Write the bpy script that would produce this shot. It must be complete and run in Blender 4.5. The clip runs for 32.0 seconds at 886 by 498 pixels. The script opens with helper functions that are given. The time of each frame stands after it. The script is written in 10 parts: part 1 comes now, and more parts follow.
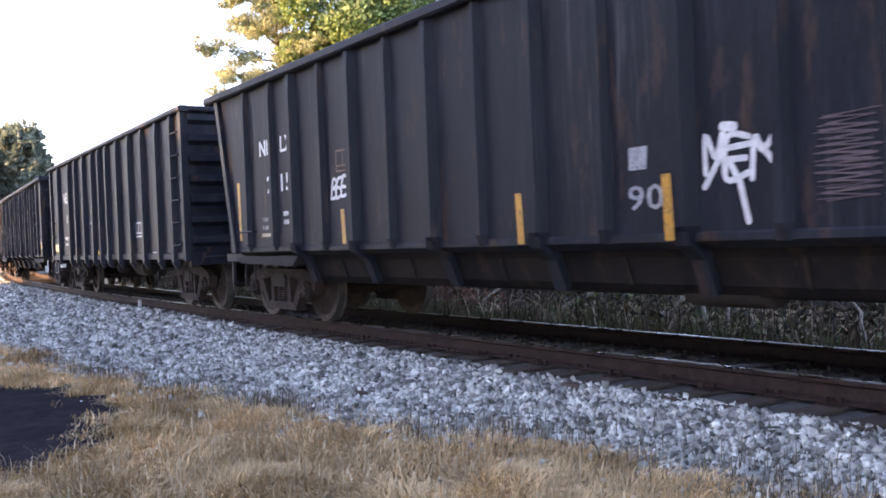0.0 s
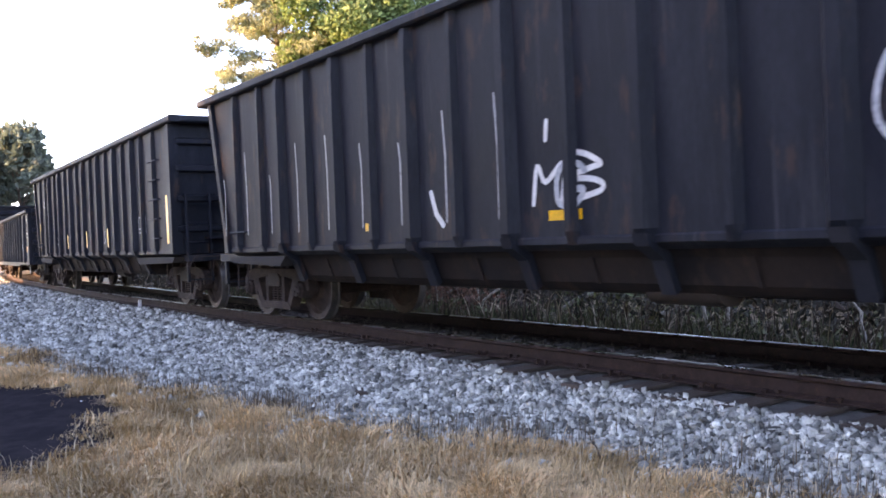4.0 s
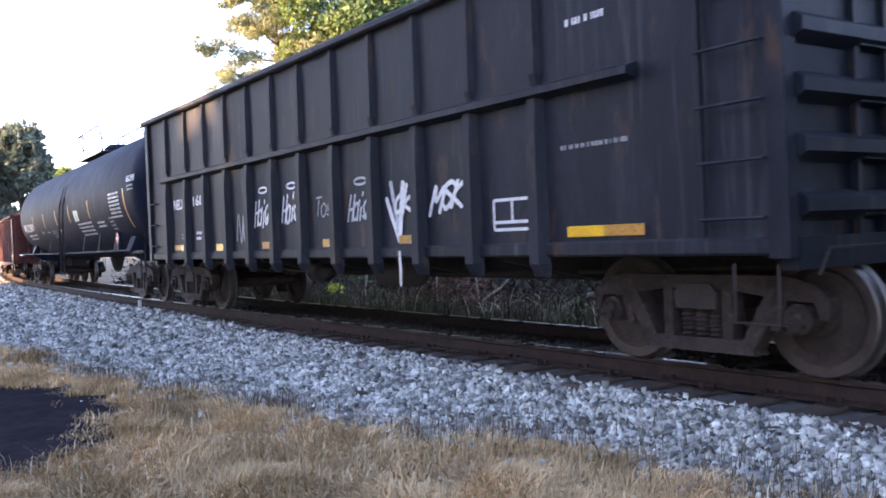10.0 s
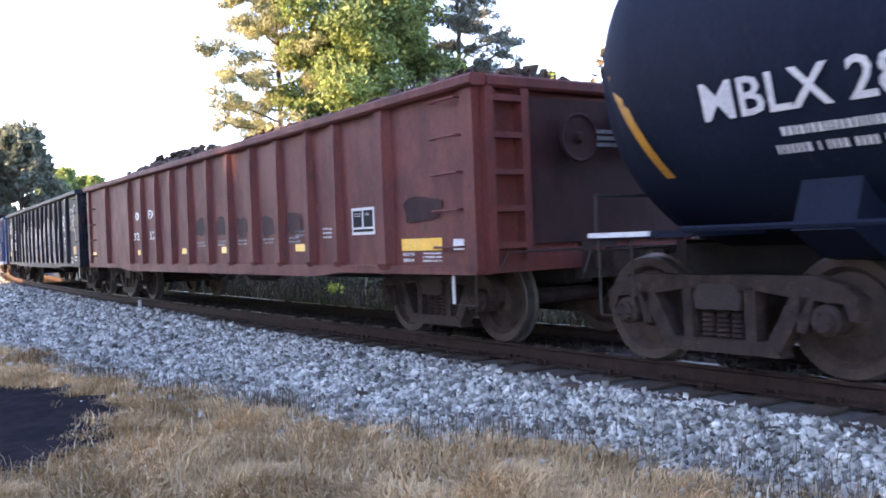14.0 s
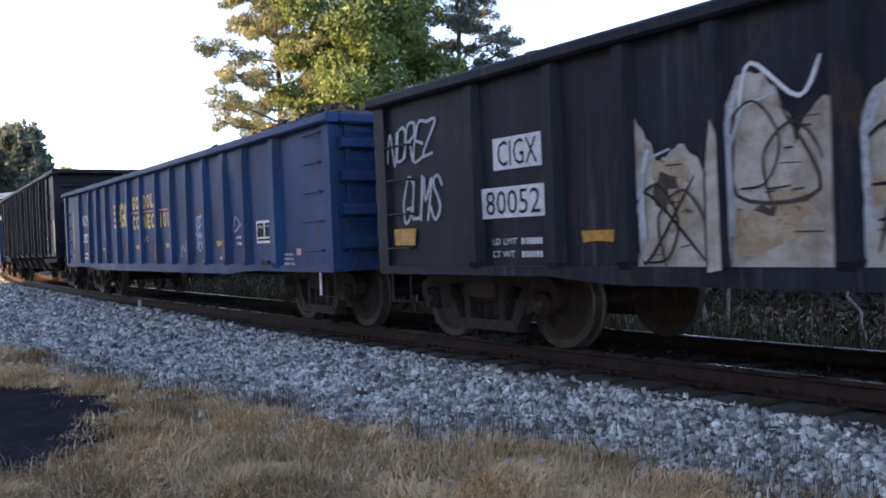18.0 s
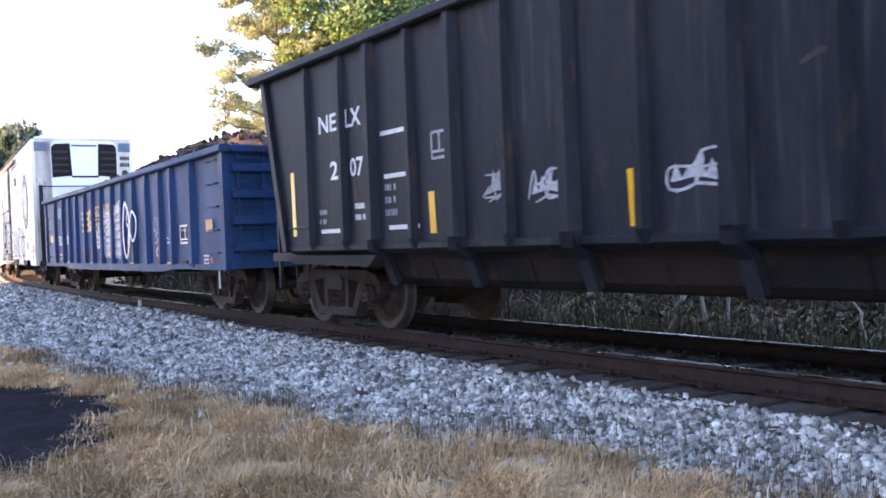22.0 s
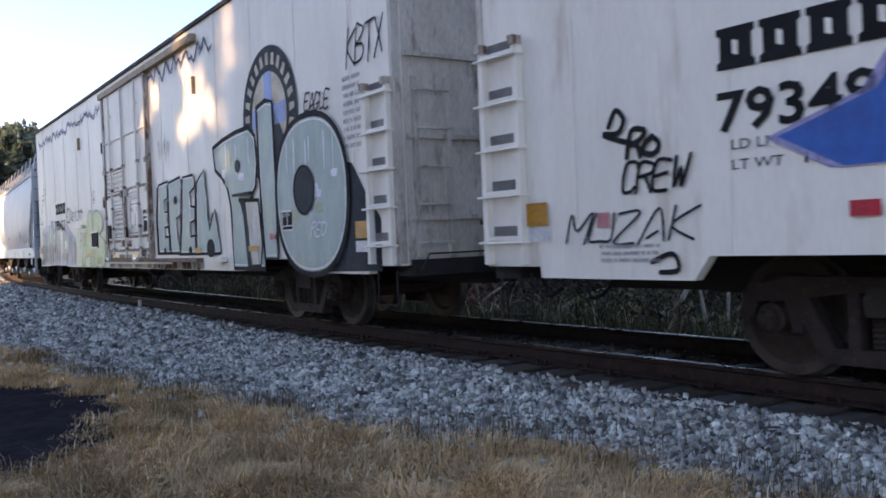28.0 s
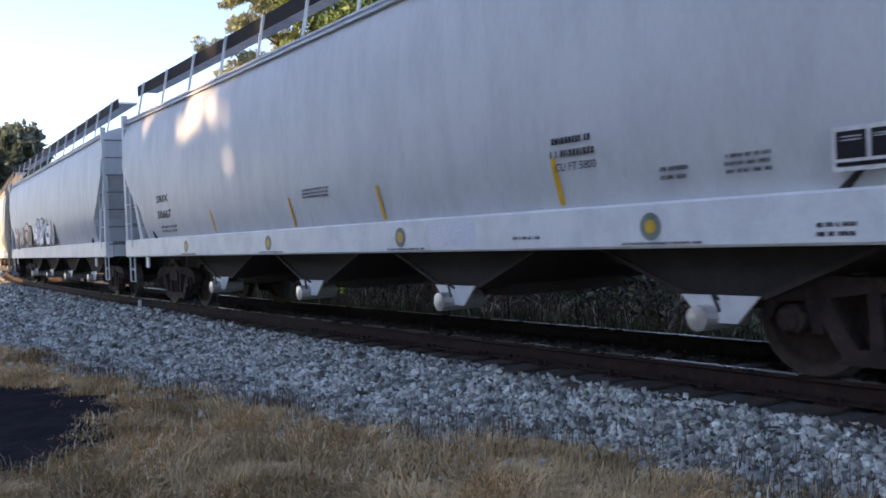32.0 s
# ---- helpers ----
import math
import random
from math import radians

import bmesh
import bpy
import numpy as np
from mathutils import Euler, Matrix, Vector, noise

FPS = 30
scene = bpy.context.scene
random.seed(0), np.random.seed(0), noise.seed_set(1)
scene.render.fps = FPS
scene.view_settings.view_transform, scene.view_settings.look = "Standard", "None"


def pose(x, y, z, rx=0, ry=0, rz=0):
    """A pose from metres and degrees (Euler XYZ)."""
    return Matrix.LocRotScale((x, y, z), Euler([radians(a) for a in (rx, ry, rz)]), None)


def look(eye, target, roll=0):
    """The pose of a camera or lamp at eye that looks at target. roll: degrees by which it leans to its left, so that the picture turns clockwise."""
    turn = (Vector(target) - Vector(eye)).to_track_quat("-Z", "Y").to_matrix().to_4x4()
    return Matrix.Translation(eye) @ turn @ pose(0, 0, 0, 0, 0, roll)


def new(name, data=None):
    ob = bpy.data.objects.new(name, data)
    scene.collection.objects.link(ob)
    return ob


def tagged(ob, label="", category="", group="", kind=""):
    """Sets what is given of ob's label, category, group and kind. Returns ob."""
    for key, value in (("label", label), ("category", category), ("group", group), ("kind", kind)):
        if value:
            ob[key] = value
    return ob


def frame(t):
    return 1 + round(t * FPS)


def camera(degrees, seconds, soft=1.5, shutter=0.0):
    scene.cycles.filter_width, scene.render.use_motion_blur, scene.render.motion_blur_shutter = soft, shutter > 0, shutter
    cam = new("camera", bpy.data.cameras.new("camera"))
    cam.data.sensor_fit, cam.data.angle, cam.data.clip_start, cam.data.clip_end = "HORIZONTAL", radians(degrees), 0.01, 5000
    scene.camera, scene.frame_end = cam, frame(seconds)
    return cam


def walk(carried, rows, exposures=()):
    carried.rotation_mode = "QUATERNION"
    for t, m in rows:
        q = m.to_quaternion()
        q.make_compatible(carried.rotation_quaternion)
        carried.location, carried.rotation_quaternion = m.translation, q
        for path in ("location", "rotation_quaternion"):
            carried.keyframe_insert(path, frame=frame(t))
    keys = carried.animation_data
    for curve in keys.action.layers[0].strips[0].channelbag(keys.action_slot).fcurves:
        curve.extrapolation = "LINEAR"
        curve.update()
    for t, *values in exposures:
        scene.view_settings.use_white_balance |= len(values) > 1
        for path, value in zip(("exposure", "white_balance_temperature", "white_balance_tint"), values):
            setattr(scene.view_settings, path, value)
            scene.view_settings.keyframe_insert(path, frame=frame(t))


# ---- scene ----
# A freight train rolls past a standing camera beside a gently curved track.
# World: origin under the camera, z = 0 at the rail head, +x the way the train runs, +y across the track.
YAW, PITCH, ROLL = radians(54.359), -0.01337, -2.33
EYE = (0.0, 0.0, 1.155)
AIM = (EYE[0] - math.sin(YAW) * math.cos(PITCH) * 10, EYE[1] + math.cos(YAW) * math.cos(PITCH) * 10, EYE[2] + math.sin(PITCH) * 10)
cam = camera(52.613, 32.0, soft=1.7, shutter=0.12)
walk(cam, [(0, look(EYE, AIM, ROLL)), (32, look(EYE, AIM, ROLL))],
     exposures=[(0, 3.40, 10100, 33), (6.0, 3.40, 9900, 33), (7.0, 3.40, 9300, 31), (8.0, 2.80, 9200, 29), (9.0, 2.85, 9100, 28), (10.0, 3.35, 9100, 31), (14.5, 3.40, 9100, 31), (16.5, 2.50, 9100, 28), (20.0, 2.45, 9100, 27),
                (21.0, 2.95, 9100, 29), (22.0, 3.40, 9100, 31), (23.0, 3.30, 9100, 31), (24.0, 2.60, 9400, 31), (25.5, 2.35, 9600, 31), (27.5, 2.15, 9100, 25), (32, 2.10, 9000, 24)])

# ---- light ----
SUN_TO = Vector((-0.50, -0.83, 0.25)).normalized()
sun_rig = new("sun", bpy.data.lights.new("sun", "SUN"))
sun_rig.data.energy, sun_rig.data.angle, sun_rig.data.color = 3.2, radians(0.6), (1.0, 0.78, 0.52)
sun_rig.matrix_world = look(SUN_TO * 50, (0, 0, 0))
world = bpy.data.worlds.new("sky")
scene.world = world
world.use_nodes = True
sky = world.node_tree.nodes.new("ShaderNodeTexSky")
sky.sky_type, sky.sun_disc = "NISHITA", False
sky.sun_elevation = math.asin(SUN_TO.z)
sky.sun_rotation = math.atan2(SUN_TO.x, SUN_TO.y)
sky.air_density, sky.dust_density, sky.ozone_density = 0.65, 0.2, 3.0
back = world.node_tree.nodes["Background"]
back.inputs["Strength"].default_value = 0.15
world.node_tree.links.new(sky.outputs[0], back.inputs[0])

# ---- materials ----
MATS = {}


def mat(name, base, other=None, rough=0.6, metal=0.0, scale=3.0, fine=40.0, mix=(0.42, 0.62), bump=0.15, stain=None, stain_at=(0.56, 0.68), stretch=1.0, by_object=0.0, by_island=0.0, spec=0.5, far=False, glow_through=0.0, grit=1.0, streak=None):
    """A surface of two tones in large patches, with fine grain, stains and relief. stretch < 1 draws the patches out downwards."""
    if name in MATS:
        return MATS[name]
    m = bpy.data.materials.new(name)
    m.use_nodes = True
    t = m.node_tree
    n, link = t.nodes, t.links.new
    p = n["Principled BSDF"]
    at = n.new("ShaderNodeTexCoord")
    shift = n.new("ShaderNodeMapping")
    shift.inputs["Scale"].default_value = (1, 1, stretch)
    link(at.outputs["Object"], shift.inputs["Vector"])
    if not far:
        info = n.new("ShaderNodeObjectInfo")
        push = n.new("ShaderNodeVectorMath")
        push.operation = "MULTIPLY"
        push.inputs[1].default_value = (37, 11, 5)
        link(info.outputs["Random"], push.inputs[0])
        link(push.outputs[0], shift.inputs["Location"])

    def noisy(size, detail, source=shift):
        k = n.new("ShaderNodeTexNoise")
        k.inputs["Scale"].default_value, k.inputs["Detail"].default_value = size, detail
        k.inputs["Roughness"].default_value = 0.65
        link(source.outputs[0], k.inputs["Vector"])
        return k

    def ramp(source, low, high):
        k = n.new("ShaderNodeMapRange")
        k.inputs["From Min"].default_value, k.inputs["From Max"].default_value = low, high
        link(source, k.inputs["Value"])
        return k.outputs[0]

    def blend(factor, a, b, mode="MIX"):
        k = n.new("ShaderNodeMix")
        k.data_type, k.blend_type = "RGBA", mode
        for socket, value in ((0, factor), (6, a), (7, b)):
            if hasattr(value, "is_output"):
                link(value, k.inputs[socket])
            elif socket == 0:
                k.inputs[0].default_value = value
            else:
                k.inputs[socket].default_value = (*value, 1)
        return k.outputs[2]

    other = other or tuple(c * 0.7 for c in base)
    big, small = noisy(scale, 5), noisy(fine, 3)
    colour = blend(ramp(big.outputs[0], *mix), base, other)
    grain = n.new("ShaderNodeMapRange")
    grain.inputs["From Min"].default_value, grain.inputs["From Max"].default_value = 0.25, 0.75
    grain.inputs["To Min"].default_value, grain.inputs["To Max"].default_value = 1 - 0.22 * grit, 1 + 0.20 * grit
    link(small.outputs[0], grain.inputs["Value"])
    value = grain.outputs[0]
    hue = n.new("ShaderNodeVectorMath")
    hue.operation = "SCALE"
    link(colour, hue.inputs[0])
    link(value, hue.inputs["Scale"])
    colour = hue.outputs[0]
    if stain:
        spot = noisy(scale * 2.3, 8)
        colour = blend(ramp(spot.outputs[0], *stain_at), colour, stain)
    if streak:
        thin_way = n.new("ShaderNodeMapping")
        thin_way.inputs["Scale"].default_value = (7.0, 2.0, 0.32)
        link(at.outputs["Object"], thin_way.inputs["Vector"])
        run = noisy(1.6, 6, thin_way)
        patchy = noisy(0.9, 2)
        both_ways = n.new("ShaderNodeMath")
        both_ways.operation = "MULTIPLY"
        link(ramp(run.outputs[0], 0.54, 0.80), both_ways.inputs[0])
        link(ramp(patchy.outputs[0], 0.42, 0.68), both_ways.inputs[1])
        colour = blend(both_ways.outputs[0], colour, streak)
    for amount, kind, socket in ((by_object, "ShaderNodeObjectInfo", "Random"), (by_island, "ShaderNodeNewGeometry", "Random Per Island")):
        if amount:
            each = n.new(kind)
            swing = n.new("ShaderNodeMapRange")
            swing.inputs["To Min"].default_value, swing.inputs["To Max"].default_value = 1 - amount, 1 + amount
            link(each.outputs[socket], swing.inputs["Value"])
            tint = n.new("ShaderNodeVectorMath")
            tint.operation = "SCALE"
            link(colour, tint.inputs[0])
            link(swing.outputs[0], tint.inputs["Scale"])
            colour = tint.outputs[0]
    link(colour, p.inputs["Base Color"])
    wear = n.new("ShaderNodeMapRange")
    wear.inputs["To Min"].default_value, wear.inputs["To Max"].default_value = max(0.05, rough - 0.18), min(1.0, rough + 0.18)
    link(big.outputs[0], wear.inputs["Value"])
    link(wear.outputs[0], p.inputs["Roughness"])
    p.inputs["Metallic"].default_value = metal
    p.inputs["Specular IOR Level"].default_value = spec
    if bump:
        b = n.new("ShaderNodeBump")
        b.inputs["Strength"].default_value, b.inputs["Distance"].default_value = bump, 0.01
        link(small.outputs[0], b.inputs["Height"])
        link(b.outputs[0], p.inputs["Normal"])
    if glow_through:
        thin = n.new("ShaderNodeBsdfTranslucent")
        both = n.new("ShaderNodeMixShader")
        both.inputs[0].default_value = glow_through
        link(colour, thin.inputs["Color"])
        link(p.outputs[0], both.inputs[1])
        link(thin.outputs[0], both.inputs[2])
        link(both.outputs[0], n["Material Output"].inputs["Surface"])
    MATS[name] = m
    return m


RUST = (0.10, 0.035, 0.015)
black_paint = mat("black car paint", (0.0068, 0.0095, 0.0165), (0.0185, 0.0215, 0.030), 0.6, streak=(0.085, 0.088, 0.095), spec=0.16, scale=1.9, mix=(0.44, 0.66), stain=(0.062, 0.034, 0.024), stain_at=(0.57, 0.72), stretch=0.28)
belly_dirt = mat("mud-browned black paint", (0.024, 0.018, 0.017), (0.013, 0.012, 0.014), 0.8, spec=0.08, scale=1.5, stain=(0.06, 0.04, 0.03), stain_at=(0.55, 0.75), stretch=0.5)
slate_paint = mat("faded slate car paint", (0.0105, 0.0140, 0.0225), (0.0185, 0.0215, 0.030), 0.6, streak=(0.10, 0.10, 0.105), spec=0.15, stain=(0.075, 0.055, 0.045), stain_at=(0.61, 0.75), stretch=0.4)
tank_paint = mat("gloss black tank paint", (0.0075, 0.0125, 0.026), (0.010, 0.0155, 0.030), 0.6, spec=0.06, bump=0.05, stain=(0.035, 0.030, 0.028), stain_at=(0.62, 0.8), stretch=0.5)
red_paint = mat("oxide red car paint", (0.15, 0.034, 0.030), (0.10, 0.028, 0.027), 0.65, spec=0.25, stain=(0.05, 0.028, 0.026), stain_at=(0.58, 0.72), stretch=0.5)
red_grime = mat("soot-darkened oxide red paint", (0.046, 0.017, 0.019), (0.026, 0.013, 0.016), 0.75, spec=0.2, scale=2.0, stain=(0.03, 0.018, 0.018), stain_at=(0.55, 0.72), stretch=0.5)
blue_paint = mat("faded blue car paint", (0.008, 0.052, 0.145), (0.012, 0.046, 0.105), 0.6, spec=0.13, scale=1.5, mix=(0.40, 0.66), stain=(0.050, 0.036, 0.032), stain_at=(0.56, 0.70), stretch=0.4)
white_paint = mat("white car paint", (0.83, 0.775, 0.70), (0.75, 0.695, 0.62), 0.5, scale=1.0, grit=0.25, bump=0.05, spec=0.25, stain=(0.52, 0.43, 0.34), stain_at=(0.60, 0.80), stretch=0.2)
grey_paint = mat("pale grey hopper paint", (0.51, 0.54, 0.565), (0.455, 0.485, 0.51), 0.5, grit=0.3, spec=0.25, bump=0.04, stain=(0.36, 0.36, 0.36), stain_at=(0.62, 0.85), stretch=0.3)
sill_paint = mat("white sill paint", (0.62, 0.65, 0.67), (0.54, 0.57, 0.60), 0.45, grit=0.3, spec=0.25, bump=0.04, stain=(0.35, 0.34, 0.33), stain_at=(0.68, 0.85))
tan_paint = mat("tan hopper paint", (0.50, 0.44, 0.34), (0.44, 0.38, 0.30), 0.45, bump=0.04)
rust_white = mat("rust-streaked white paint", (0.52, 0.46, 0.41), (0.36, 0.28, 0.22), 0.6, scale=3, bump=0.1, stain=(0.13, 0.048, 0.025), stain_at=(0.43, 0.56), stretch=0.3)
grimy_white = mat("grimy white end paint", (0.58, 0.53, 0.48), (0.42, 0.37, 0.33), 0.6, scale=2, bump=0.08, stain=(0.11, 0.06, 0.04), stain_at=(0.55, 0.7), stretch=0.3)
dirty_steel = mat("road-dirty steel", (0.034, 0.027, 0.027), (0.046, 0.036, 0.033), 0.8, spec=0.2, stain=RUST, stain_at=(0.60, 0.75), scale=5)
cast_steel = mat("rust-brown cast steel", (0.044, 0.030, 0.028), (0.026, 0.019, 0.019), 0.85, spec=0.15, stain=(0.075, 0.052, 0.040), scale=6)
wheel_steel = mat("brown wheel steel", (0.060, 0.040, 0.035), (0.036, 0.026, 0.024), 0.7, scale=7, spec=0.25)
tread_steel = mat("worn bright steel", (0.42, 0.41, 0.40), (0.30, 0.29, 0.28), 0.28, metal=1.0, bump=0.03)
worn_tread = mat("dull worn wheel tread", (0.17, 0.155, 0.145), (0.10, 0.09, 0.085), 0.5, metal=0.8, bump=0.03)
rail_side = mat("rust-brown rail steel", (0.036, 0.022, 0.020), (0.026, 0.016, 0.015), 0.9, spec=0.12, scale=8, stain=(0.055, 0.03, 0.022))
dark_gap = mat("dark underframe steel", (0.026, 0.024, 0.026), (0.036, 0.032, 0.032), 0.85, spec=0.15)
yellow_mark = mat("yellow reflective tape", (0.80, 0.40, 0.012), (0.72, 0.34, 0.012), 0.35, bump=0.0, scale=4)
ochre_mark = mat("dirty ochre reflective tape", (0.50, 0.21, 0.018), (0.40, 0.17, 0.02), 0.5, bump=0.0, scale=9, stain=(0.10, 0.06, 0.03))
white_mark = mat("white stencil paint", (0.62, 0.62, 0.62), (0.50, 0.50, 0.51), 0.5, bump=0.0, scale=9)
dim_mark = mat("worn white stencil paint", (0.30, 0.31, 0.33), (0.20, 0.21, 0.23), 0.6, bump=0.0, scale=14, stain=(0.06, 0.06, 0.07))
black_mark = mat("black stencil paint", (0.018, 0.018, 0.021), None, 0.75, bump=0.0, spec=0.12)
red_mark = mat("red tag", (0.62, 0.03, 0.05), None, 0.5, bump=0.0)
pink_mark = mat("faded pink tag", (0.60, 0.22, 0.24), None, 0.5, bump=0.0)
gold_mark = mat("yellow stencil paint", (0.62, 0.36, 0.02), (0.50, 0.29, 0.03), 0.5, bump=0.0, scale=6, stain=(0.10, 0.09, 0.08), stain_at=(0.64, 0.72))
teal_spray = mat("grey-teal spray paint", (0.18, 0.29, 0.29), (0.28, 0.38, 0.375), 0.5, grit=0.4, bump=0.0, scale=2.2, stain=(0.28, 0.34, 0.25), stretch=0.5)
green_spray = mat("apple green spray paint", (0.30, 0.42, 0.13), (0.48, 0.55, 0.36), 0.5, bump=0.0, scale=2.2, stain=(0.55, 0.57, 0.50))
sky_spray = mat("pale blue spray paint", (0.52, 0.56, 0.66), (0.60, 0.62, 0.68), 0.5, bump=0.0, scale=1.5)
cobalt_spray = mat("cobalt blue spray paint", (0.004, 0.115, 0.42), (0.006, 0.085, 0.33), 0.45, grit=0.4, bump=0.0, scale=3)
lilac_spray = mat("lilac spray paint", (0.38, 0.36, 0.62), None, 0.5, bump=0.0)
bone_spray = mat("bone white spray paint", (0.40, 0.365, 0.32), (0.25, 0.20, 0.155), 0.6, bump=0.0, scale=2.4, grit=0.5, stain=(0.13, 0.075, 0.05), stain_at=(0.53, 0.78))
flake_dark = mat("flaked dark rust", (0.055, 0.030, 0.022), (0.030, 0.022, 0.020), 0.8, bump=0.0, scale=9)
rusty_spray = mat("rust-blistered tan spray paint", (0.30, 0.20, 0.12), (0.36, 0.28, 0.20), 0.7, bump=0.1, scale=6, stain=(0.10, 0.035, 0.015))
coral_spray = mat("faint coral spray paint", (0.62, 0.47, 0.42), (0.68, 0.58, 0.54), 0.5, bump=0.0, scale=5)
chalk_spray = mat("worn white spray paint", (0.40, 0.42, 0.45), (0.26, 0.28, 0.31), 0.6, bump=0.0, scale=16)
cyan_spray = mat("light cyan spray paint", (0.22, 0.45, 0.60), (0.16, 0.34, 0.50), 0.6, bump=0.0, scale=16)
navy_mark = mat("dark slate emblem paint", (0.030, 0.043, 0.052), (0.022, 0.032, 0.040), 0.7, bump=0.0, spec=0.12)
tan_mark = mat("tan emblem paint", (0.42, 0.34, 0.24), None, 0.5, bump=0.0)
decal_pale = mat("pale green placard", (0.42, 0.50, 0.42), (0.36, 0.43, 0.38), 0.5, bump=0.0)
scrap = mat("heaped brown scrap", (0.050, 0.036, 0.030), (0.10, 0.055, 0.035), 0.9, scale=9, by_island=0.5)
fan_steel = mat("smooth white unit casing", (0.72, 0.74, 0.78), (0.66, 0.68, 0.72), 0.25, bump=0.0)
bright_steel = mat("bright galvanised steel", (0.55, 0.55, 0.54), (0.42, 0.42, 0.42), 0.4, metal=0.7)

# ---- the line of the track and the way of the train ----
TRACK_Y, BEND, EASE, STRAIGHT = 6.8887, 0.0016931, -1.4724e-05, -75.0


def line_table():
    """Points of the centre line every half metre from s = -340 to 80."""
    step, rows = 0.5, {}

    def turn(s):
        s = max(s, STRAIGHT)
        s = min(s, 25.0)
        return BEND * s + EASE * s * s

    for way in (-1, 1):
        x, y, s = 0.0, TRACK_Y, 0.0
        rows[0] = (x, y, turn(0))
        for i in range(1, 720 if way < 0 else 640):
            a = turn(s + way * step / 2)
            x, y, s = x + way * step * math.cos(a), y + way * step * math.sin(a), s + way * step
            rows[way * i] = (x, y, turn(s))
    return rows


LINE = line_table()


def on_line(s):
    """x, y and heading of the centre line at s."""
    i = math.floor(s / 0.5)
    f = s / 0.5 - i
    a, b = LINE[i], LINE[i + 1]
    return tuple(p + (q - p) * f for p, q in zip(a, b))


def beside(s, lat, z):
    """The point lat metres to the camera's side of the centre line."""
    x, y, a = on_line(s)
    return Vector((x + lat * math.sin(a), y - lat * math.cos(a), z))


def gone(t):
    """How far the train has rolled after t seconds."""
    return 7.71707 * t + 8.62557e-3 * t * t - 2.0018e-4 * t ** 3


def rail_pose(s):
    x, y, a = on_line(s)
    return Matrix.Translation((x, y, 0)) @ Matrix.Rotation(a, 4, "Z")


def chord_pose(front, rear, t):
    """The pose of a car whose truck centres lie at front and rear along the train."""
    g = gone(t)
    xa, ya, _ = on_line(front + g)
    xb, yb, _ = on_line(rear + g)
    return Matrix.Translation(((xa + xb) / 2, (ya + yb) / 2, 0)) @ Matrix.Rotation(math.atan2(ya - yb, xa - xb), 4, "Z")

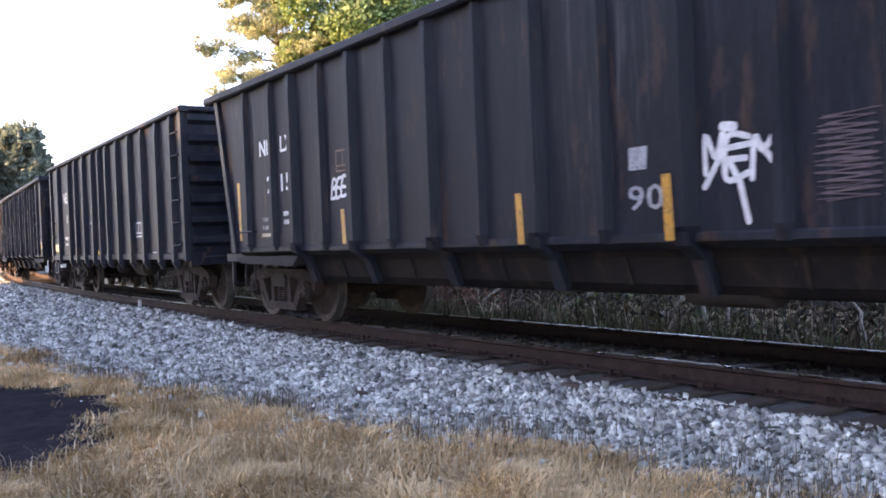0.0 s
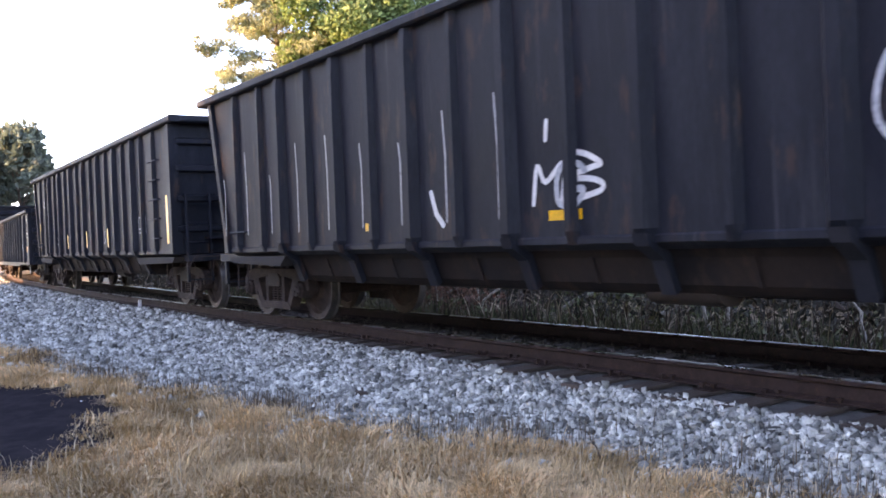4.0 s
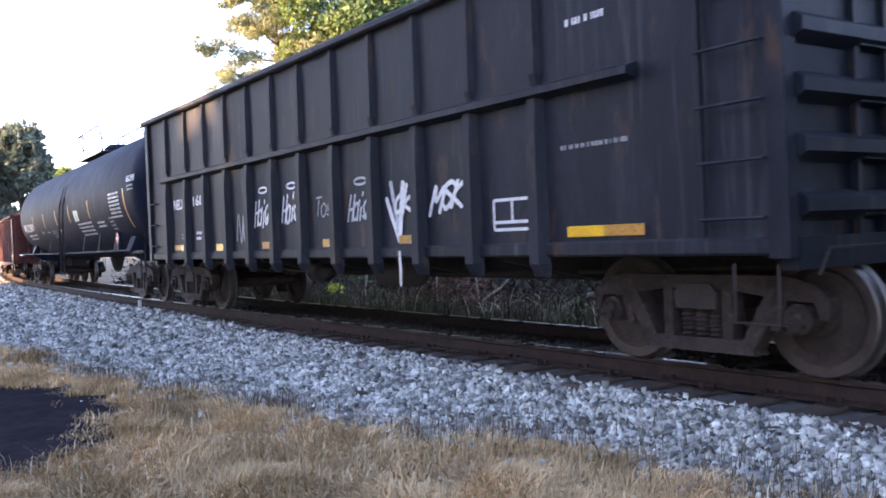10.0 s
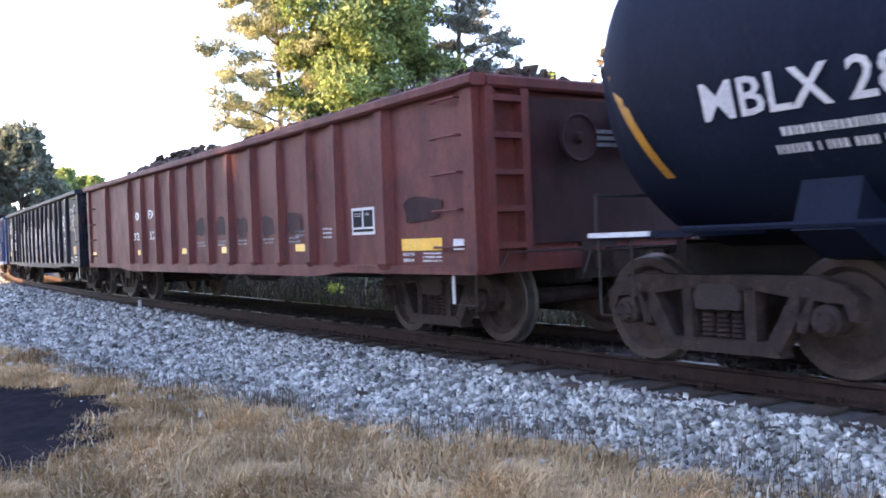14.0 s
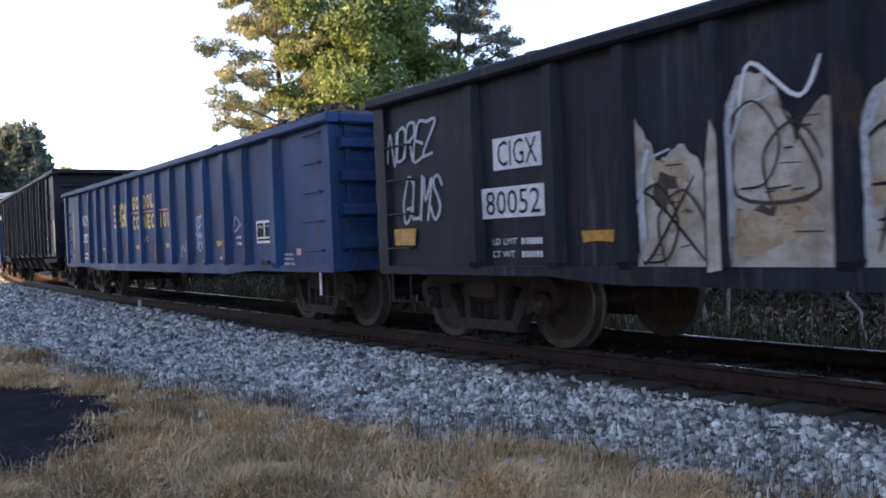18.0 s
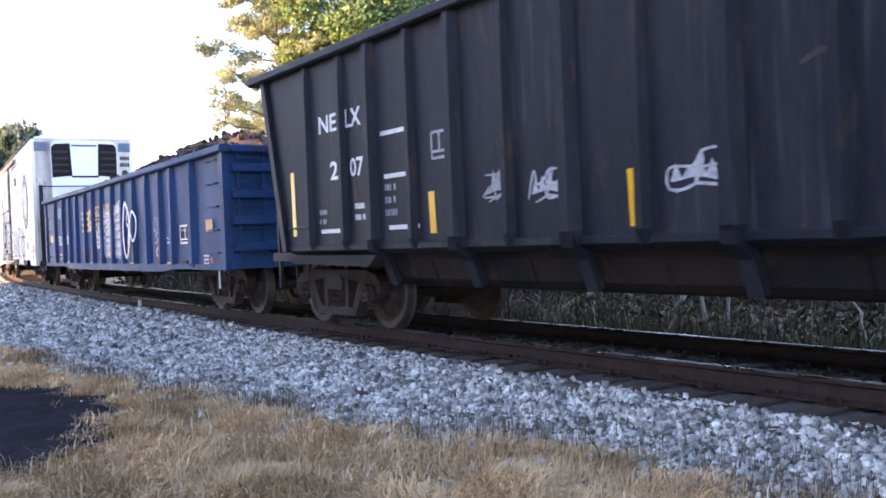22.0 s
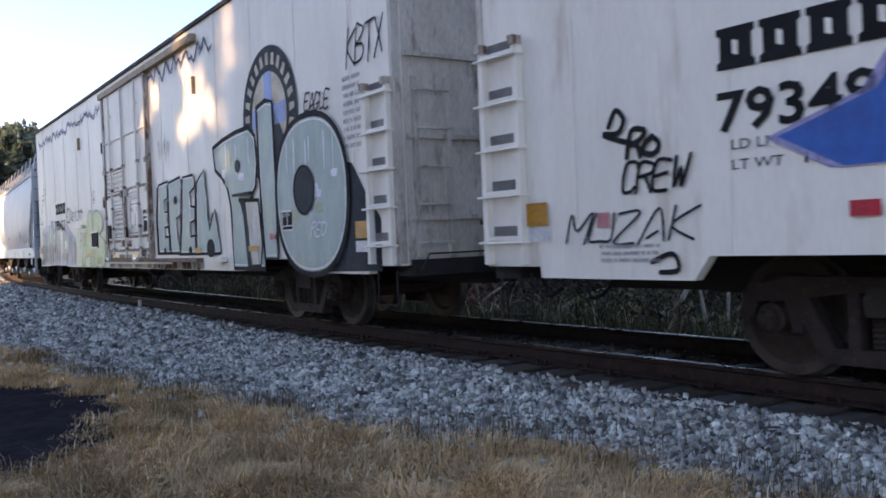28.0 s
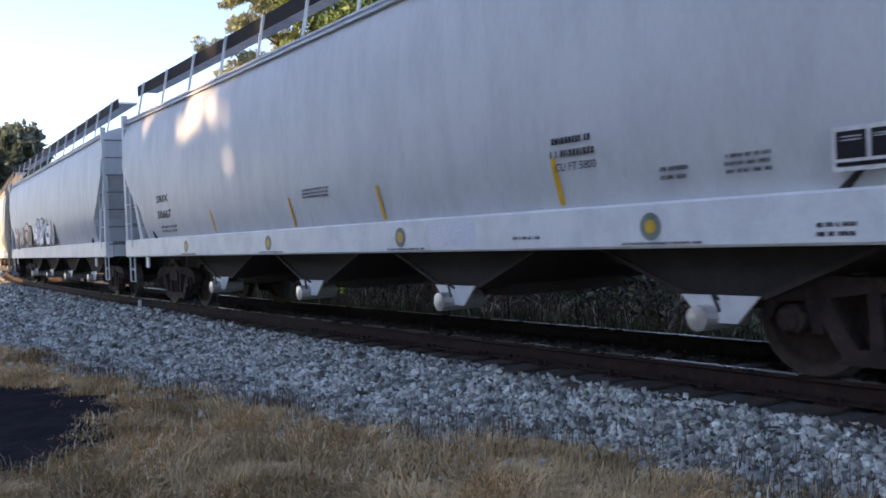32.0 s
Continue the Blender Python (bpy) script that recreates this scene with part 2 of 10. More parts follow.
# ---- building blocks ----
class Shape:
    """Gathers vertices and faces of one mesh."""

    def __init__(self):
        self.v, self.f = [], []

    def add(self, points, faces):
        k = len(self.v)
        self.v += [tuple(p) for p in points]
        self.f += [tuple(i + k for i in face) for face in faces]
        return self

    def box(self, x0, x1, y0, y1, z0, z1):
        return self.add([(x, y, z) for x in (x0, x1) for y in (y0, y1) for z in (z0, z1)],
                        [(0, 1, 3, 2), (4, 6, 7, 5), (0, 4, 5, 1), (2, 3, 7, 6), (0, 2, 6, 4), (1, 5, 7, 3)])

    def prism(self, outline, a, b, axis="x"):
        """An outline in the two other axes, drawn out from a to b along axis."""
        put = {"x": lambda u, v, w: (w, u, v), "y": lambda u, v, w: (u, w, v), "z": lambda u, v, w: (u, v, w)}[axis]
        n = len(outline)
        pts = [put(u, v, a) for u, v in outline] + [put(u, v, b) for u, v in outline]
        return self.add(pts, [tuple(range(n))[::-1], tuple(range(n, 2 * n))] + [(i, (i + 1) % n, n + (i + 1) % n, n + i) for i in range(n)])

    def tube(self, path, r, n=6):
        path = [Vector(p) for p in path]
        rings = []
        for i, p in enumerate(path):
            d = (path[min(i + 1, len(path) - 1)] - path[max(i - 1, 0)]).normalized()
            a = d.orthogonal().normalized() if i == 0 else (rings[-1][1] - d * rings[-1][1].dot(d)).normalized()
            rings.append((p, a, d.cross(a)))
        pts = [p + (a * math.cos(2 * math.pi * k / n) + b * math.sin(2 * math.pi * k / n)) * r for p, a, b in rings for k in range(n)]
        faces = [(i * n + k, i * n + (k + 1) % n, (i + 1) * n + (k + 1) % n, (i + 1) * n + k) for i in range(len(path) - 1) for k in range(n)]
        faces += [tuple(range(n))[::-1], tuple(range((len(path) - 1) * n, len(path) * n))]
        return self.add(pts, faces)

    def lathe(self, profile, centre, axis="y", n=24):
        """A profile of (offset along axis, radius) turned about an axis through centre."""
        c = Vector(centre)
        pts = []
        for o, r in profile:
            for k in range(n):
                u, v = r * math.cos(2 * math.pi * k / n), r * math.sin(2 * math.pi * k / n)
                pts.append(c + Vector({"x": (o, u, v), "y": (u, o, v), "z": (u, v, o)}[axis]))
        m = len(profile)
        faces = [(i * n + k, i * n + (k + 1) % n, (i + 1) * n + (k + 1) % n, (i + 1) * n + k) for i in range(m - 1) for k in range(n)]
        if profile[0][1] > 1e-4:
            faces.append(tuple(range(n))[::-1])
        if profile[-1][1] > 1e-4:
            faces.append(tuple(range((m - 1) * n, m * n)))
        return self.add(pts, faces)

    def sheet(self, outline, y=0.0):
        """A flat patch facing the camera's side, from an outline in x and z."""
        pts = [(x, y, z) for x, z in outline]
        return self.add(pts, [tuple(range(len(pts)))])

    def band(self, points, w, y=0.0):
        """A painted stroke through points in x and z."""
        n = len(points)
        pts = []
        for i, (x, z) in enumerate(points):
            (xa, za), (xb, zb) = points[max(i - 1, 0)], points[min(i + 1, n - 1)]
            d = math.hypot(xb - xa, zb - za) or 1
            nx, nz = -(zb - za) / d * w / 2, (xb - xa) / d * w / 2
            pts += [(x + nx, y, z + nz), (x - nx, y, z - nz)]
        return self.add(pts, [(2 * i, 2 * i + 1, 2 * i + 3, 2 * i + 2) for i in range(n - 1)])

    def mesh(self, name, material, smooth=False):
        me = bpy.data.meshes.new(name)
        me.from_pydata(self.v, [], self.f)
        me.materials.append(material)
        if smooth:
            me.shade_smooth()
            me.set_sharp_from_angle(angle=radians(35))
        return me


def fix_normals(me):
    bm = bmesh.new()
    bm.from_mesh(me)
    bmesh.ops.recalc_face_normals(bm, faces=bm.faces)
    bm.to_mesh(me)
    bm.free()
    return me


def part(name, shape, material=None, parent=None, label="", smooth=False):
    """One mesh object under a thing or a part. shape: a Shape, or a mesh that is shared."""
    me = shape if isinstance(shape, bpy.types.Mesh) else fix_normals(shape.mesh(name, material, smooth))
    ob = new(name, me)
    ob.parent = parent
    return tagged(ob, label)


def thing(name, label, category, group="", kind=""):
    ob = new(name)
    ob.empty_display_size = 0.3
    return tagged(ob, label, category, group, kind)


TEXTS = {}


def letters(text, x0, x1, z0, z1, y, material, parent, bold=0.0, lean=0.0, name="lettering", label=""):
    """Painted lettering on a car's near side, filling the span x0..x1, z0..z1."""
    key = (text, bold)
    if key not in TEXTS:
        cu = bpy.data.curves.new("letters", "FONT")
        cu.body, cu.offset, cu.resolution_u = text, bold, 2
        tmp = new("letters", cu)
        me = bpy.data.meshes.new_from_object(tmp.evaluated_get(bpy.context.evaluated_depsgraph_get()))
        co = np.array([v.co[:] for v in me.vertices])
        TEXTS[key] = (co, [tuple(p.vertices) for p in me.polygons])
        bpy.data.objects.remove(tmp)
        bpy.data.curves.remove(cu)
        bpy.data.meshes.remove(me)
    co, faces = TEXTS[key]
    low, high = co.min(0), co.max(0)
    s = Shape()
    for c in co:
        u, w = (c[0] - low[0]) / (high[0] - low[0]), (c[1] - low[1]) / (high[1] - low[1])
        s.v.append((x0 + u * (x1 - x0) + lean * (w - 0.5), y, z0 + w * (z1 - z0)))
    s.f = list(faces)
    me = s.mesh(name, material)
    ob = new(name, me)
    ob.parent = parent
    return tagged(ob, label)


def patch(name, x0, x1, z0, z1, y, material, parent, label="", rough=0.0):
    """A taped or painted rectangle on the near side; rough: how ragged its ends are."""
    r = random.Random(round(x0 * 100))
    k = rough
    return part(name, Shape().sheet([(x0 + r.uniform(0, k), z0), ((x0 + x1) / 2, z0 + r.uniform(0, k / 3)), (x1 - r.uniform(0, k), z0), (x1, z1), ((x0 + x1) / 2, z1), (x0, z1)], y), material, parent, label)


def bars(x0, x1, z0, z1, rows, y, material, parent, seed=0):
    """Lines of small writing too small to read, as bars."""
    r, s = random.Random(seed + round(x0 * 77)), Shape()
    h = (z1 - z0) / (rows * 1.9 - 0.9)
    for i in range(rows):
        z = z1 - i * h * 1.9
        x = x0 + r.uniform(0, 0.06) * (x1 - x0)
        while x < x1 - 0.02:
            w = min(r.uniform(0.28, 0.62) * h, x1 - x)
            s.sheet([(x, z - h), (x + w, z - h), (x + w, z - h * r.uniform(0, 0.12)), (x, z)], y)
            x += w + h * (0.22 if r.random() < 0.8 else 0.8)
    return tagged(part("stencil_text", s, material, parent), kind="stuff")


STROKES = ("974631", "1739", "7913", "974641 3", "18364", "71493", "179643", "17593", "71539", "842689", "7128", "96413 9", "17468", "3719", "84263 1")


def glyph(k, r, x0, x1, z0, z1, lean, steps=5):
    """A smooth handwritten stroke through the points of a three by three pad."""
    pts = []
    for c in STROKES[k % len(STROKES)].replace(" ", ""):
        i = int(c) - 1
        u, w = (i % 3) / 2 + r.uniform(-0.12, 0.12), (i // 3) / 2 + r.uniform(-0.10, 0.10)
        pts.append((x0 + u * (x1 - x0) + lean * (w - 0.5), z0 + w * (z1 - z0)))
    pts = [pts[0]] + pts + [pts[-1]]
    out = []
    for i in range(1, len(pts) - 2):
        a, b, c, d = pts[i - 1:i + 3]
        for j in range(steps):
            f = j / steps
            out.append(tuple(0.5 * (2 * b[q] + (c[q] - a[q]) * f + (2 * a[q] - 5 * b[q] + 4 * c[q] - d[q]) * f * f + (3 * b[q] - a[q] - 3 * c[q] + d[q]) * f ** 3) for q in (0, 1)))
    return out + [pts[-1]]


def spray(points, w, y, taper=True):
    """A sprayed stroke with rounded, thinning ends; it lies a hair higher where it goes over itself."""
    n = len(points)
    s = Shape()
    for i, (x, z) in enumerate(points):
        (xa, za), (xb, zb) = points[max(i - 1, 0)], points[min(i + 1, n - 1)]
        d = math.hypot(xb - xa, zb - za) or 1
        k = w / 2 * (min(1.0, 0.45 + 0.4 * min(i, n - 1 - i)) if taper else 1)
        nx, nz = -(zb - za) / d * k, (xb - xa) / d * k
        s.v += [(x + nx, y - 0.0001 * i, z + nz), (x - nx, y - 0.0001 * i, z - nz)]
    s.f = [(2 * i, 2 * i + 1, 2 * i + 3, 2 * i + 2) for i in range(n - 1)]
    return s


def scribble(x0, x1, z0, z1, turns, w, y, material, parent, seed, label=""):
    """A handwritten sprayed tag that nobody can read, filling the given span."""
    r = random.Random(seed)
    count = max(1, turns // 3)
    step = (x1 - x0) / count
    for k in range(count):
        g = glyph(r.randrange(15), r, x0 + step * k, x0 + step * (k + 1.1), z0 + r.uniform(0, 0.15) * (z1 - z0), z1 - r.uniform(0, 0.15) * (z1 - z0), 0.15 * step)
        part("graffiti_stroke", spray(g, w, y - 0.0004 * (k % 3)), material, parent, label)
    if count > 2:
        part("graffiti_stroke", spray([(x0, z0 - 0.03), ((x0 + x1) / 2, z0 - 0.06), (x1, z0 + 0.02)], w, y), material, parent, label)


# hand-drawn letters: strokes through the points of a pad five wide and seven high
PAD = {"A": "00 26 40|11 32", "B": "00 06 26 45 34 03|03 33 42 41 30 00", "C": "45 36 16 04 02 10 30 41", "D": "00 06 26 44 42 20 00", "E": "46 06 00 40|03 33", "F": "00 06 46|03 33", "G": "45 36 16 04 02 10 30 42 22",
       "H": "06 00|46 40|03 43", "I": "26 20", "J": "46 42 30 10 02", "K": "06 00|46 03 40", "L": "06 00 40", "M": "00 06 23 46 40", "N": "00 06 40 46", "O": "26 05 02 10 30 42 45 26", "P": "00 06 36 45 34 03", "R": "00 06 36 45 34 03|23 40",
       "S": "45 26 05 14 33 41 20 01", "T": "06 46|26 20", "U": "06 01 20 41 46", "V": "06 20 46", "W": "06 10 24 30 46", "X": "00 46|06 40", "Y": "06 23 46|23 20", "Z": "06 46 00 40",
       "a": "43 24 03 01 20 41|44 40", "e": "02 42 44 24 03 01 20 40", "g": "43 24 03 02 21 42|44 41 20 01", "i": "23 20|25 26", "l": "26 21 30", "m": "00 04|03 14 23 20|23 34 43 40", "n": "00 04|03 24 43 40",
       "o": "24 03 01 20 41 43 24", "s": "44 23 04 12 31 20 01", "d": "43 24 03 01 20 41|46 40", "c": "43 24 03 01 20 41", "k": "06 00|44 02 40", "2": "05 26 45 00 40", "0": "26 05 01 20 41 45 26", "1": "15 26 20", "5": "46 06 03 33 41 20 01"}


def curve(points, steps=5):
    """A smooth line through points."""
    pts = [points[0]] + list(points) + [points[-1]]
    out = []
    for i in range(1, len(pts) - 2):
        a, b, c, d = pts[i - 1:i + 3]
        for j in range(steps):
            f = j / steps
            out.append(tuple(0.5 * (2 * b[q] + (c[q] - a[q]) * f + (2 * a[q] - 5 * b[q] + 4 * c[q] - d[q]) * f * f + (3 * b[q] - a[q] - 3 * c[q] + d[q]) * f ** 3) for q in (0, 1)))
    return out + [pts[-1]]


def pen(letter, x0, x1, z0, z1, r, lean=0.0, wild=0.05):
    """The strokes of one letter in the given span, a little uneven."""
    out = []
    for stroke in PAD[letter].split("|"):
        pts = []
        for q in stroke.split():
            u, w = int(q[0]) / 4 + r.uniform(-wild, wild), int(q[1]) / 6 + r.uniform(-wild, wild) * 0.7
            pts.append((x0 + u * (x1 - x0) + lean * (w - 0.5), z0 + w * (z1 - z0)))
        out.append(curve(pts))
    return out


def rounded(points, w, y):
    """A sprayed stroke of even width with round ends."""
    s = spray(points, w, y, False)
    for (x, z), k in ((points[0], 0), (points[-1], len(points))):
        s.sheet([(x + w / 2 * math.cos(0.524 * i), z + w / 2 * math.sin(0.524 * i)) for i in range(12)], y - 0.0001 * k - 0.0002)
    return s


def hand_tag(word, x0, x1, z0, z1, w, y, material, parent, seed, label="", lean=0.06, rise=0.0, wild=0.08):
    """A handwritten sprayed word; rise: how much higher its end stands than its start."""
    r = random.Random(seed)
    step = (x1 - x0) / len(word)
    for i, c in enumerate(word):
        if c == " ":
            continue
        up = rise * i / len(word) + r.uniform(-0.04, 0.04) * (z1 - z0)
        for g in pen(c, x0 + step * (i + 0.08), x0 + step * (i + 0.92), z0 + up, z1 + up, r, lean, wild):
            part("graffiti_stroke", rounded(g, w, y - 0.0006 * (i % 3)), material, parent, label)


def fat_word(word, x0, x1, z0, z1, w, fill, edge, y, parent, seed, line=0.05, label="", lean=0.0, tops=()):
    """Fat sprayed letters, each over the one before it, with their outline; tops: the height of each."""
    r = random.Random(seed)
    step = (x1 - x0) / len(word)
    for i, c in enumerate(word):
        top = tops[i] if tops else z1
        strokes = pen(c, x0 + step * i + w * 0.35, x0 + step * (i + 1) - w * 0.15, z0 + w / 2, top - w / 2, r, lean, 0.04)
        k = y - 0.0035 * i
        for g in strokes:
            part("graffiti_outline", rounded(g, w + 2 * line, k), edge, parent)
        for g in strokes:
            part("graffiti", rounded(g, w, k - 0.006), fill[i % len(fill)] if isinstance(fill, (list, tuple)) else fill, parent, label)
        g = strokes[0]
        part("graffiti_stroke", spray([(a - w * 0.22, b + w * 0.05) for a, b in g[2:8]], line * 0.5, k - 0.0105), edge, parent)


def block(outline, y, fill, edge, parent, line=0.05, label="", inner=None):
    """One flat sprayed letter with its outline drawn along its edge."""
    part("graffiti", Shape().sheet(outline, y), fill, parent, label)
    part("graffiti_outline", rounded(list(outline) + [outline[0], outline[1]], line, y - 0.002), edge, parent)
    if inner:
        part("graffiti_line", rounded([(a, b) for a, b in grow(outline, -inner)] + [grow(outline, -inner)[0]], line * 0.3, y - 0.0005), white_mark, parent)


def drips(x0, x1, z, down, count, y, materials, parent, seed):
    """Runs of thinner paint down a sprayed field."""
    r = random.Random(seed)
    for i in range(count):
        x = x0 + (x1 - x0) * (i + r.uniform(0.1, 0.9)) / count
        a = z - r.uniform(0, 0.2)
        part("paint_drip", spray([(x, a), (x + 0.01, a - 0.1), (x, a - down * r.uniform(0.5, 1.0))], r.uniform(0.02, 0.06), y), materials[i % len(materials)], parent)


def bubble(x, z, w, h, r, n=22):
    """The outline of one swollen letter."""
    a, b = r.uniform(0, 6), r.uniform(0, 6)
    out = []
    for i in range(n):
        t = 2 * math.pi * i / n
        c, s = math.cos(t), math.sin(t)
        k = 1 + 0.10 * math.sin(3 * t + a) + 0.07 * math.sin(5 * t + b)
        out.append((x + w / 2 * k * math.copysign(abs(c) ** 0.6, c), z + h / 2 * k * math.copysign(abs(s) ** 0.6, s)))
    return out


def grow(outline, by):
    cx, cz = sum(p[0] for p in outline) / len(outline), sum(p[1] for p in outline) / len(outline)
    out = []
    for x, z in outline:
        d = math.hypot(x - cx, z - cz) or 1
        out.append((x + (x - cx) / d * by, z + (z - cz) / d * by))
    return out


def bubbles(x0, x1, z0, z1, count, fills, edge, y, parent, seed, line=0.05, label="", strokes=2):
    """A row of fat sprayed letters that nobody can read, each with its outline and inner strokes."""
    r = random.Random(seed)
    step = (x1 - x0) / count
    for i in range(count):
        h = (z1 - z0) * r.uniform(0.85, 1.0)
        w = min(step * 0.46, h * 0.30)
        za = z0 + r.uniform(0, 0.08) * h + w / 2
        g = glyph(r.randrange(15), r, x0 + step * i + w * 0.3, x0 + step * (i + 1) + w * 0.1, za, za + h - w, 0.1 * step, 6)
        if edge:
            part("graffiti_outline", spray(g, w + 2 * line, y + 0.0045 - 0.0008 * (i % 2), False), edge, parent)
        part("graffiti", spray(g, w, y - 0.004 - 0.0008 * (i % 2), False), fills[i % len(fills)], parent, label)
        for _ in range(strokes):
            k = r.randrange(2, len(g) - 4)
            part("graffiti_stroke", spray([(a + r.uniform(-0.3, 0.3) * w, b + r.uniform(-0.3, 0.3) * w) for a, b in g[k:k + 4]], line * 0.6, y - 0.0095), edge or fills[-1], parent)


def blister(x0, x1, z0, z1, y, parent, seed, slope=0.0):
    """One old sprayed letter: a ragged pale field, flaking to rust, with dark inner strokes and pale edges."""
    r = random.Random(seed)
    low = [(x0 + (x1 - x0) * i / 7, z0 + r.uniform(0, 0.05)) for i in range(8)]
    high, lobes, shift = [], r.choice((1.0, 1.5, 2.0)), r.choice((0.0, 0.3, 0.5))
    for i in range(19):
        f = 1 - i / 18
        dome = abs(math.sin(math.pi * (f * lobes + shift))) ** 0.7
        high.append((x0 + (x1 - x0) * (f + r.uniform(-0.015, 0.015)), z0 + (z1 - z0) * (1 - slope * f) * (0.70 + 0.30 * dome) - r.uniform(0, 0.05) * (z1 - z0)))
    part("graffiti", Shape().sheet(low + high, y), bone_spray, parent, "blistered bone-white graffiti letter")
    w, h = x1 - x0, (z1 - z0) * (1 - 0.5 * slope)
    for k in range(3):
        cx, cz = x0 + w * r.uniform(0.25, 0.75), z0 + h * r.uniform(0.2, 0.75)
        o = bubble(cx, cz, w * r.uniform(0.25, 0.6), h * r.uniform(0.12, 0.30), r, 16)
        part("flaked_patch", Shape().sheet([(a + r.uniform(-0.03, 0.03), b + r.uniform(-0.03, 0.03)) for a, b in o], y - 0.0015 - 0.0008 * k), (rusty_spray, flake_dark, rusty_spray)[k], parent)
    g = glyph(r.randrange(15), r, x0 + 0.1 * w, x1 - 0.15 * w, z0 + 0.1 * h, z0 + h * r.uniform(0.6, 0.9), 0.0)
    part("graffiti_stroke", spray(g, 0.028, y - 0.006), (flake_dark, black_mark)[seed % 2], parent)
    edge = [(x0 + 0.06 * w, z0 + 0.1 * h), (x0 + 0.04 * w, z0 + 0.6 * h), (x0 + 0.2 * w, z0 + 0.85 * h), (x0 + 0.5 * w, z0 + 0.9 * h)]
    part("graffiti_stroke", spray(edge, 0.035, y - 0.009), chalk_spray, parent)
    for k in range(9):
        cx, cz = x0 + w * r.uniform(0.15, 0.7), z0 + h * r.uniform(0.15, 0.8)
        part("flaked_dash", spray([(cx, cz), (cx + w * r.uniform(0.08, 0.25), cz + r.uniform(-0.02, 0.03))], r.uniform(0.015, 0.035), y - 0.008), flake_dark, parent)


def place(ob, m):
    ob.matrix_basis = m
    return ob

# ---- ground, track bed and track ----
GROUND = -0.50
dry_soil = mat("dry straw-strewn soil", (0.34, 0.235, 0.135), (0.22, 0.15, 0.09), 0.95, scale=1.2, fine=30, bump=0.5, stain=(0.07, 0.055, 0.038), far=True)
straw = mat("dry straw grass", (0.76, 0.50, 0.27), (0.42, 0.265, 0.13), 0.85, scale=1.1, fine=8, bump=0.0, by_island=0.42, far=True)
weed = mat("green and brown weeds", (0.060, 0.085, 0.030), (0.13, 0.105, 0.05), 0.8, scale=0.5, fine=6, bump=0.0, by_island=0.5, far=True)
stone = mat("pale grey ballast stone", (0.45, 0.45, 0.41), (0.20, 0.199, 0.18), 0.85, scale=4, fine=60, bump=0.5, by_island=0.8, far=True)
# bed much darker than its stones, which paints shade into the gaps between them
bed = mat("grey ballast bed", (0.085, 0.083, 0.082), (0.055, 0.052, 0.05), 0.95, scale=6, fine=45, bump=0.8, far=True)
tie_wood = mat("creosoted sleeper wood", (0.040, 0.028, 0.023), (0.062, 0.042, 0.033), 0.85, scale=5, fine=50, bump=0.4, by_object=0.3)
# near-black colour of the sheet that imitates a shadow on the verge
shadow_tone = mat("dark shadow tone on the grass", (0.024, 0.022, 0.025), (0.036, 0.031, 0.034), 1.0, spec=0.0, scale=3, fine=90, bump=0.5, far=True)
bark = mat("grey-brown bark", (0.10, 0.08, 0.062), (0.065, 0.05, 0.04), 0.9, scale=6, fine=40, bump=0.6, far=True)
dead_wood = mat("bleached dead wood", (0.34, 0.30, 0.25), (0.24, 0.20, 0.16), 0.8, scale=5, fine=40, bump=0.3, far=True)


def toe(s):
    """How far the ballast reaches towards the camera at s."""
    return float(np.interp(s, [-60, -25, -13.5, -10.4, -7.6, -6.2, -4.7, 0, 20], [4.6, 4.5, 4.15, 3.6, 3.12, 2.75, 2.15, 2.0, 2.0]))


def bank(s, lat):
    """Height of the ballast surface."""
    near = toe(s)
    if lat > 0:
        return float(np.interp(lat, [0, 1.25, 1.55, near, near + 0.5], [-0.21, -0.22, -0.27, GROUND + 0.01, GROUND - 0.3]))
    return float(np.interp(-lat, [0, 1.25, 1.55, 2.9, 3.6], [-0.21, -0.22, -0.27, GROUND + 0.01, GROUND - 0.3]))


def lie(x, y):
    """Height of the open ground."""
    d = math.hypot(x, y)
    h = 0.035 * noise.noise((x * 0.7, y * 0.7, 1)) + 0.02 * noise.noise((x * 2.5, y * 2.5, 5))
    return GROUND + h * min(1, 12 / (d + 1))


def ground_sheet():
    s = Shape()
    ring = [0.0, 0.5, 1, 1.5, 2, 2.5, 3, 3.5, 4, 4.5, 5, 5.5, 6, 6.5, 7, 7.5, 8, 8.5, 9, 9.5, 10, 11, 12, 13, 14, 16, 18, 21, 25, 30, 40, 60, 100, 200, 400, 900]
    axis = sorted({-v for v in ring} | set(ring))
    n = len(axis)
    for x in axis:
        for y in axis:
            s.v.append((x, y, lie(x, y)))
    for i in range(n - 1):
        for j in range(n - 1):
            s.f.append((i * n + j, (i + 1) * n + j, (i + 1) * n + j + 1, i * n + j + 1))
    ob = new("ground", s.mesh("ground", dry_soil, True))
    tagged(ob, "dry straw-covered ground beside the railway", "ground", kind="structure")


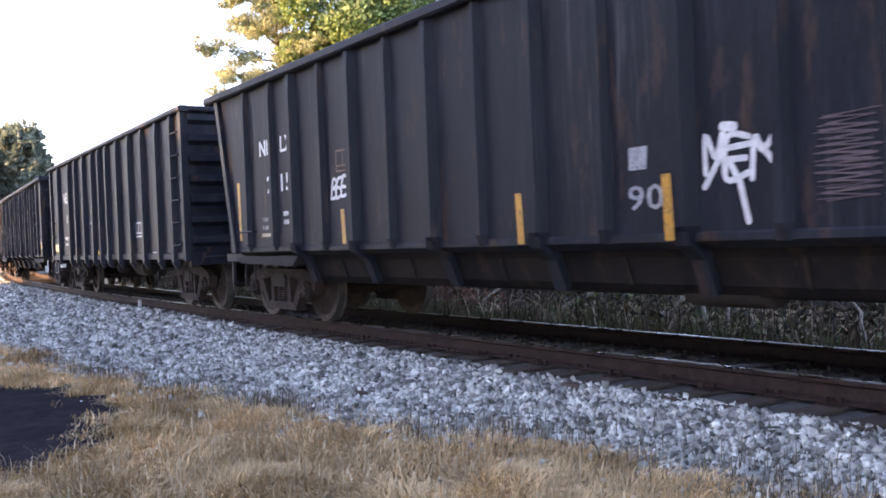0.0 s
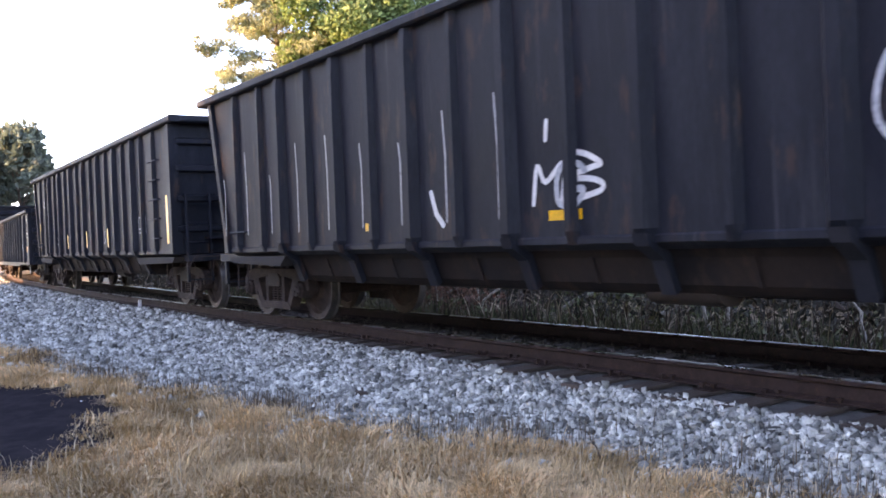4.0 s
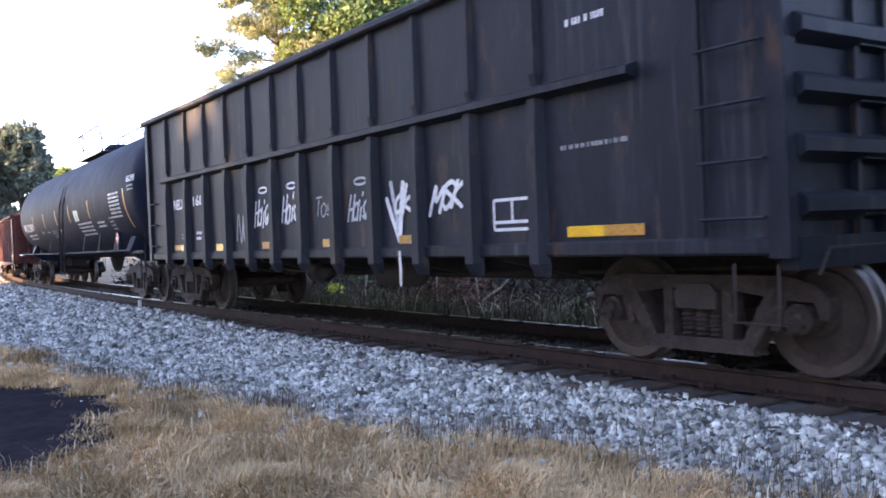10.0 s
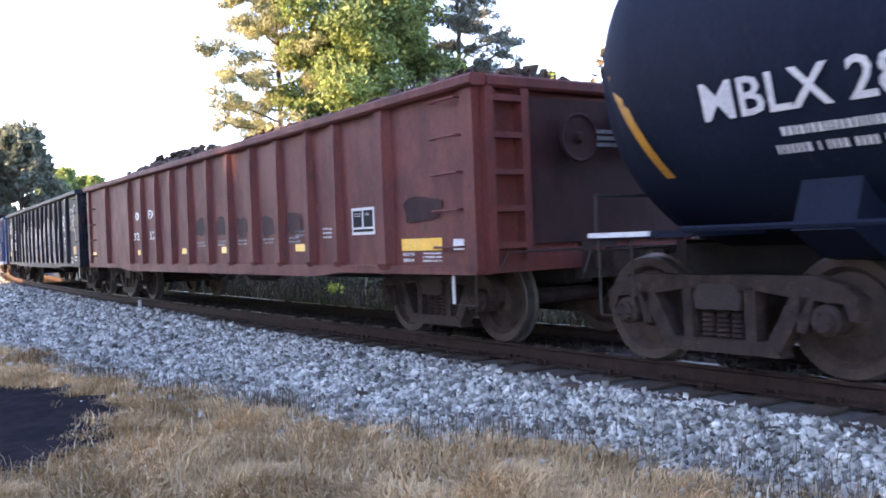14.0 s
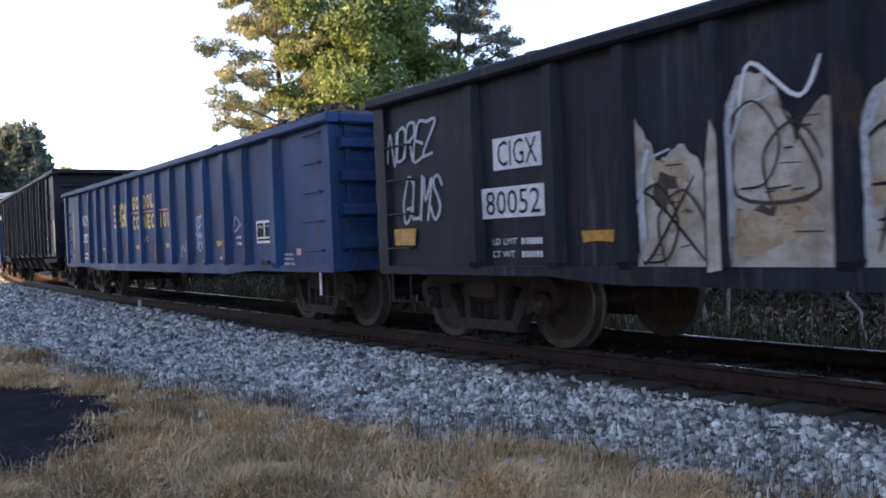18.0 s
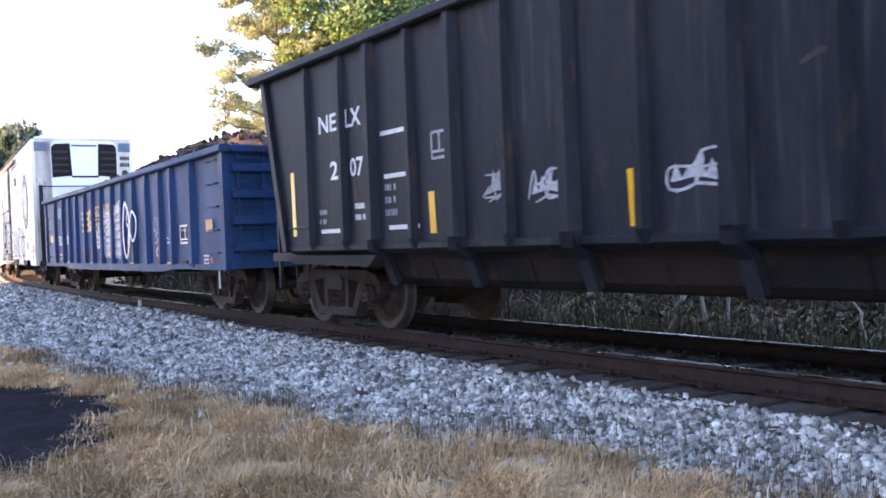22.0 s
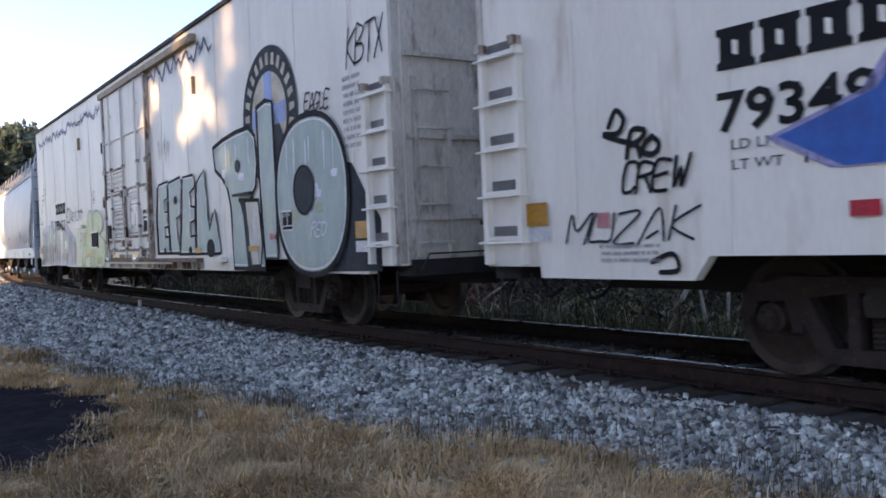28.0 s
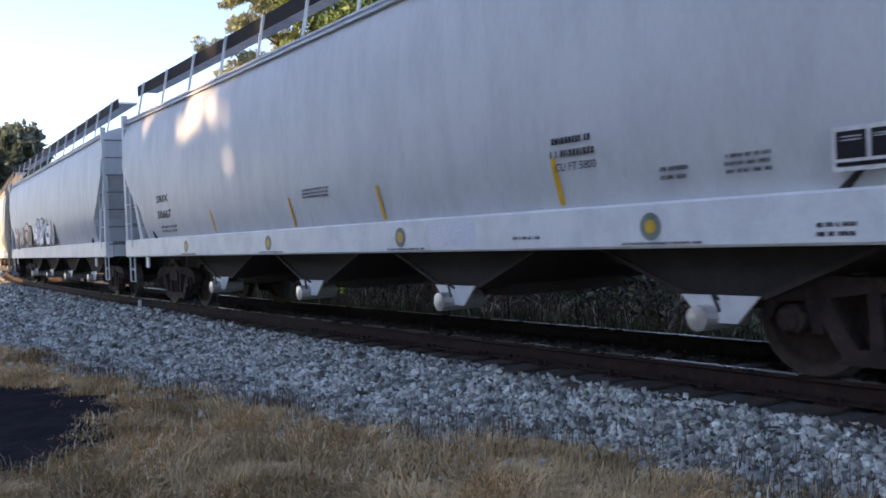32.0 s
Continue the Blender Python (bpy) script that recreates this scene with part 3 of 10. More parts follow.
def ballast_bed():
    s = Shape()
    ss = [v for v in np.concatenate([np.arange(-300, -40, 4), np.arange(-40, 12, 0.5), np.arange(12, 90, 4)])]
    lats = [-3.6, -2.9, -2.2, -1.55, -1.25, -0.6, 0, 0.6, 1.25, 1.55, 0.25, 0.5, 0.75, 1.0, 1.15]
    for q in ss:
        near = toe(q)
        row = lats[:10] + [1.55 + (near - 1.55) * f for f in lats[10:14]] + [near + 0.5]
        for lat in row:
            s.v.append(tuple(beside(q, lat, bank(q, lat) + 0.02 * noise.noise((q * 2, lat * 3, 0)))))
    n = 15
    for i in range(len(ss) - 1):
        for k in range(n - 1):
            s.f.append((i * n + k, (i + 1) * n + k, (i + 1) * n + k + 1, i * n + k + 1))
    ob = new("ballast_bed", fix_normals(s.mesh("ballast_bed", bed)))
    tagged(ob, "grey ballast bed under the track", "ballast", kind="structure")


def pebbles(name, label, cells, material, seed):
    """Broken stones lying on the bed. cells: (s0, s1, lat0, lat1, number, size)."""
    rng = np.random.RandomState(seed)
    cube = np.array([(a, b, c) for a in (-1, 1) for b in (-1, 1) for c in (-1, 1)], float)
    quad = np.array([(0, 1, 3, 2), (4, 6, 7, 5), (0, 4, 5, 1), (2, 3, 7, 6), (0, 2, 6, 4), (1, 5, 7, 3)])
    vs, count = [], 0
    for s0, s1, l0, l1, number, size in cells:
        for _ in range(number):
            q, f = rng.uniform(s0, s1), rng.uniform(0, 1)
            near = toe(q)
            a, b = (l0, l1) if l1 <= 1.4 else (l0, near + 0.12 * rng.normal() ** 2)
            lat = a + (b - a) * f
            d = size * rng.uniform(0.45, 1.4) * np.array([rng.uniform(0.8, 1.5), rng.uniform(0.6, 1.0), rng.uniform(0.35, 0.8)])
            e = Euler(rng.uniform(0, 6.28, 3)).to_matrix()
            pts = (cube * (1 - 0.85 * rng.uniform(0, 1, (8, 3)) ** 1.3)) * d @ np.array(e).T
            p = beside(q, lat, max(bank(q, lat), GROUND + 0.01) + d[2] * rng.uniform(0.1, 1.0))
            vs.append(pts + np.array(p))
            count += 1
    v = np.concatenate(vs)
    f = (quad[None] + 8 * np.arange(count)[:, None, None]).reshape(-1, 4)
    me = bpy.data.meshes.new(name)
    me.vertices.add(len(v))
    me.vertices.foreach_set("co", v.ravel())
    me.loops.add(f.size)
    me.loops.foreach_set("vertex_index", f.ravel())
    me.polygons.add(len(f))
    me.polygons.foreach_set("loop_start", np.arange(0, f.size, 4))
    me.update(calc_edges=True)
    me.validate()
    me.materials.append(material)
    ob = new(name, me)
    return tagged(ob, label, "ballast", kind="stuff")


def track():
    line = thing("railway_track", "rusty-sided rails on dark wooden sleepers, shiny on top", "railway track", kind="structure")
    head = [(-0.036, -0.035), (-0.036, -0.008), (-0.028, 0.0), (0.028, 0.0), (0.036, -0.008), (0.036, -0.035), (0.009, -0.05), (0.009, -0.145), (0.07, -0.165), (0.07, -0.178), (-0.07, -0.178), (-0.07, -0.165), (-0.009, -0.145), (-0.009, -0.05)]
    ss = list(np.concatenate([np.arange(-300, -60, 4), np.arange(-60, 14, 1.0), np.arange(14, 90, 4)]))
    n = len(head)
    for k in (1, -1):
        s = Shape()
        for q in ss:
            for u, z in head:
                s.v.append(tuple(beside(q, k * 0.7525 + u, z)))
        for i in range(len(ss) - 1):
            for j in range(n):
                s.f.append((i * n + j, i * n + (j + 1) % n, (i + 1) * n + (j + 1) % n, (i + 1) * n + j))
        me = fix_normals(s.mesh("rail", rail_side))
        me.materials.append(tread_steel)
        for p in me.polygons:
            zs = [me.vertices[i].co.z for i in p.vertices]
            if min(zs) > -0.0085:
                p.material_index = 1
        rail = new("rail", me)
        rail.parent = line
    ties, plates = [], []
    for v in range(3):
        r = random.Random(v)
        s = Shape()
        c = 0.012
        s.prism([(-0.115, -0.33), (0.115, -0.33), (0.115, -0.18 - c), (0.115 - c, -0.18), (-0.115 + c, -0.18), (-0.115, -0.18 - c)], -1.37 + r.uniform(-0.06, 0.05), 1.37 + r.uniform(-0.05, 0.06), "y")
        ties.append(fix_normals(s.mesh("sleeper", tie_wood)))
    s = Shape()
    for k in (1, -1):
        s.prism([(-0.09, -0.18), (0.09, -0.18), (0.09, -0.17), (-0.09, -0.17)], *sorted((k * 0.58, k * 0.93)), "y")
    plate = fix_normals(s.mesh("tie_plate", rail_side))
    s = Shape()
    for k in (1, -1):
        for a, b in ((-0.06, 0.66), (0.05, 0.84), (0.06, 0.68), (-0.05, 0.86)):
            s.box(a - 0.012, a + 0.012, *sorted((k * (b - 0.012), k * (b + 0.012))), -0.17, -0.135)
            s.box(a - 0.02, a + 0.02, *sorted((k * (b - 0.022), k * (b + 0.022))), -0.14, -0.125)
    spike = fix_normals(s.mesh("spikes", rail_side))
    q, i = -64.0, 0
    r = random.Random(4)
    while q < 9:
        m = rail_pose(q) @ pose(0, r.uniform(-0.05, 0.05), r.uniform(-0.012, 0.004), 0, 0, r.uniform(-1.2, 1.2))
        tie = part("sleeper", ties[i % 3], None, line)
        tie.matrix_basis = m
        if q > -30:
            part("tie_plate", plate, None, tie)
        if q > -12:
            part("spikes", spike, None, tie)
        q += 0.52
        i += 1


ground_sheet()
ballast_bed()
track()
pebbles("ballast_stones", "loose pale grey ballast stones beside the track", [
    (-7, 1.5, 1.27, 3, 16000, 0.033), (-14, -7, 1.24, 3, 20000, 0.036), (-26, -14, 1.18, 3, 13500, 0.050), (-48, -26, 1.18, 3, 9500, 0.068), (-75, -48, 1.18, 3, 4000, 0.10),
    (-40, -16, 0.95, 1.25, 1500, 0.04)], stone, 1)
dusty = mat("brown-stained ballast stone", (0.066, 0.054, 0.048), (0.045, 0.037, 0.033), 0.9, scale=4, fine=60, bump=0.3, by_island=0.45, far=True)
pebbles("track_stones", "brown-stained stones between the rails", [
    (-16, 2, -1.3, 0.66, 7000, 0.032), (-40, -16, -1.3, 0.66, 5000, 0.045), (-26, 3, -2.9, -1.3, 7000, 0.04)], dusty, 2)


# ---- grass, weeds and litter ----
def blades(name, label, category, number, where, size, material, seed, droop=0.5, width=0.004):
    """Thin bent blades in one mesh. where(rng) gives x, y and the ground's height, or None."""
    rng = np.random.RandomState(seed)
    vs = []
    made = 0
    while made < number:
        p = where(rng)
        if p is None:
            continue
        x, y, z, tall = p
        h = size * tall * rng.uniform(0.5, 1.3)
        a = 3.0 * noise.noise((x * 1.1, y * 1.1, seed)) + rng.normal() * 1.1
        lean = droop * rng.uniform(0.3, 1.5)
        dx, dy = math.cos(a), math.sin(a)
        w = width * rng.uniform(0.7, 1.5) * (1 + 0.06 * math.hypot(x, y))
        px, py = -dy * w, dx * w
        m, t = (x + dx * h * lean * 0.4, y + dy * h * lean * 0.4, z + h * (0.55 - 0.09 * lean)), (x + dx * h * lean, y + dy * h * lean, z + h * max(0.10, 1.0 - 0.35 * lean))
        vs.append(((x - px, y - py, z - 0.02), (x + px, y + py, z - 0.02), (m[0] + px * 0.8, m[1] + py * 0.8, m[2]), (m[0] - px * 0.8, m[1] - py * 0.8, m[2]), t))
        made += 1
    v = np.array(vs).reshape(-1, 3)
    k = 5 * np.arange(made)
    quads = np.stack([k, k + 1, k + 2, k + 3], 1)
    tris = np.stack([k + 3, k + 2, k + 4], 1)
    loops = np.concatenate([np.concatenate([quads, tris], 1).ravel()])
    me = bpy.data.meshes.new(name)
    me.vertices.add(len(v))
    me.vertices.foreach_set("co", v.ravel())
    me.loops.add(len(loops))
    me.loops.foreach_set("vertex_index", loops)
    me.polygons.add(2 * made)
    starts = np.stack([7 * np.arange(made), 7 * np.arange(made) + 4], 1).ravel()
    me.polygons.foreach_set("loop_start", starts)
    me.update(calc_edges=True)
    me.materials.append(material)
    return tagged(new(name, me), label, category, kind="stuff")


def patch_edge(x, y):
    """Inside the dark patch that stands in for a shadow: below 0."""
    d = math.hypot((x + 10.2) / 3.0, (y - 0.3) / 2.1) - 1
    return d - 0.10 + 0.18 * noise.noise((x * 1.6, y * 2.2, 7)) + 0.09 * noise.noise((x * 4, y * 4, 7))


def on_verge(rng):
    """The mown verge in front of the camera, thinner towards the stones."""
    r = rng.uniform(0, 1) ** 0.7
    d = 2.6 + 16 * r
    a = YAW + rng.uniform(-0.50, 0.52)
    x, y = -math.sin(a) * d, math.cos(a) * d
    if abs(y) > 6.2:
        return None
    s, near = x, TRACK_Y - y + 0.5 * BEND * x * x
    gap = near - toe(s)
    fade = gap / 0.5 + 0.9 * noise.noise((x * 1.1, y * 1.1, 2))
    if fade < rng.uniform(-0.6, 0.5):
        return None
    if patch_edge(x, y) < rng.uniform(-0.13, 0.10):
        return None
    tuft = 0.85 + 0.7 * noise.noise((x * 1.9, y * 1.9, 4))
    return x, y, max(lie(x, y), GROUND), max(0.25, tuft)


blades("dry_grass", "matted dry straw-coloured grass on the verge", "grass", 100000, on_verge, 0.145, straw, 3, 1.25, 0.0026)


def in_tufts(rng):
    """Taller seed stems at the edge of the stones."""
    s = rng.uniform(-16, -2.4)
    lat = toe(s) + rng.normal() * 0.16 + 0.02
    if noise.noise((s * 0.8, 3, 3)) < rng.uniform(-0.45, 0.6):
        return None
    p = beside(s, lat, max(bank(s, lat), GROUND))
    return p.x, p.y, p.z, rng.uniform(0.6, 1.5)


stem = mat("brown seed stems", (0.14, 0.095, 0.06), (0.09, 0.065, 0.045), 0.85, scale=1, fine=8, bump=0.0, by_island=0.4, far=True)
blades("seed_stems", "thin brown seed stems along the ballast edge", "grass", 2600, in_tufts, 0.16, stem, 5, 0.25, 0.0022)

# flat dark sheet in the grass, drawn in place of a cast shadow
shadow_sheet = Shape()
ring = []
for i in range(64):
    a = 2 * math.pi * i / 64
    lo, hi = 0.2, 5.0
    for _ in range(18):
        q = (lo + hi) / 2
        if patch_edge(-10.2 + q * math.cos(a), 0.3 + q * math.sin(a)) < 0:
            lo = q
        else:
            hi = q
    ring.append((-10.2 + lo * math.cos(a), 0.3 + lo * math.sin(a)))
shadow_sheet.add([(x, y, lie(x, y) + 0.03) for x, y in ring], [tuple(range(64))])
tagged(new("asphalt_apron", shadow_sheet.mesh("asphalt_apron", shadow_tone)), "ragged dark patch in the grass standing in for a shadow", "pavement", kind="structure")

# white litter by the rail and a dark twig in the grass
rag = Shape()
base = Vector((-21.3, 6.42, bank(-21.3, 0.9) + 0.04))
rag.prism([(-0.26, -0.02), (-0.05, 0.0), (0.03, 0.03), (0.05, 0.14), (0.09, 0.15), (0.10, 0.01), (0.14, -0.03), (0.0, -0.03)], -0.03, 0.03, "y")
ob = new("litter", rag.mesh("litter", white_mark))
ob.location = base
tagged(ob, "crumpled white litter lying beside the rail", "litter")
tw = Shape().tube([(-4.45, 4.48, GROUND - 0.02), (-4.46, 4.47, GROUND + 0.08), (-4.50, 4.48, GROUND + 0.14), (-4.56, 4.50, GROUND + 0.16)], 0.006, 5)
tagged(new("twig", tw.mesh("twig", dark_gap)), "bent dark twig standing in dry grass", "twig")
tie_old = Shape().prism([(-0.06, 0), (0.06, 0), (0.05, 0.05), (-0.05, 0.06)], -0.16, 0.16, "y")
for s, lat in ((-7.75, 2.45), (-14.0, 2.4)):
    ob = new("stone_block", fix_normals(tie_old.mesh("stone_block", tie_wood)))
    ob.matrix_basis = rail_pose(s) @ pose(0, -lat, bank(s, lat) + 0.0, 0, 0, 70)
    tagged(ob, "dark broken timber lying on the ballast", "timber")


def stalks(rng):
    """Single pale stalks that stand up out of the matted grass."""
    p = on_verge(rng)
    return None if p is None or rng.uniform() < 0.3 else (p[0], p[1], p[2], rng.uniform(0.7, 1.4))


pale_stalk = mat("bleached grass stalks", (0.66, 0.52, 0.36), (0.50, 0.38, 0.25), 0.85, scale=1, fine=8, bump=0.0, by_island=0.3, far=True)
blades("grass_stalks", "single bleached grass stalks on the verge", "grass", 7000, stalks, 0.15, pale_stalk, 8, 0.55, 0.0022)

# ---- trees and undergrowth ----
# lit leaf tone: sunlight is part of this colour, lighter and yellower than leaf_green
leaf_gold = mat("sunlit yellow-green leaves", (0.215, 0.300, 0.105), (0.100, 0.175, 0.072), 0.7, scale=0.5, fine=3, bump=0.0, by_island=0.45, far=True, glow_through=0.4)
leaf_green = mat("dark green leaves", (0.055, 0.085, 0.025), (0.035, 0.060, 0.020), 0.7, scale=0.5, fine=3, bump=0.0, by_island=0.45, far=True, glow_through=0.4)
needle = mat("grey-green pine needles", (0.36, 0.38, 0.22), (0.24, 0.27, 0.165), 0.75, scale=0.6, fine=4, bump=0.0, by_island=0.4, far=True, glow_through=0.25)
pine_dark = mat("blue-green pine needles", (0.155, 0.180, 0.150), (0.105, 0.132, 0.112), 0.75, scale=0.6, fine=4, bump=0.0, by_island=0.4, far=True, glow_through=0.25)
# distance haze and shade painted into the leaf colour of far trees
leaf_haze = mat("blue-green leaves with haze in the colour", (0.115, 0.155, 0.125), (0.080, 0.118, 0.098), 0.7, scale=0.5, fine=3, bump=0.0, by_island=0.4, far=True, glow_through=0.4)
leaf_red = mat("rust-red dry leaves", (0.17, 0.060, 0.035), (0.11, 0.05, 0.03), 0.75, scale=1, fine=6, bump=0.0, by_island=0.4, far=True)


def leaf_cloud(points, size, rng, stretch=1.0):
    """A mesh of small bent leaf clumps at points."""
    n = len(points)
    p = np.asarray(points)
    e = rng.normal(size=(n, 3))
    e /= np.linalg.norm(e, axis=1)[:, None]
    g = rng.normal(size=(n, 3))
    g -= (g * e).sum(1)[:, None] * e
    g /= np.linalg.norm(g, axis=1)[:, None]
    k = np.cross(e, g)
    a = (size * rng.uniform(0.5, 1.3, n))[:, None]
    b = a * stretch
    v = np.stack([p - e * a, p + g * b * 0.55 + k * a * 0.2, p + e * a * 1.1, p - g * b * 0.5 + k * a * 0.15], 1).reshape(-1, 3)
    f = [(4 * i, 4 * i + 1, 4 * i + 2, 4 * i + 3) for i in range(n)]
    return v, f


def cloud_part(name, points, size, material, parent, seed, stretch=1.0, label=""):
    v, f = leaf_cloud(points, size, np.random.RandomState(seed), stretch)
    me = bpy.data.meshes.new(name)
    me.from_pydata(v.tolist(), [], f)
    me.materials.append(material)
    ob = new(name, me)
    ob.parent = parent
    return tagged(ob, label)


def limb(shape, a, b, r0, r1, rng, n=5, sag=0.1):
    a, b = Vector(a), Vector(b)
    pts = [a.lerp(b, i / n) + Vector(rng.normal(size=3)) * sag * (0 if i in (0, n) else 1) for i in range(n + 1)]
    for i in range(n):
        shape.tube([pts[i], pts[i + 1]], r0 + (r1 - r0) * (i + 0.5) / n, 6)
    return pts


def broadleaf(x, y, height, spread, crown_low, leaves, material, seed, label, lobes=26, size=0.24):
    rng = np.random.RandomState(seed)
    tree = thing("tree", label, "tree", "trees beyond the track")
    tree.location = (x, y, GROUND)
    s = Shape()
    top = limb(s, (0, 0, -0.2), (rng.normal() * 0.4, rng.normal() * 0.4, height * 0.82), 0.03 * height * 0.6, 0.05, rng, 8, 0.12)
    centres = []
    for i in range(lobes):
        f = i / lobes
        z = crown_low + (height - crown_low) * (0.08 + 0.86 * f)
        w = spread * math.sqrt(max(0.05, 1 - ((z - crown_low) / (height - crown_low) * 1.75 - 0.75) ** 2)) if z > crown_low else 0.3
        a = i * 2.4 + rng.uniform(-0.4, 0.4)
        d = w * rng.uniform(0.35, 0.9)
        centres.append((d * math.cos(a), d * math.sin(a), z, rng.uniform(0.18, 0.32) * spread))
        if i % 2 == 0:
            t = top[min(len(top) - 2, 1 + int(f * 6))]
            limb(s, t, (d * 0.9 * math.cos(a), d * 0.9 * math.sin(a), z), 0.07, 0.02, rng, 4, 0.12)
    part("trunk", s, bark, tree)
    pts = []
    per = leaves // lobes
    for cx, cy, cz, r in centres:
        q = rng.normal(size=(per, 3))
        q /= np.linalg.norm(q, axis=1)[:, None]
        q *= (rng.uniform(0.25, 1.0, per) ** 0.45)[:, None] * r * np.clip(1 + 0.25 * rng.normal(size=(per, 1)), 0.4, 1.35)
        q[:, 2] *= 0.75
        pts.append(q + np.array([cx, cy, cz]))
    cloud_part("crown", np.concatenate(pts), size, material, tree, seed + 1)
    return tree


def pine(x, y, height, spread, bare, seed, label, boughs=30, material=None):
    """A tall pine: rising boughs that end in separate tufts of needles."""
    rng = np.random.RandomState(seed)
    tree = thing("pine_tree", label, "tree", "trees beyond the track")
    tree.location = (x, y, GROUND)
    s = Shape()
    limb(s, (0, 0, -0.2), (0, 0, height), 0.20, 0.04, rng, 10, 0.05)
    pts = []
    for i in range(boughs):
        f = i / boughs
        z = bare + (height - bare) * f
        a = i * 2.4 + rng.uniform(-0.5, 0.5)
        d = spread * (0.40 + 0.60 * (1 - f)) * rng.uniform(0.6, 1.1)
        path = limb(s, (0, 0, z), (d * math.cos(a), d * math.sin(a), z + 0.22 * d), 0.05, 0.012, rng, 4, 0.08)
        for k in range(13):
            g = rng.uniform(0.30, 1.05)
            c = np.array(path[0].lerp(path[-1], min(1.0, g))[:]) + rng.normal(size=3) * np.array([0.38, 0.38, 0.16]) * (0.4 + g)
            q = rng.normal(size=(75, 3))
            q /= np.linalg.norm(q, axis=1)[:, None]
            pts.append(c + q * (rng.uniform(0.2, 1.0, 75) ** 0.5)[:, None] * np.array([0.40, 0.40, 0.24]) * rng.uniform(0.7, 1.2))
    part("trunk", s, bark, tree)
    cloud_part("needles", np.concatenate(pts), 0.13, material or needle, tree, seed + 2, 0.5)
    return tree


# the bright broadleaf tree between two pines, behind the train
broadleaf(-33.0, 20.0, 14.5, 4.3, 3.0, 85000, leaf_gold, 11, "tall broadleaf tree with yellow-green sunlit leaves", 48, 0.115)
pine(-36.2, 17.4, 15.5, 4.3, 2.2, 12, "tall pine with sunlit level boughs", 50)
pine(-32.5, 24.6, 16.0, 4.6, 4.5, 13, "tall blue-green pine behind a broadleaf tree", 34, pine_dark)
broadleaf(-38.0, 22.0, 7.6, 2.8, 1.0, 11000, leaf_gold, 14, "small sunlit tree behind the train", 22, 0.14)
broadleaf(-29.5, 24.5, 7.4, 2.2, 1.5, 5000, leaf_green, 15, "rounded green tree behind the train", 18)
broadleaf(-31.0, 29.5, 8.6, 2.4, 1.5, 5000, leaf_gold, 16, "small sunlit tree behind the train", 18)
broadleaf(-27.5, 30.5, 6.2, 1.8, 1.5, 3500, leaf_gold, 17, "small sunlit tree behind the train", 14)
for x, y, h, seed in ((-36.4, 31.0, 10.2, 51), (-35.0, 32.8, 10.6, 52), (-33.6, 34.4, 9.9, 53), (-32.2, 35.4, 9.4, 54)):
    broadleaf(x, y, h, 1.5, 3.0, 3500, leaf_gold, seed, "small sunlit tree far behind the train", 16, 0.15)
# far trees along the curve; the dark ones carry haze and shade in their leaf colour
for i, (d, px, h, sp, m) in enumerate(((96, -0.990, 13.5, 5.0, leaf_haze), (92, -0.983, 14.2, 3.8, leaf_haze), (104, -0.9765, 11.0, 3.0, leaf_gold), (110, -0.970, 10.5, 3.4, leaf_gold), (90, -0.996, 12, 5, leaf_haze))):
    broadleaf(px * d, math.sqrt(1 - px * px) * d, h, sp, 2.0, 7000, m, 20 + i, "dense dark tree beyond the curve" if m is leaf_haze else "sunlit tree beyond the curve", 26, 0.4)


def thicket(name, label, number, seed, x0, x1, y0, y1, high, material, size):
    """Undergrowth on the far side of the track."""
    rng = np.random.RandomState(seed)
    pts = []
    while len(pts) < number:
        x = rng.uniform(x0, x1)
        off = rng.uniform(y0, y1)
        y = beside(x, -off, 0).y if x < 20 else TRACK_Y + off
        k = noise.noise((x * 0.45, off * 0.6, seed)) + 0.35
        h = high * max(0.05, k) * (0.5 + off / y1)
        if rng.uniform() < 0.25 + k:
            pts.append((x, y, GROUND + min(1.5, abs(rng.normal())) * h * 0.6))
    v, f = leaf_cloud(pts, size, rng)
    me = bpy.data.meshes.new(name)
    me.from_pydata(v.tolist(), [], f)
    me.materials.append(material)
    return tagged(new(name, me), label, "undergrowth", kind="stuff")


# the thicket's shade is mixed into this brown-green leaf colour
leaf_shaded = mat("thicket leaves with shade in the colour", (0.024, 0.026, 0.013), (0.042, 0.026, 0.018), 0.8, scale=0.8, fine=5, bump=0.0, by_island=0.5, far=True)
thicket("undergrowth", "tangled dark green undergrowth behind the track", 22000, 31, -46, 12, 3.4, 8.0, 1.6, leaf_shaded, 0.085)
thicket("undergrowth", "tall dark brush behind the track", 26000, 35, -60, 24, 8.0, 12.0, 4.5, leaf_shaded, 0.20)
thicket("dry_weeds", "brown and green weeds behind the track", 9000, 32, -30, 8, 2.6, 6.0, 0.8, weed, 0.06)
thicket("red_brush", "rust-red dry brush behind the track", 1500, 33, -16.0, -13.4, 3.0, 4.2, 1.2, leaf_red, 0.06)


def far_side(rng):
    x = rng.uniform(-30, 6)
    off = 2.5 + abs(rng.normal()) * 1.0
    p = beside(x, -off, max(bank(x, -off), GROUND))
    return p.x, p.y, p.z, rng.uniform(0.4, 1.6)


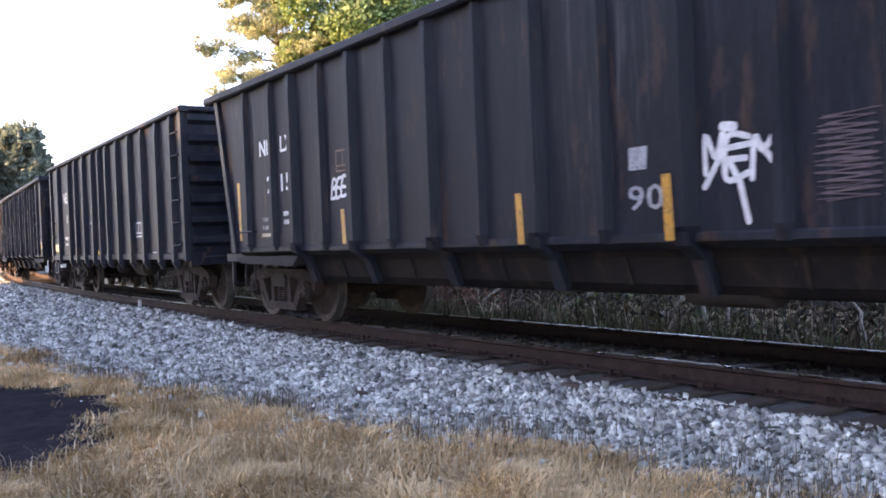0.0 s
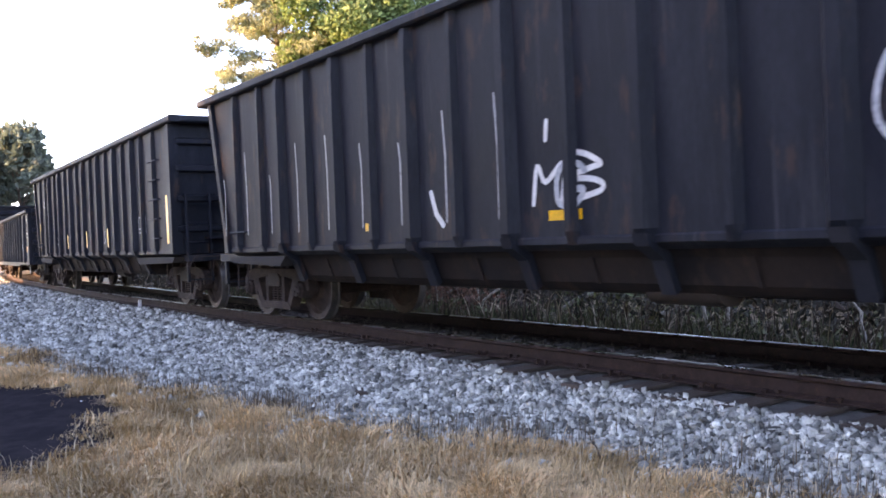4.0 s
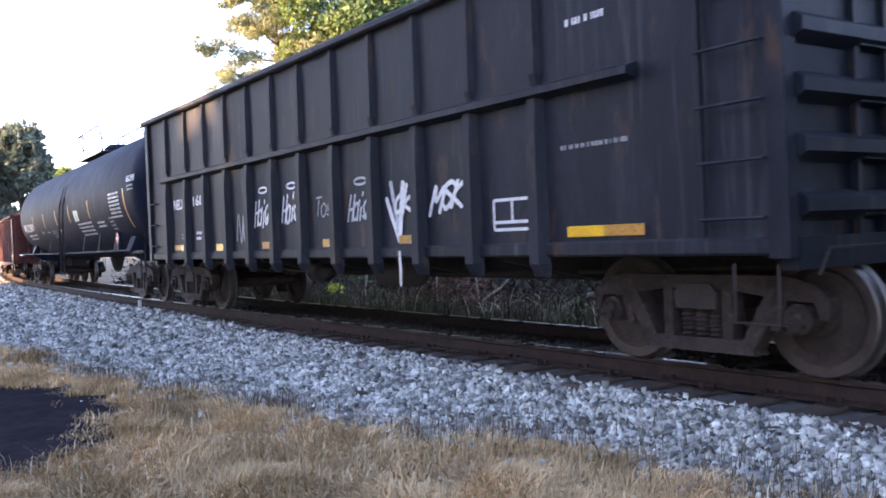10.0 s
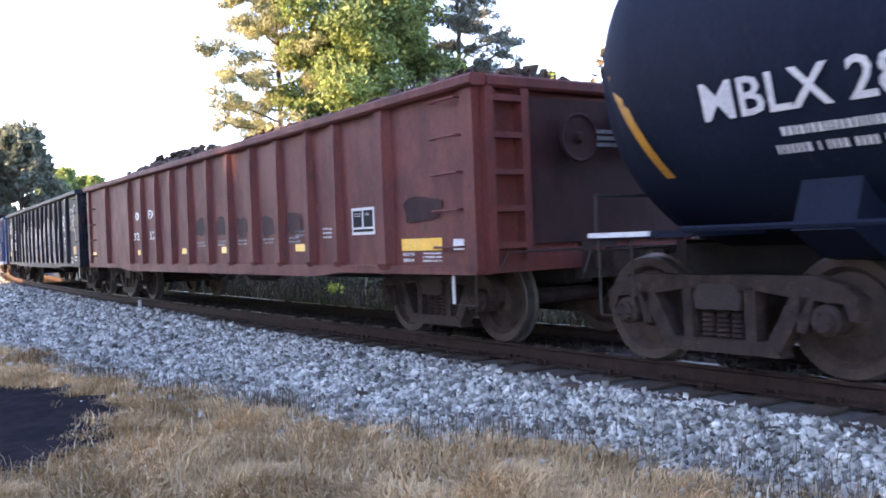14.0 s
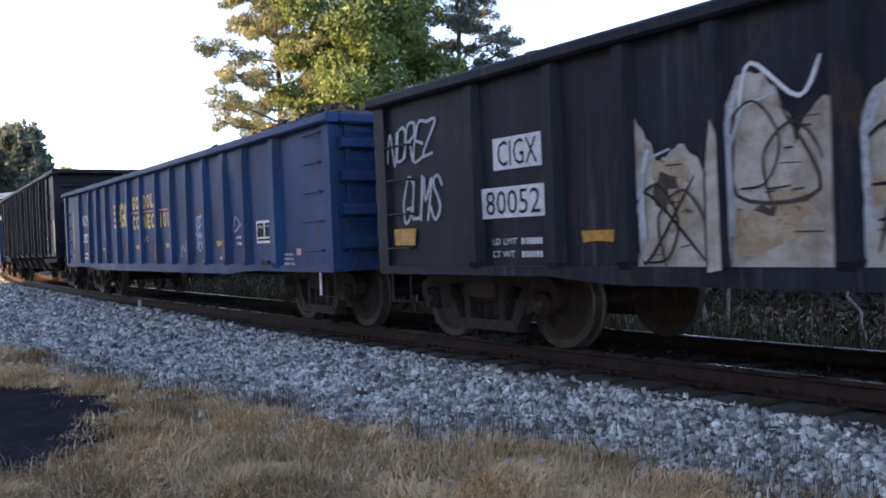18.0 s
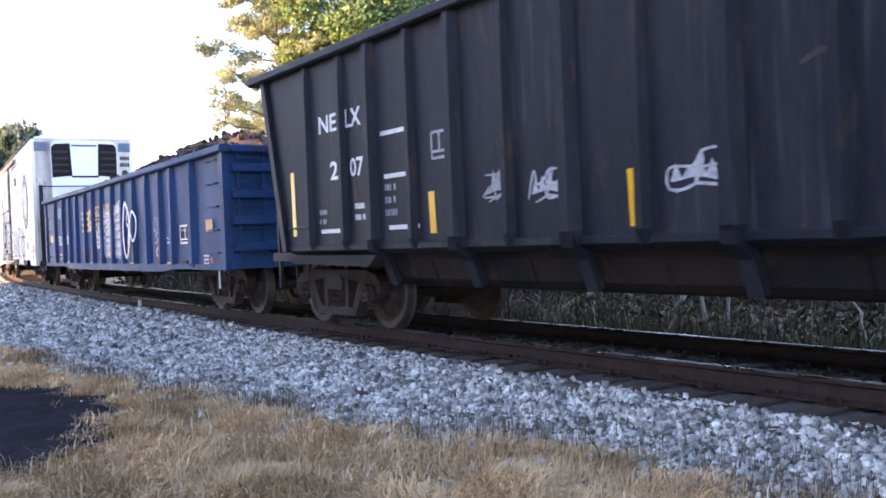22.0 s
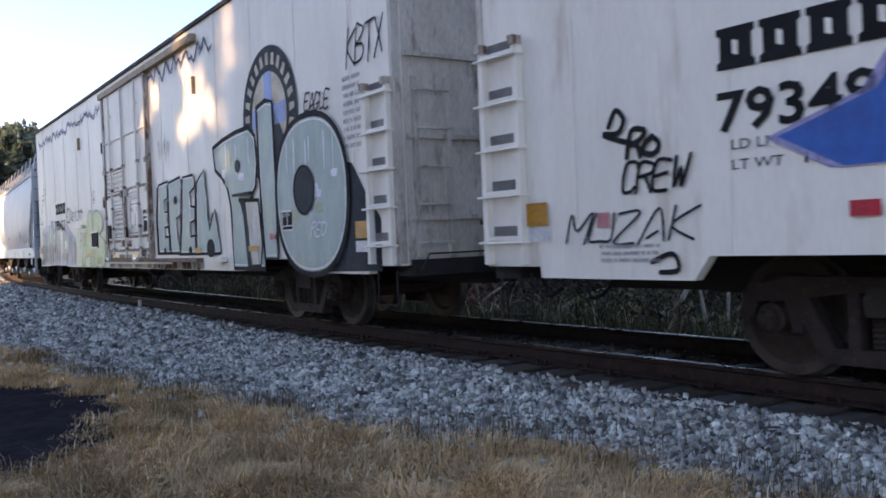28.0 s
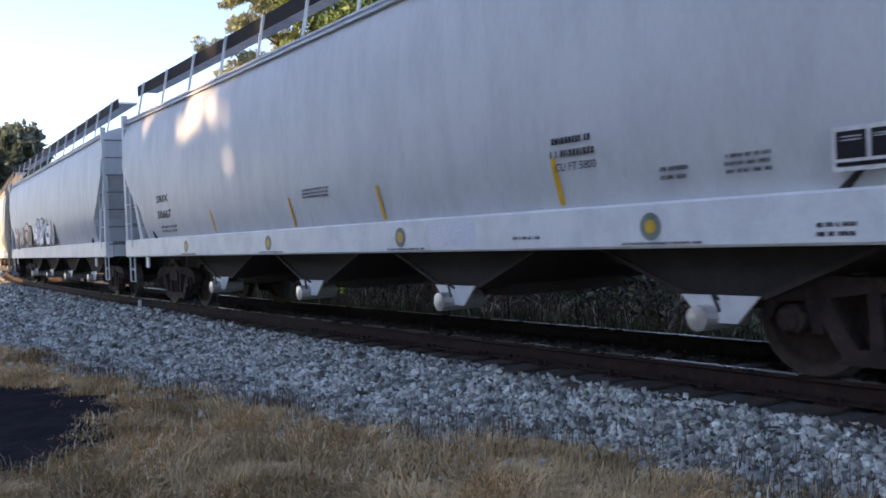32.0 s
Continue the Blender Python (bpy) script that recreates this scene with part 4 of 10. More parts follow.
brown_stem = mat("dead brown stems", (0.10, 0.062, 0.045), (0.065, 0.042, 0.032), 0.85, scale=1, fine=8, bump=0.0, by_island=0.5, far=True)
blades("brush_stems", "thin dead brown stems in the brush behind the track", "undergrowth", 2600, far_side, 0.62, brown_stem, 36, 0.35, 0.004)
straw_stem = mat("pale dry brush stems", (0.34, 0.26, 0.17), (0.22, 0.15, 0.10), 0.85, scale=1, fine=8, bump=0.0, by_island=0.5, far=True)
blades("brush_stems", "pale dry stems tangled in the brush behind the track", "undergrowth", 1500, far_side, 0.55, straw_stem, 37, 0.9, 0.005)
blades("far_weeds", "thin weeds and dry grass along the far rail", "grass", 9000, far_side, 0.34, weed, 34, 0.5, 0.005)


def sunspot_weed(x, y, label, leaves, seed):
    """A clump of thin stems; its bright leaf colour stands in for a sunlit spot."""
    rng = np.random.RandomState(seed)
    bush = thing("weed_clump", label, "plant")
    low = lie(x, y) - 0.05
    stems, tips = Shape(), []
    for i in range(9):
        a, b = x + rng.normal() * 0.16, y + rng.normal() * 0.07
        top = rng.uniform(0.0, 0.16)
        stems.tube([(x + rng.normal() * 0.05, y, low), ((x + a) / 2, b, (low + top) / 2 + 0.05), (a, b, top)], 0.006, 4)
        tips.append((a, b, top))
    part("stem", stems, brown_stem, bush)
    pts = np.array(tips)[rng.randint(0, len(tips), leaves)] + rng.normal(size=(leaves, 3)) * np.array([0.05, 0.04, 0.035])
    v, f = leaf_cloud(pts, 0.05, rng)
    crown = Shape()
    crown.v, crown.f = v.tolist(), [tuple(q) for q in f]
    part("leaves", crown, leaf_sunspot, bush)


# sunlight is painted into these leaves; the sun itself doesn't reach the clump
leaf_sunspot = mat("weed leaves with sunlight in the colour", (0.60, 0.64, 0.10), (0.42, 0.50, 0.08), 0.6, scale=3, fine=8, bump=0.0, by_island=0.4, far=True, glow_through=0.3)
sunspot_weed(-18.15, 9.95, "bright weed clump standing in for a sunlit spot", 130, 71)


def woods(name, label, x0, x1, y0, y1, trees, tall, material, seed, size=0.5, per=900, hole=None):
    """A belt of dense trees seen only as a mass, trunks and leaves in one."""
    rng = np.random.RandomState(seed)
    pts, s = [], Shape()
    for i in range(trees):
        x, y = rng.uniform(x0, x1), rng.uniform(y0, y1)
        h = tall * rng.uniform(0.75, 1.05)
        s.tube([(x, y, GROUND - 0.3), (x + rng.normal() * 0.2, y, h * 0.8)], 0.14, 5)
        q = rng.normal(size=(per, 3)) * np.array([1.3, 1.3, h * 0.22]) + np.array([x, y, h * 0.55])
        pts.append(q[(q[:, 2] > 0.2) & (q[:, 2] < h)])
    pts = np.concatenate(pts)
    if hole is not None:
        pts = pts[hole(pts)]
    v, f = leaf_cloud(pts, size, rng)
    me = bpy.data.meshes.new(name)
    k = len(s.v)
    me.from_pydata(s.v + v.tolist(), [], s.f + [tuple(j + k for j in q) for q in f])
    me.materials.append(material)
    return tagged(new(name, me), label, "woods", kind="stuff")


woods("woods", "dense dark woods behind the railway", -46, 30, 19, 30, 46, 4.2, leaf_green, 41, 0.30, 700)


def lets_sun_in(p):
    """Cuts a gap in the unseen woods, placed so low sun makes a patch on passing cars."""
    target = np.array([-15.2, 5.5, 4.1])
    d = p - target
    along = d @ np.array(SUN_TO)
    off = d - along[:, None] * np.array(SUN_TO)
    side = off @ np.array(Vector((0, 0, 1)).cross(SUN_TO).normalized())
    up = off[:, 2]
    k = (side / 2.9) ** 2 + (up / 2.5) ** 2
    wob = np.array([noise.noise((a * 1.5, b * 0.8, 8)) for a, b in zip(side, up)])
    return (k > 0.75 + 2.6 * wob) | (np.arange(len(p)) % 13 == 0)


# out of view behind the camera: added and sized to keep sun off the track
woods("woods", "unseen woods behind the verge, added to shade the track", -66, 9, -38, -28, 127, 18.0, leaf_green, 42, 0.8, 1100, lets_sun_in)

# leaning dead trunks and saplings in the brush
for name, a, b, r in (("dead_trunk", (-9.9, 11.2, -0.5), (-9.3, 12.3, 0.7), 0.06), ("dead_trunk", (-12.1, 10.6, -0.45), (-10.9, 11.2, 0.15), 0.05), ("sapling", (-8.5, 10.9, -0.5), (-8.9, 11.0, 0.9), 0.03), ("sapling", (-8.2, 10.9, -0.5), (-8.2, 11.1, 1.2), 0.03),
                      ("sapling", (-14.8, 10.4, -0.5), (-14.8, 10.5, 1.4), 0.025), ("sapling", (-13.7, 10.6, -0.5), (-13.9, 10.6, 1.6), 0.025), ("sapling", (-18.6, 11.0, -0.5), (-18.7, 11.2, 1.7), 0.03), ("dead_trunk", (-6.0, 10.4, -0.5), (-4.9, 10.6, 0.25), 0.05), ("dead_trunk", (-15.6, 10.6, -0.45), (-14.4, 10.9, 0.25), 0.035), ("dead_trunk", (-13.6, 10.3, -0.45), (-13.0, 10.8, 0.3), 0.03), ("dead_trunk", (-5.6, 10.1, -0.45), (-6.1, 10.6, 0.4), 0.025)):
    s = Shape()
    limb(s, a, b, r, r * 0.6, np.random.RandomState(round(a[0] * 10) + 500), 5, 0.03)
    tagged(new(name, s.mesh(name, dead_wood)), "bleached dead trunk leaning in the brush" if name == "dead_trunk" else "thin pale sapling in the brush", "dead wood" if name == "dead_trunk" else "sapling")

# ---- running gear, shared by all cars ----
WHEEL_R = 0.457


def wheel_mesh(side):
    """side -1: the camera's side."""
    prof = [(-0.09, 0.001), (-0.09, 0.13), (-0.03, 0.16), (0.0, 0.33), (-0.055, 0.37), (-0.06, 0.445), (-0.05, 0.457), (0.05, 0.457), (0.065, 0.483), (0.085, 0.475), (0.085, 0.37), (0.03, 0.33), (0.04, 0.16), (0.09, 0.13), (0.09, 0.001)]
    s = Shape().lathe([(o * -side, r) for o, r in prof], (0, side * 0.765, 0), "y", 36)
    me = fix_normals(s.mesh("wheel", wheel_steel, True))
    me.materials.append(worn_tread)
    for p in me.polygons:
        rs = [math.hypot(me.vertices[i].co.x, me.vertices[i].co.z) for i in p.vertices]
        if min(rs) > 0.444:
            p.material_index = 1
    return me


def frame_mesh(side):
    s = Shape()
    a, b = (-1.08, -0.93) if side < 0 else (0.93, 1.08)
    top = [(-1.13, 0.46), (-1.13, 0.62), (-1.02, 0.71), (-0.80, 0.77), (0.80, 0.77), (1.02, 0.71), (1.13, 0.62), (1.13, 0.46), (1.06, 0.46), (1.02, 0.58), (0.72, 0.60), (0.30, 0.66), (-0.30, 0.66), (-0.72, 0.60), (-1.02, 0.58), (-1.06, 0.46)]
    s.prism(top, a, b, "y")
    for k in (1, -1):
        s.prism([(k * 0.62, 0.62), (k * 0.78, 0.62), (k * 0.52, 0.20), (k * 0.38, 0.20)], a, b, "y")
        s.prism([(k * 0.24, 0.24), (k * 0.33, 0.24), (k * 0.33, 0.68), (k * 0.24, 0.68)], a, b, "y")
        s.prism([(k * 0.66, 0.36), (k * 0.74, 0.36), (k * 0.80, 0.60), (k * 0.70, 0.62)], a, b, "y")
    s.prism([(-0.54, 0.16), (0.54, 0.16), (0.46, 0.27), (-0.46, 0.27)], a - 0.01, b + 0.01, "y")
    return fix_normals(s.mesh("side_frame", cast_steel))


def spring_mesh(side):
    s = Shape()
    for k in (-0.14, 0.0, 0.14):
        prof = []
        for i in range(13):
            prof.append((0.27 + i * 0.019, 0.066 if i % 2 else 0.046))
        s.lathe([(z, r) for z, r in prof], (k, side * 1.0, 0), "z", 8)
    return fix_normals(s.mesh("spring_nest", cast_steel))


def axle_mesh():
    s = Shape().lathe([(-0.95, 0.08), (-0.66, 0.09), (0.66, 0.09), (0.95, 0.08)], (0, 0, 0), "y", 10)
    for k in (-1, 1):
        s.lathe([(k * 0.92, 0.115), (k * 1.10, 0.115), (k * 1.12, 0.085), (k * 1.155, 0.08), (k * 1.16, 0.02)], (0, 0, 0), "y", 14)
        for i in range(3):
            a = 2 * math.pi * i / 3
            s.lathe([(k * 1.15, 0.018), (k * 1.18, 0.014)], (0.055 * math.cos(a), 0, 0.055 * math.sin(a)), "y", 6)
    return fix_normals(s.mesh("wheelset", cast_steel))


def bolster_mesh():
    s = Shape().prism([(-0.20, 0.50), (0.20, 0.50), (0.22, 0.62), (0.16, 0.70), (-0.16, 0.70), (-0.22, 0.62)], -1.10, 1.10, "y")
    s.lathe([(0.70, 0.2), (0.80, 0.2)], (0, 0, 0), "z", 14)
    for k in (-1, 1):
        s.prism([(k * 0.36, 0.40), (k * 0.42, 0.40), (k * 0.42, 0.50), (k * 0.36, 0.50)], -0.62, 0.62, "y")
    return fix_normals(s.mesh("bolster", dirty_steel))


GEAR = {"wheel_near": wheel_mesh(-1), "wheel_far": wheel_mesh(1), "frame_near": frame_mesh(-1), "frame_far": frame_mesh(1),
        "spring_near": spring_mesh(-1), "spring_far": spring_mesh(1), "axle": axle_mesh(), "bolster": bolster_mesh()}


def truck(car, x, base=1.84):
    """A two-axle truck under a car at x; its wheelsets turn."""
    for key, name in (("frame_near", "side_frame"), ("frame_far", "side_frame"), ("bolster", "truck_bolster")):
        ob = part(name, GEAR[key], None, car)
        ob.location = (x, 0, 0)
        if name == "side_frame":
            ob.scale = (base / 1.80, 1, 1)
            part("spring_nest", GEAR["spring" + key[5:]], None, ob)
    sets = []
    for k in (-1, 1):
        axle = part("wheelset", GEAR["axle"], None, car)
        axle.location = (x + k * base / 2, 0, WHEEL_R)
        part("wheel", GEAR["wheel_near"], None, axle)
        part("wheel", GEAR["wheel_far"], None, axle)
        sets.append(axle)
    return sets


def coupler(car, x, end, reach):
    """A knuckle coupler with its pocket, uncoupling rod and air hose. end: +1 front, -1 rear."""
    s = Shape().box(*sorted((x - end * 0.5, x + end * (reach - 0.22))), -0.09, 0.09, 0.76, 0.94)
    e = x + end * reach
    s.prism([(e - end * 0.26, -0.16), (e - end * 0.10, -0.20), (e, -0.13), (e - end * 0.05, -0.02), (e, 0.06), (e - end * 0.02, 0.16), (e - end * 0.2, 0.19), (e - end * 0.28, 0.1)], 0.70, 0.99, "z")
    part("coupler", s, cast_steel, car)
    part("striker", Shape().box(*sorted((x - end * 0.06, x + end * 0.05)), -0.26, 0.26, 0.66, 1.04), dirty_steel, car)
    hose = [(x + end * (0.1 + 0.06 * i), 0.22 + 0.05 * math.sin(i), 0.72 - 0.30 * math.sin(math.pi * i / 9)) for i in range(8)]
    part("air_hose", Shape().tube(hose, 0.022, 6), dark_gap, car)
    rod = [(x + end * 0.12, -1.40, 0.80), (x + end * 0.14, -1.30, 0.98), (x + end * 0.14, -0.40, 0.98), (x + end * 0.2, -0.12, 0.92)]
    part("uncoupling_rod", Shape().tube(rod, 0.011, 5), dirty_steel, car)


def stirrup(car, x, y, top=0.88, low=0.46, w=0.36, material=None):
    s = Shape().tube([(x - w / 2, y, top), (x - w / 2, y, low), (x + w / 2, y, low), (x + w / 2, y, top)], 0.012, 5)
    part("stirrup_step", s, material or dirty_steel, car)


def ladder(car, x0, x1, y, zs, material, name="ladder", rails=True, r=0.013):
    """Rungs bowed off the car's side between x0 and x1."""
    off = -0.07 if y < 0 else 0.07
    for z in zs:
        part("ladder_rung" if rails else "grab_iron", Shape().tube([(x0, y, z), (x0, y + off, z), (x1, y + off, z), (x1, y, z)], r, 5), material, car)
    if rails:
        for x in (x0, x1):
            part("ladder_rail", Shape().box(x - 0.012, x + 0.012, *sorted((y, y + off * 0.6)), zs[0] - 0.12, zs[-1] + 0.12), material, car)


def end_ladder(car, x, end, y0, y1, zs, material):
    for z in zs:
        part("ladder_rung", Shape().tube([(x, y0, z), (x + end * 0.07, y0, z), (x + end * 0.07, y1, z), (x, y1, z)], 0.013, 5), material, car)
    for y in (y0, y1):
        part("ladder_rail", Shape().box(*sorted((x, x + end * 0.05)), y - 0.03, y + 0.03, zs[0] - 0.15, zs[-1] + 0.15), material, car)


def underframe(car, half, sill=0.72):
    """Centre sill, cross bearers, brake cylinder, reservoir and piping."""
    part("centre_sill", Shape().box(-half + 0.3, half - 0.3, -0.2, 0.2, sill, 0.98), dark_gap, car)
    for i in range(5):
        x = -half * 0.55 + i * half * 0.275
        part("cross_bearer", Shape().prism([(-1.45, 0.98), (-1.45, 0.90), (-0.3, sill + 0.02), (0.3, sill + 0.02), (1.45, 0.90), (1.45, 0.98)], x - 0.06, x + 0.06, "x"), dark_gap, car)
    part("brake_cylinder", Shape().lathe([(0, 0.04), (0.02, 0.16), (0.32, 0.17), (0.36, 0.10), (0.62, 0.04)], (-1.6, -0.75, 0.72), "x", 12), dirty_steel, car, smooth=True)
    part("air_reservoir", Shape().lathe([(0, 0.05), (0.06, 0.19), (0.80, 0.19), (0.86, 0.05)], (0.6, -0.85, 0.74), "x", 14), dirty_steel, car, smooth=True)
    part("brake_pipe", Shape().tube([(-half + 0.6, -0.5, 0.80), (-2.0, -0.5, 0.70), (2.0, -0.55, 0.70), (half - 0.6, -0.5, 0.80)], 0.025, 5), dirty_steel, car)
    part("brake_rod", Shape().tube([(-half + 2.8, 0.3, 0.62), (0, -0.35, 0.66), (half - 2.8, 0.3, 0.62)], 0.016, 5), dirty_steel, car)


def chord(y0, y1, z0, z1, c=0.025):
    """The section of a rolled edge beam."""
    return [(y0 + c, z0), (y1 - c, z0), (y1, z0 + c), (y1, z1 - c), (y1 - c, z1), (y0 + c, z1), (y0, z1 - c), (y0, z0 + c)]


def rib_mesh(w, z0, z1, depth, foot, material, lat):
    """A pressed side post, wide at its foot, narrow at its face."""
    s = Shape()
    pts = []
    for z, d, k in ((z0, depth * 0.25, 1.0), (z0 + 0.12, depth, 1.0), (z1 - 0.25, depth * 0.9, 0.92), (z1, depth * 0.7, 0.9)):
        pts += [(-w * 0.5 * foot * k, -lat, z), (-w * 0.32 * k, -lat - d, z), (w * 0.32 * k, -lat - d, z), (w * 0.5 * foot * k, -lat, z)]
    faces = [(4 * i + k, 4 * i + (k + 1) % 4, 4 * i + 4 + (k + 1) % 4, 4 * i + 4 + k) for i in range(3) for k in range(4)]
    s.add(pts, faces + [(0, 3, 2, 1), (12, 13, 14, 15)])
    return fix_normals(s.mesh("rib", material))


def ribs(car, xs, me, name="rib"):
    """The same post at each place, on both sides."""
    for x in xs:
        for turn in (0, math.pi):
            ob = part(name, me, None, car)
            ob.matrix_basis = Matrix.Translation((x, 0, 0)) @ Matrix.Rotation(turn, 4, "Z")


def heap(car, half, base, top, seed, width=1.42):
    """A load of mixed scrap, heaped along the car."""
    r = random.Random(seed)
    s = Shape()
    nx, ny = 70, 12
    for i in range(nx + 1):
        for j in range(ny + 1):
            x, y = -half + 2 * half * i / nx, -width + 2 * width * j / ny
            edge = min(1.0, (half - abs(x)) / 1.2) * (1 - (abs(y) / width) ** 3)
            z = base + edge * (top - base) * (0.78 + 0.2 * noise.noise((x * 0.35 + seed, y * 0.5, 0)) + 0.14 * noise.noise((x * 1.7, y * 1.7 + seed, 3)))
            s.v.append((x, y, z + r.uniform(0, 0.03)))
    for i in range(nx):
        for j in range(ny):
            a = i * (ny + 1) + j
            s.f.append((a, a + ny + 1, a + ny + 2, a + 1))
    grid = list(s.v)
    for _ in range(1500):
        x, y, z = r.choice(grid)
        if abs(x) > half - 0.5:
            continue
        q = Euler((r.uniform(0, 6), r.uniform(0, 6), r.uniform(0, 6))).to_matrix()
        d = Vector((r.uniform(0.03, 0.12), r.uniform(0.02, 0.06), r.uniform(0.01, 0.04)))
        pts = [Vector((x + r.uniform(-0.1, 0.1), y, z + 0.02)) + q @ Vector((a * d.x, b * d.y, c * d.z)) for a in (-1, 1) for b in (-1, 1) for c in (-1, 1)]
        s.add(pts, [(0, 1, 3, 2), (4, 6, 7, 5), (0, 4, 5, 1), (2, 3, 7, 6), (0, 2, 6, 4), (1, 5, 7, 3)])
    me = s.mesh("scrap_load", scrap)
    ob = new("scrap_load", me)
    ob.parent = car
    return tagged(ob, "heaped brown scrap load above the side walls", kind="stuff")

# ---- open cars ----
TRAIN = []


def set_out(car, front, rear, axles, uc):
    """Notes the car for its run: uc its middle along the train, axles the truck centres along the train."""
    sets = []
    for a in axles:
        sets += truck(car, a - uc)
    TRAIN.append((car, uc, axles, sets))


def low_gondola(name, label, front, rear, axles, paint, posts, wide, load, seed, top=2.66, plain_end=False):
    """A mill gondola with pressed side posts; posts and wide are along the train."""
    uc, half = (front + rear) / 2, (front - rear) / 2
    car = thing(name, label, "railway wagon", "cars of the freight train")
    low, lat = 0.80, 1.55
    part("floor", Shape().box(-half + 0.06, half - 0.06, -1.5, 1.5, 0.98, 1.06), dirty_steel, car)
    for k in (-1, 1):
        part("side_wall", Shape().box(-half, half, *sorted((k * lat, k * (lat - 0.02))), low + 0.04, top), paint, car)
        part("top_chord", Shape().prism(chord(*sorted((k * 1.47, k * 1.665)), top - 0.03, top + 0.09), -half - 0.10, half + 0.10, "x"), paint, car)
        sill = [(-half, low + 0.06), (-half, low - 0.03), (-half * 0.65, low - 0.03), (-half * 0.55, low - 0.09), (half * 0.55, low - 0.09), (half * 0.65, low - 0.03), (half, low - 0.03), (half, low + 0.06)]
        part("side_sill", Shape().prism(sill, *sorted((k * 1.40, k * 1.60)), "y"), paint, car)
        part("corner_post", Shape().box(half - 0.17, half + 0.025, *sorted((k * 1.50, k * 1.60)), low, top), paint, car)
        part("corner_post", Shape().box(-half - 0.025, -half + 0.17, *sorted((k * 1.50, k * 1.60)), low, top), paint, car)
    rib = rib_mesh(0.19, low - 0.02, top - 0.02, 0.085, 1.25, paint, lat)
    ribs(car, [u - uc for u in posts], rib)
    broad = rib_mesh(0.30, low - 0.04, top - 0.02, 0.095, 1.2, paint, lat)
    ribs(car, [u - uc for u in wide], broad, "bolster_post")
    for end in (-1, 1):
        x = end * half
        part("end_wall", Shape().box(*sorted((x, x - end * 0.03)), -1.5, 1.5, low + 0.1, top), paint, car)
        part("end_chord", Shape().prism(chord(*sorted((x - end * 0.06, x + end * 0.12)), top - 0.04, top + 0.09), -1.47, 1.47, "y"), paint, car)
        if plain_end:
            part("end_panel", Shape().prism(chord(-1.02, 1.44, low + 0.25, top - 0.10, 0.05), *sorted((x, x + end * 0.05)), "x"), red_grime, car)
            for y in (-1.46, -1.02, 1.40):
                part("end_stile", Shape().box(*sorted((x, x + end * 0.13)), y - 0.045, y + 0.045, low + 0.1, top - 0.04), paint, car)
            for i in range(5):
                z = low + 0.22 + i * 0.36
                part("ladder_tread", Shape().box(*sorted((x + end * 0.05, x + end * 0.13)), -1.42, -1.06, z, z + 0.06), paint, car)
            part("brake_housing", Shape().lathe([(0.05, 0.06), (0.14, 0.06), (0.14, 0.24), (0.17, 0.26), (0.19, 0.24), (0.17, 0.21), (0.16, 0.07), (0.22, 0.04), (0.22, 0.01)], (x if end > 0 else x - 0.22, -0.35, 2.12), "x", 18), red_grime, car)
            bars_end = Shape()
            for i in range(3):
                bars_end.box(*sorted((x + end * 0.051, x + end * 0.055)), -0.02, 0.38, 2.05 + 0.07 * i, 2.09 + 0.07 * i)
            tagged(part("stencil_text", bars_end, dim_mark, car), kind="stuff")
        for i in range(0 if plain_end else 4):
            z = low + 0.32 + i * 0.42
            part("end_rib", Shape().prism([(x, z - 0.09), (x + end * 0.10, z - 0.05), (x + end * 0.10, z + 0.05), (x, z + 0.09)], -1.46, 1.46, "y"), paint, car)
        part("end_sill", Shape().box(*sorted((x - end * 0.1, x + end * 0.05)), -1.5, 1.5, low - 0.02, low + 0.2), paint, car)
        coupler(car, x, end, 0.56)
        stirrup(car, x - end * 0.30, -1.52)
        stirrup(car, x - end * 0.30, 1.52)
        zs = [low + 0.25 + 0.37 * i for i in range(5)]
        if end > 0:
            part("step_bracket", Shape().box(x - 0.50, x - 0.465, -1.545, -1.53, 0.47, 0.76), white_mark, car)
            ladder(car, x - 0.68, x - 0.22, -1.56, zs, paint, rails=False)
            end_ladder(car, x, end, -1.35, -0.92, zs, paint)
        else:
            ladder(car, x + 0.20, x + 0.62, 1.56, zs, paint, rails=False)
            end_ladder(car, x, end, 0.92, 1.35, zs, paint)
            ladder(car, x + 0.22, x + 0.66, -1.56, zs[:4], paint, "grab_irons", rails=False)
    brake = Shape().lathe([(0, 0.02), (0.03, 0.27), (0.06, 0.27), (0.03, 0.23), (0.02, 0.05)], (half + 0.16, 0.45, 2.2), "x", 16)
    part("brake_wheel", brake, dirty_steel, car)
    underframe(car, half, 0.60)
    if load:
        heap(car, half - 0.15, 2.25, load, seed)
    set_out(car, front, rear, axles, uc)
    return car, uc


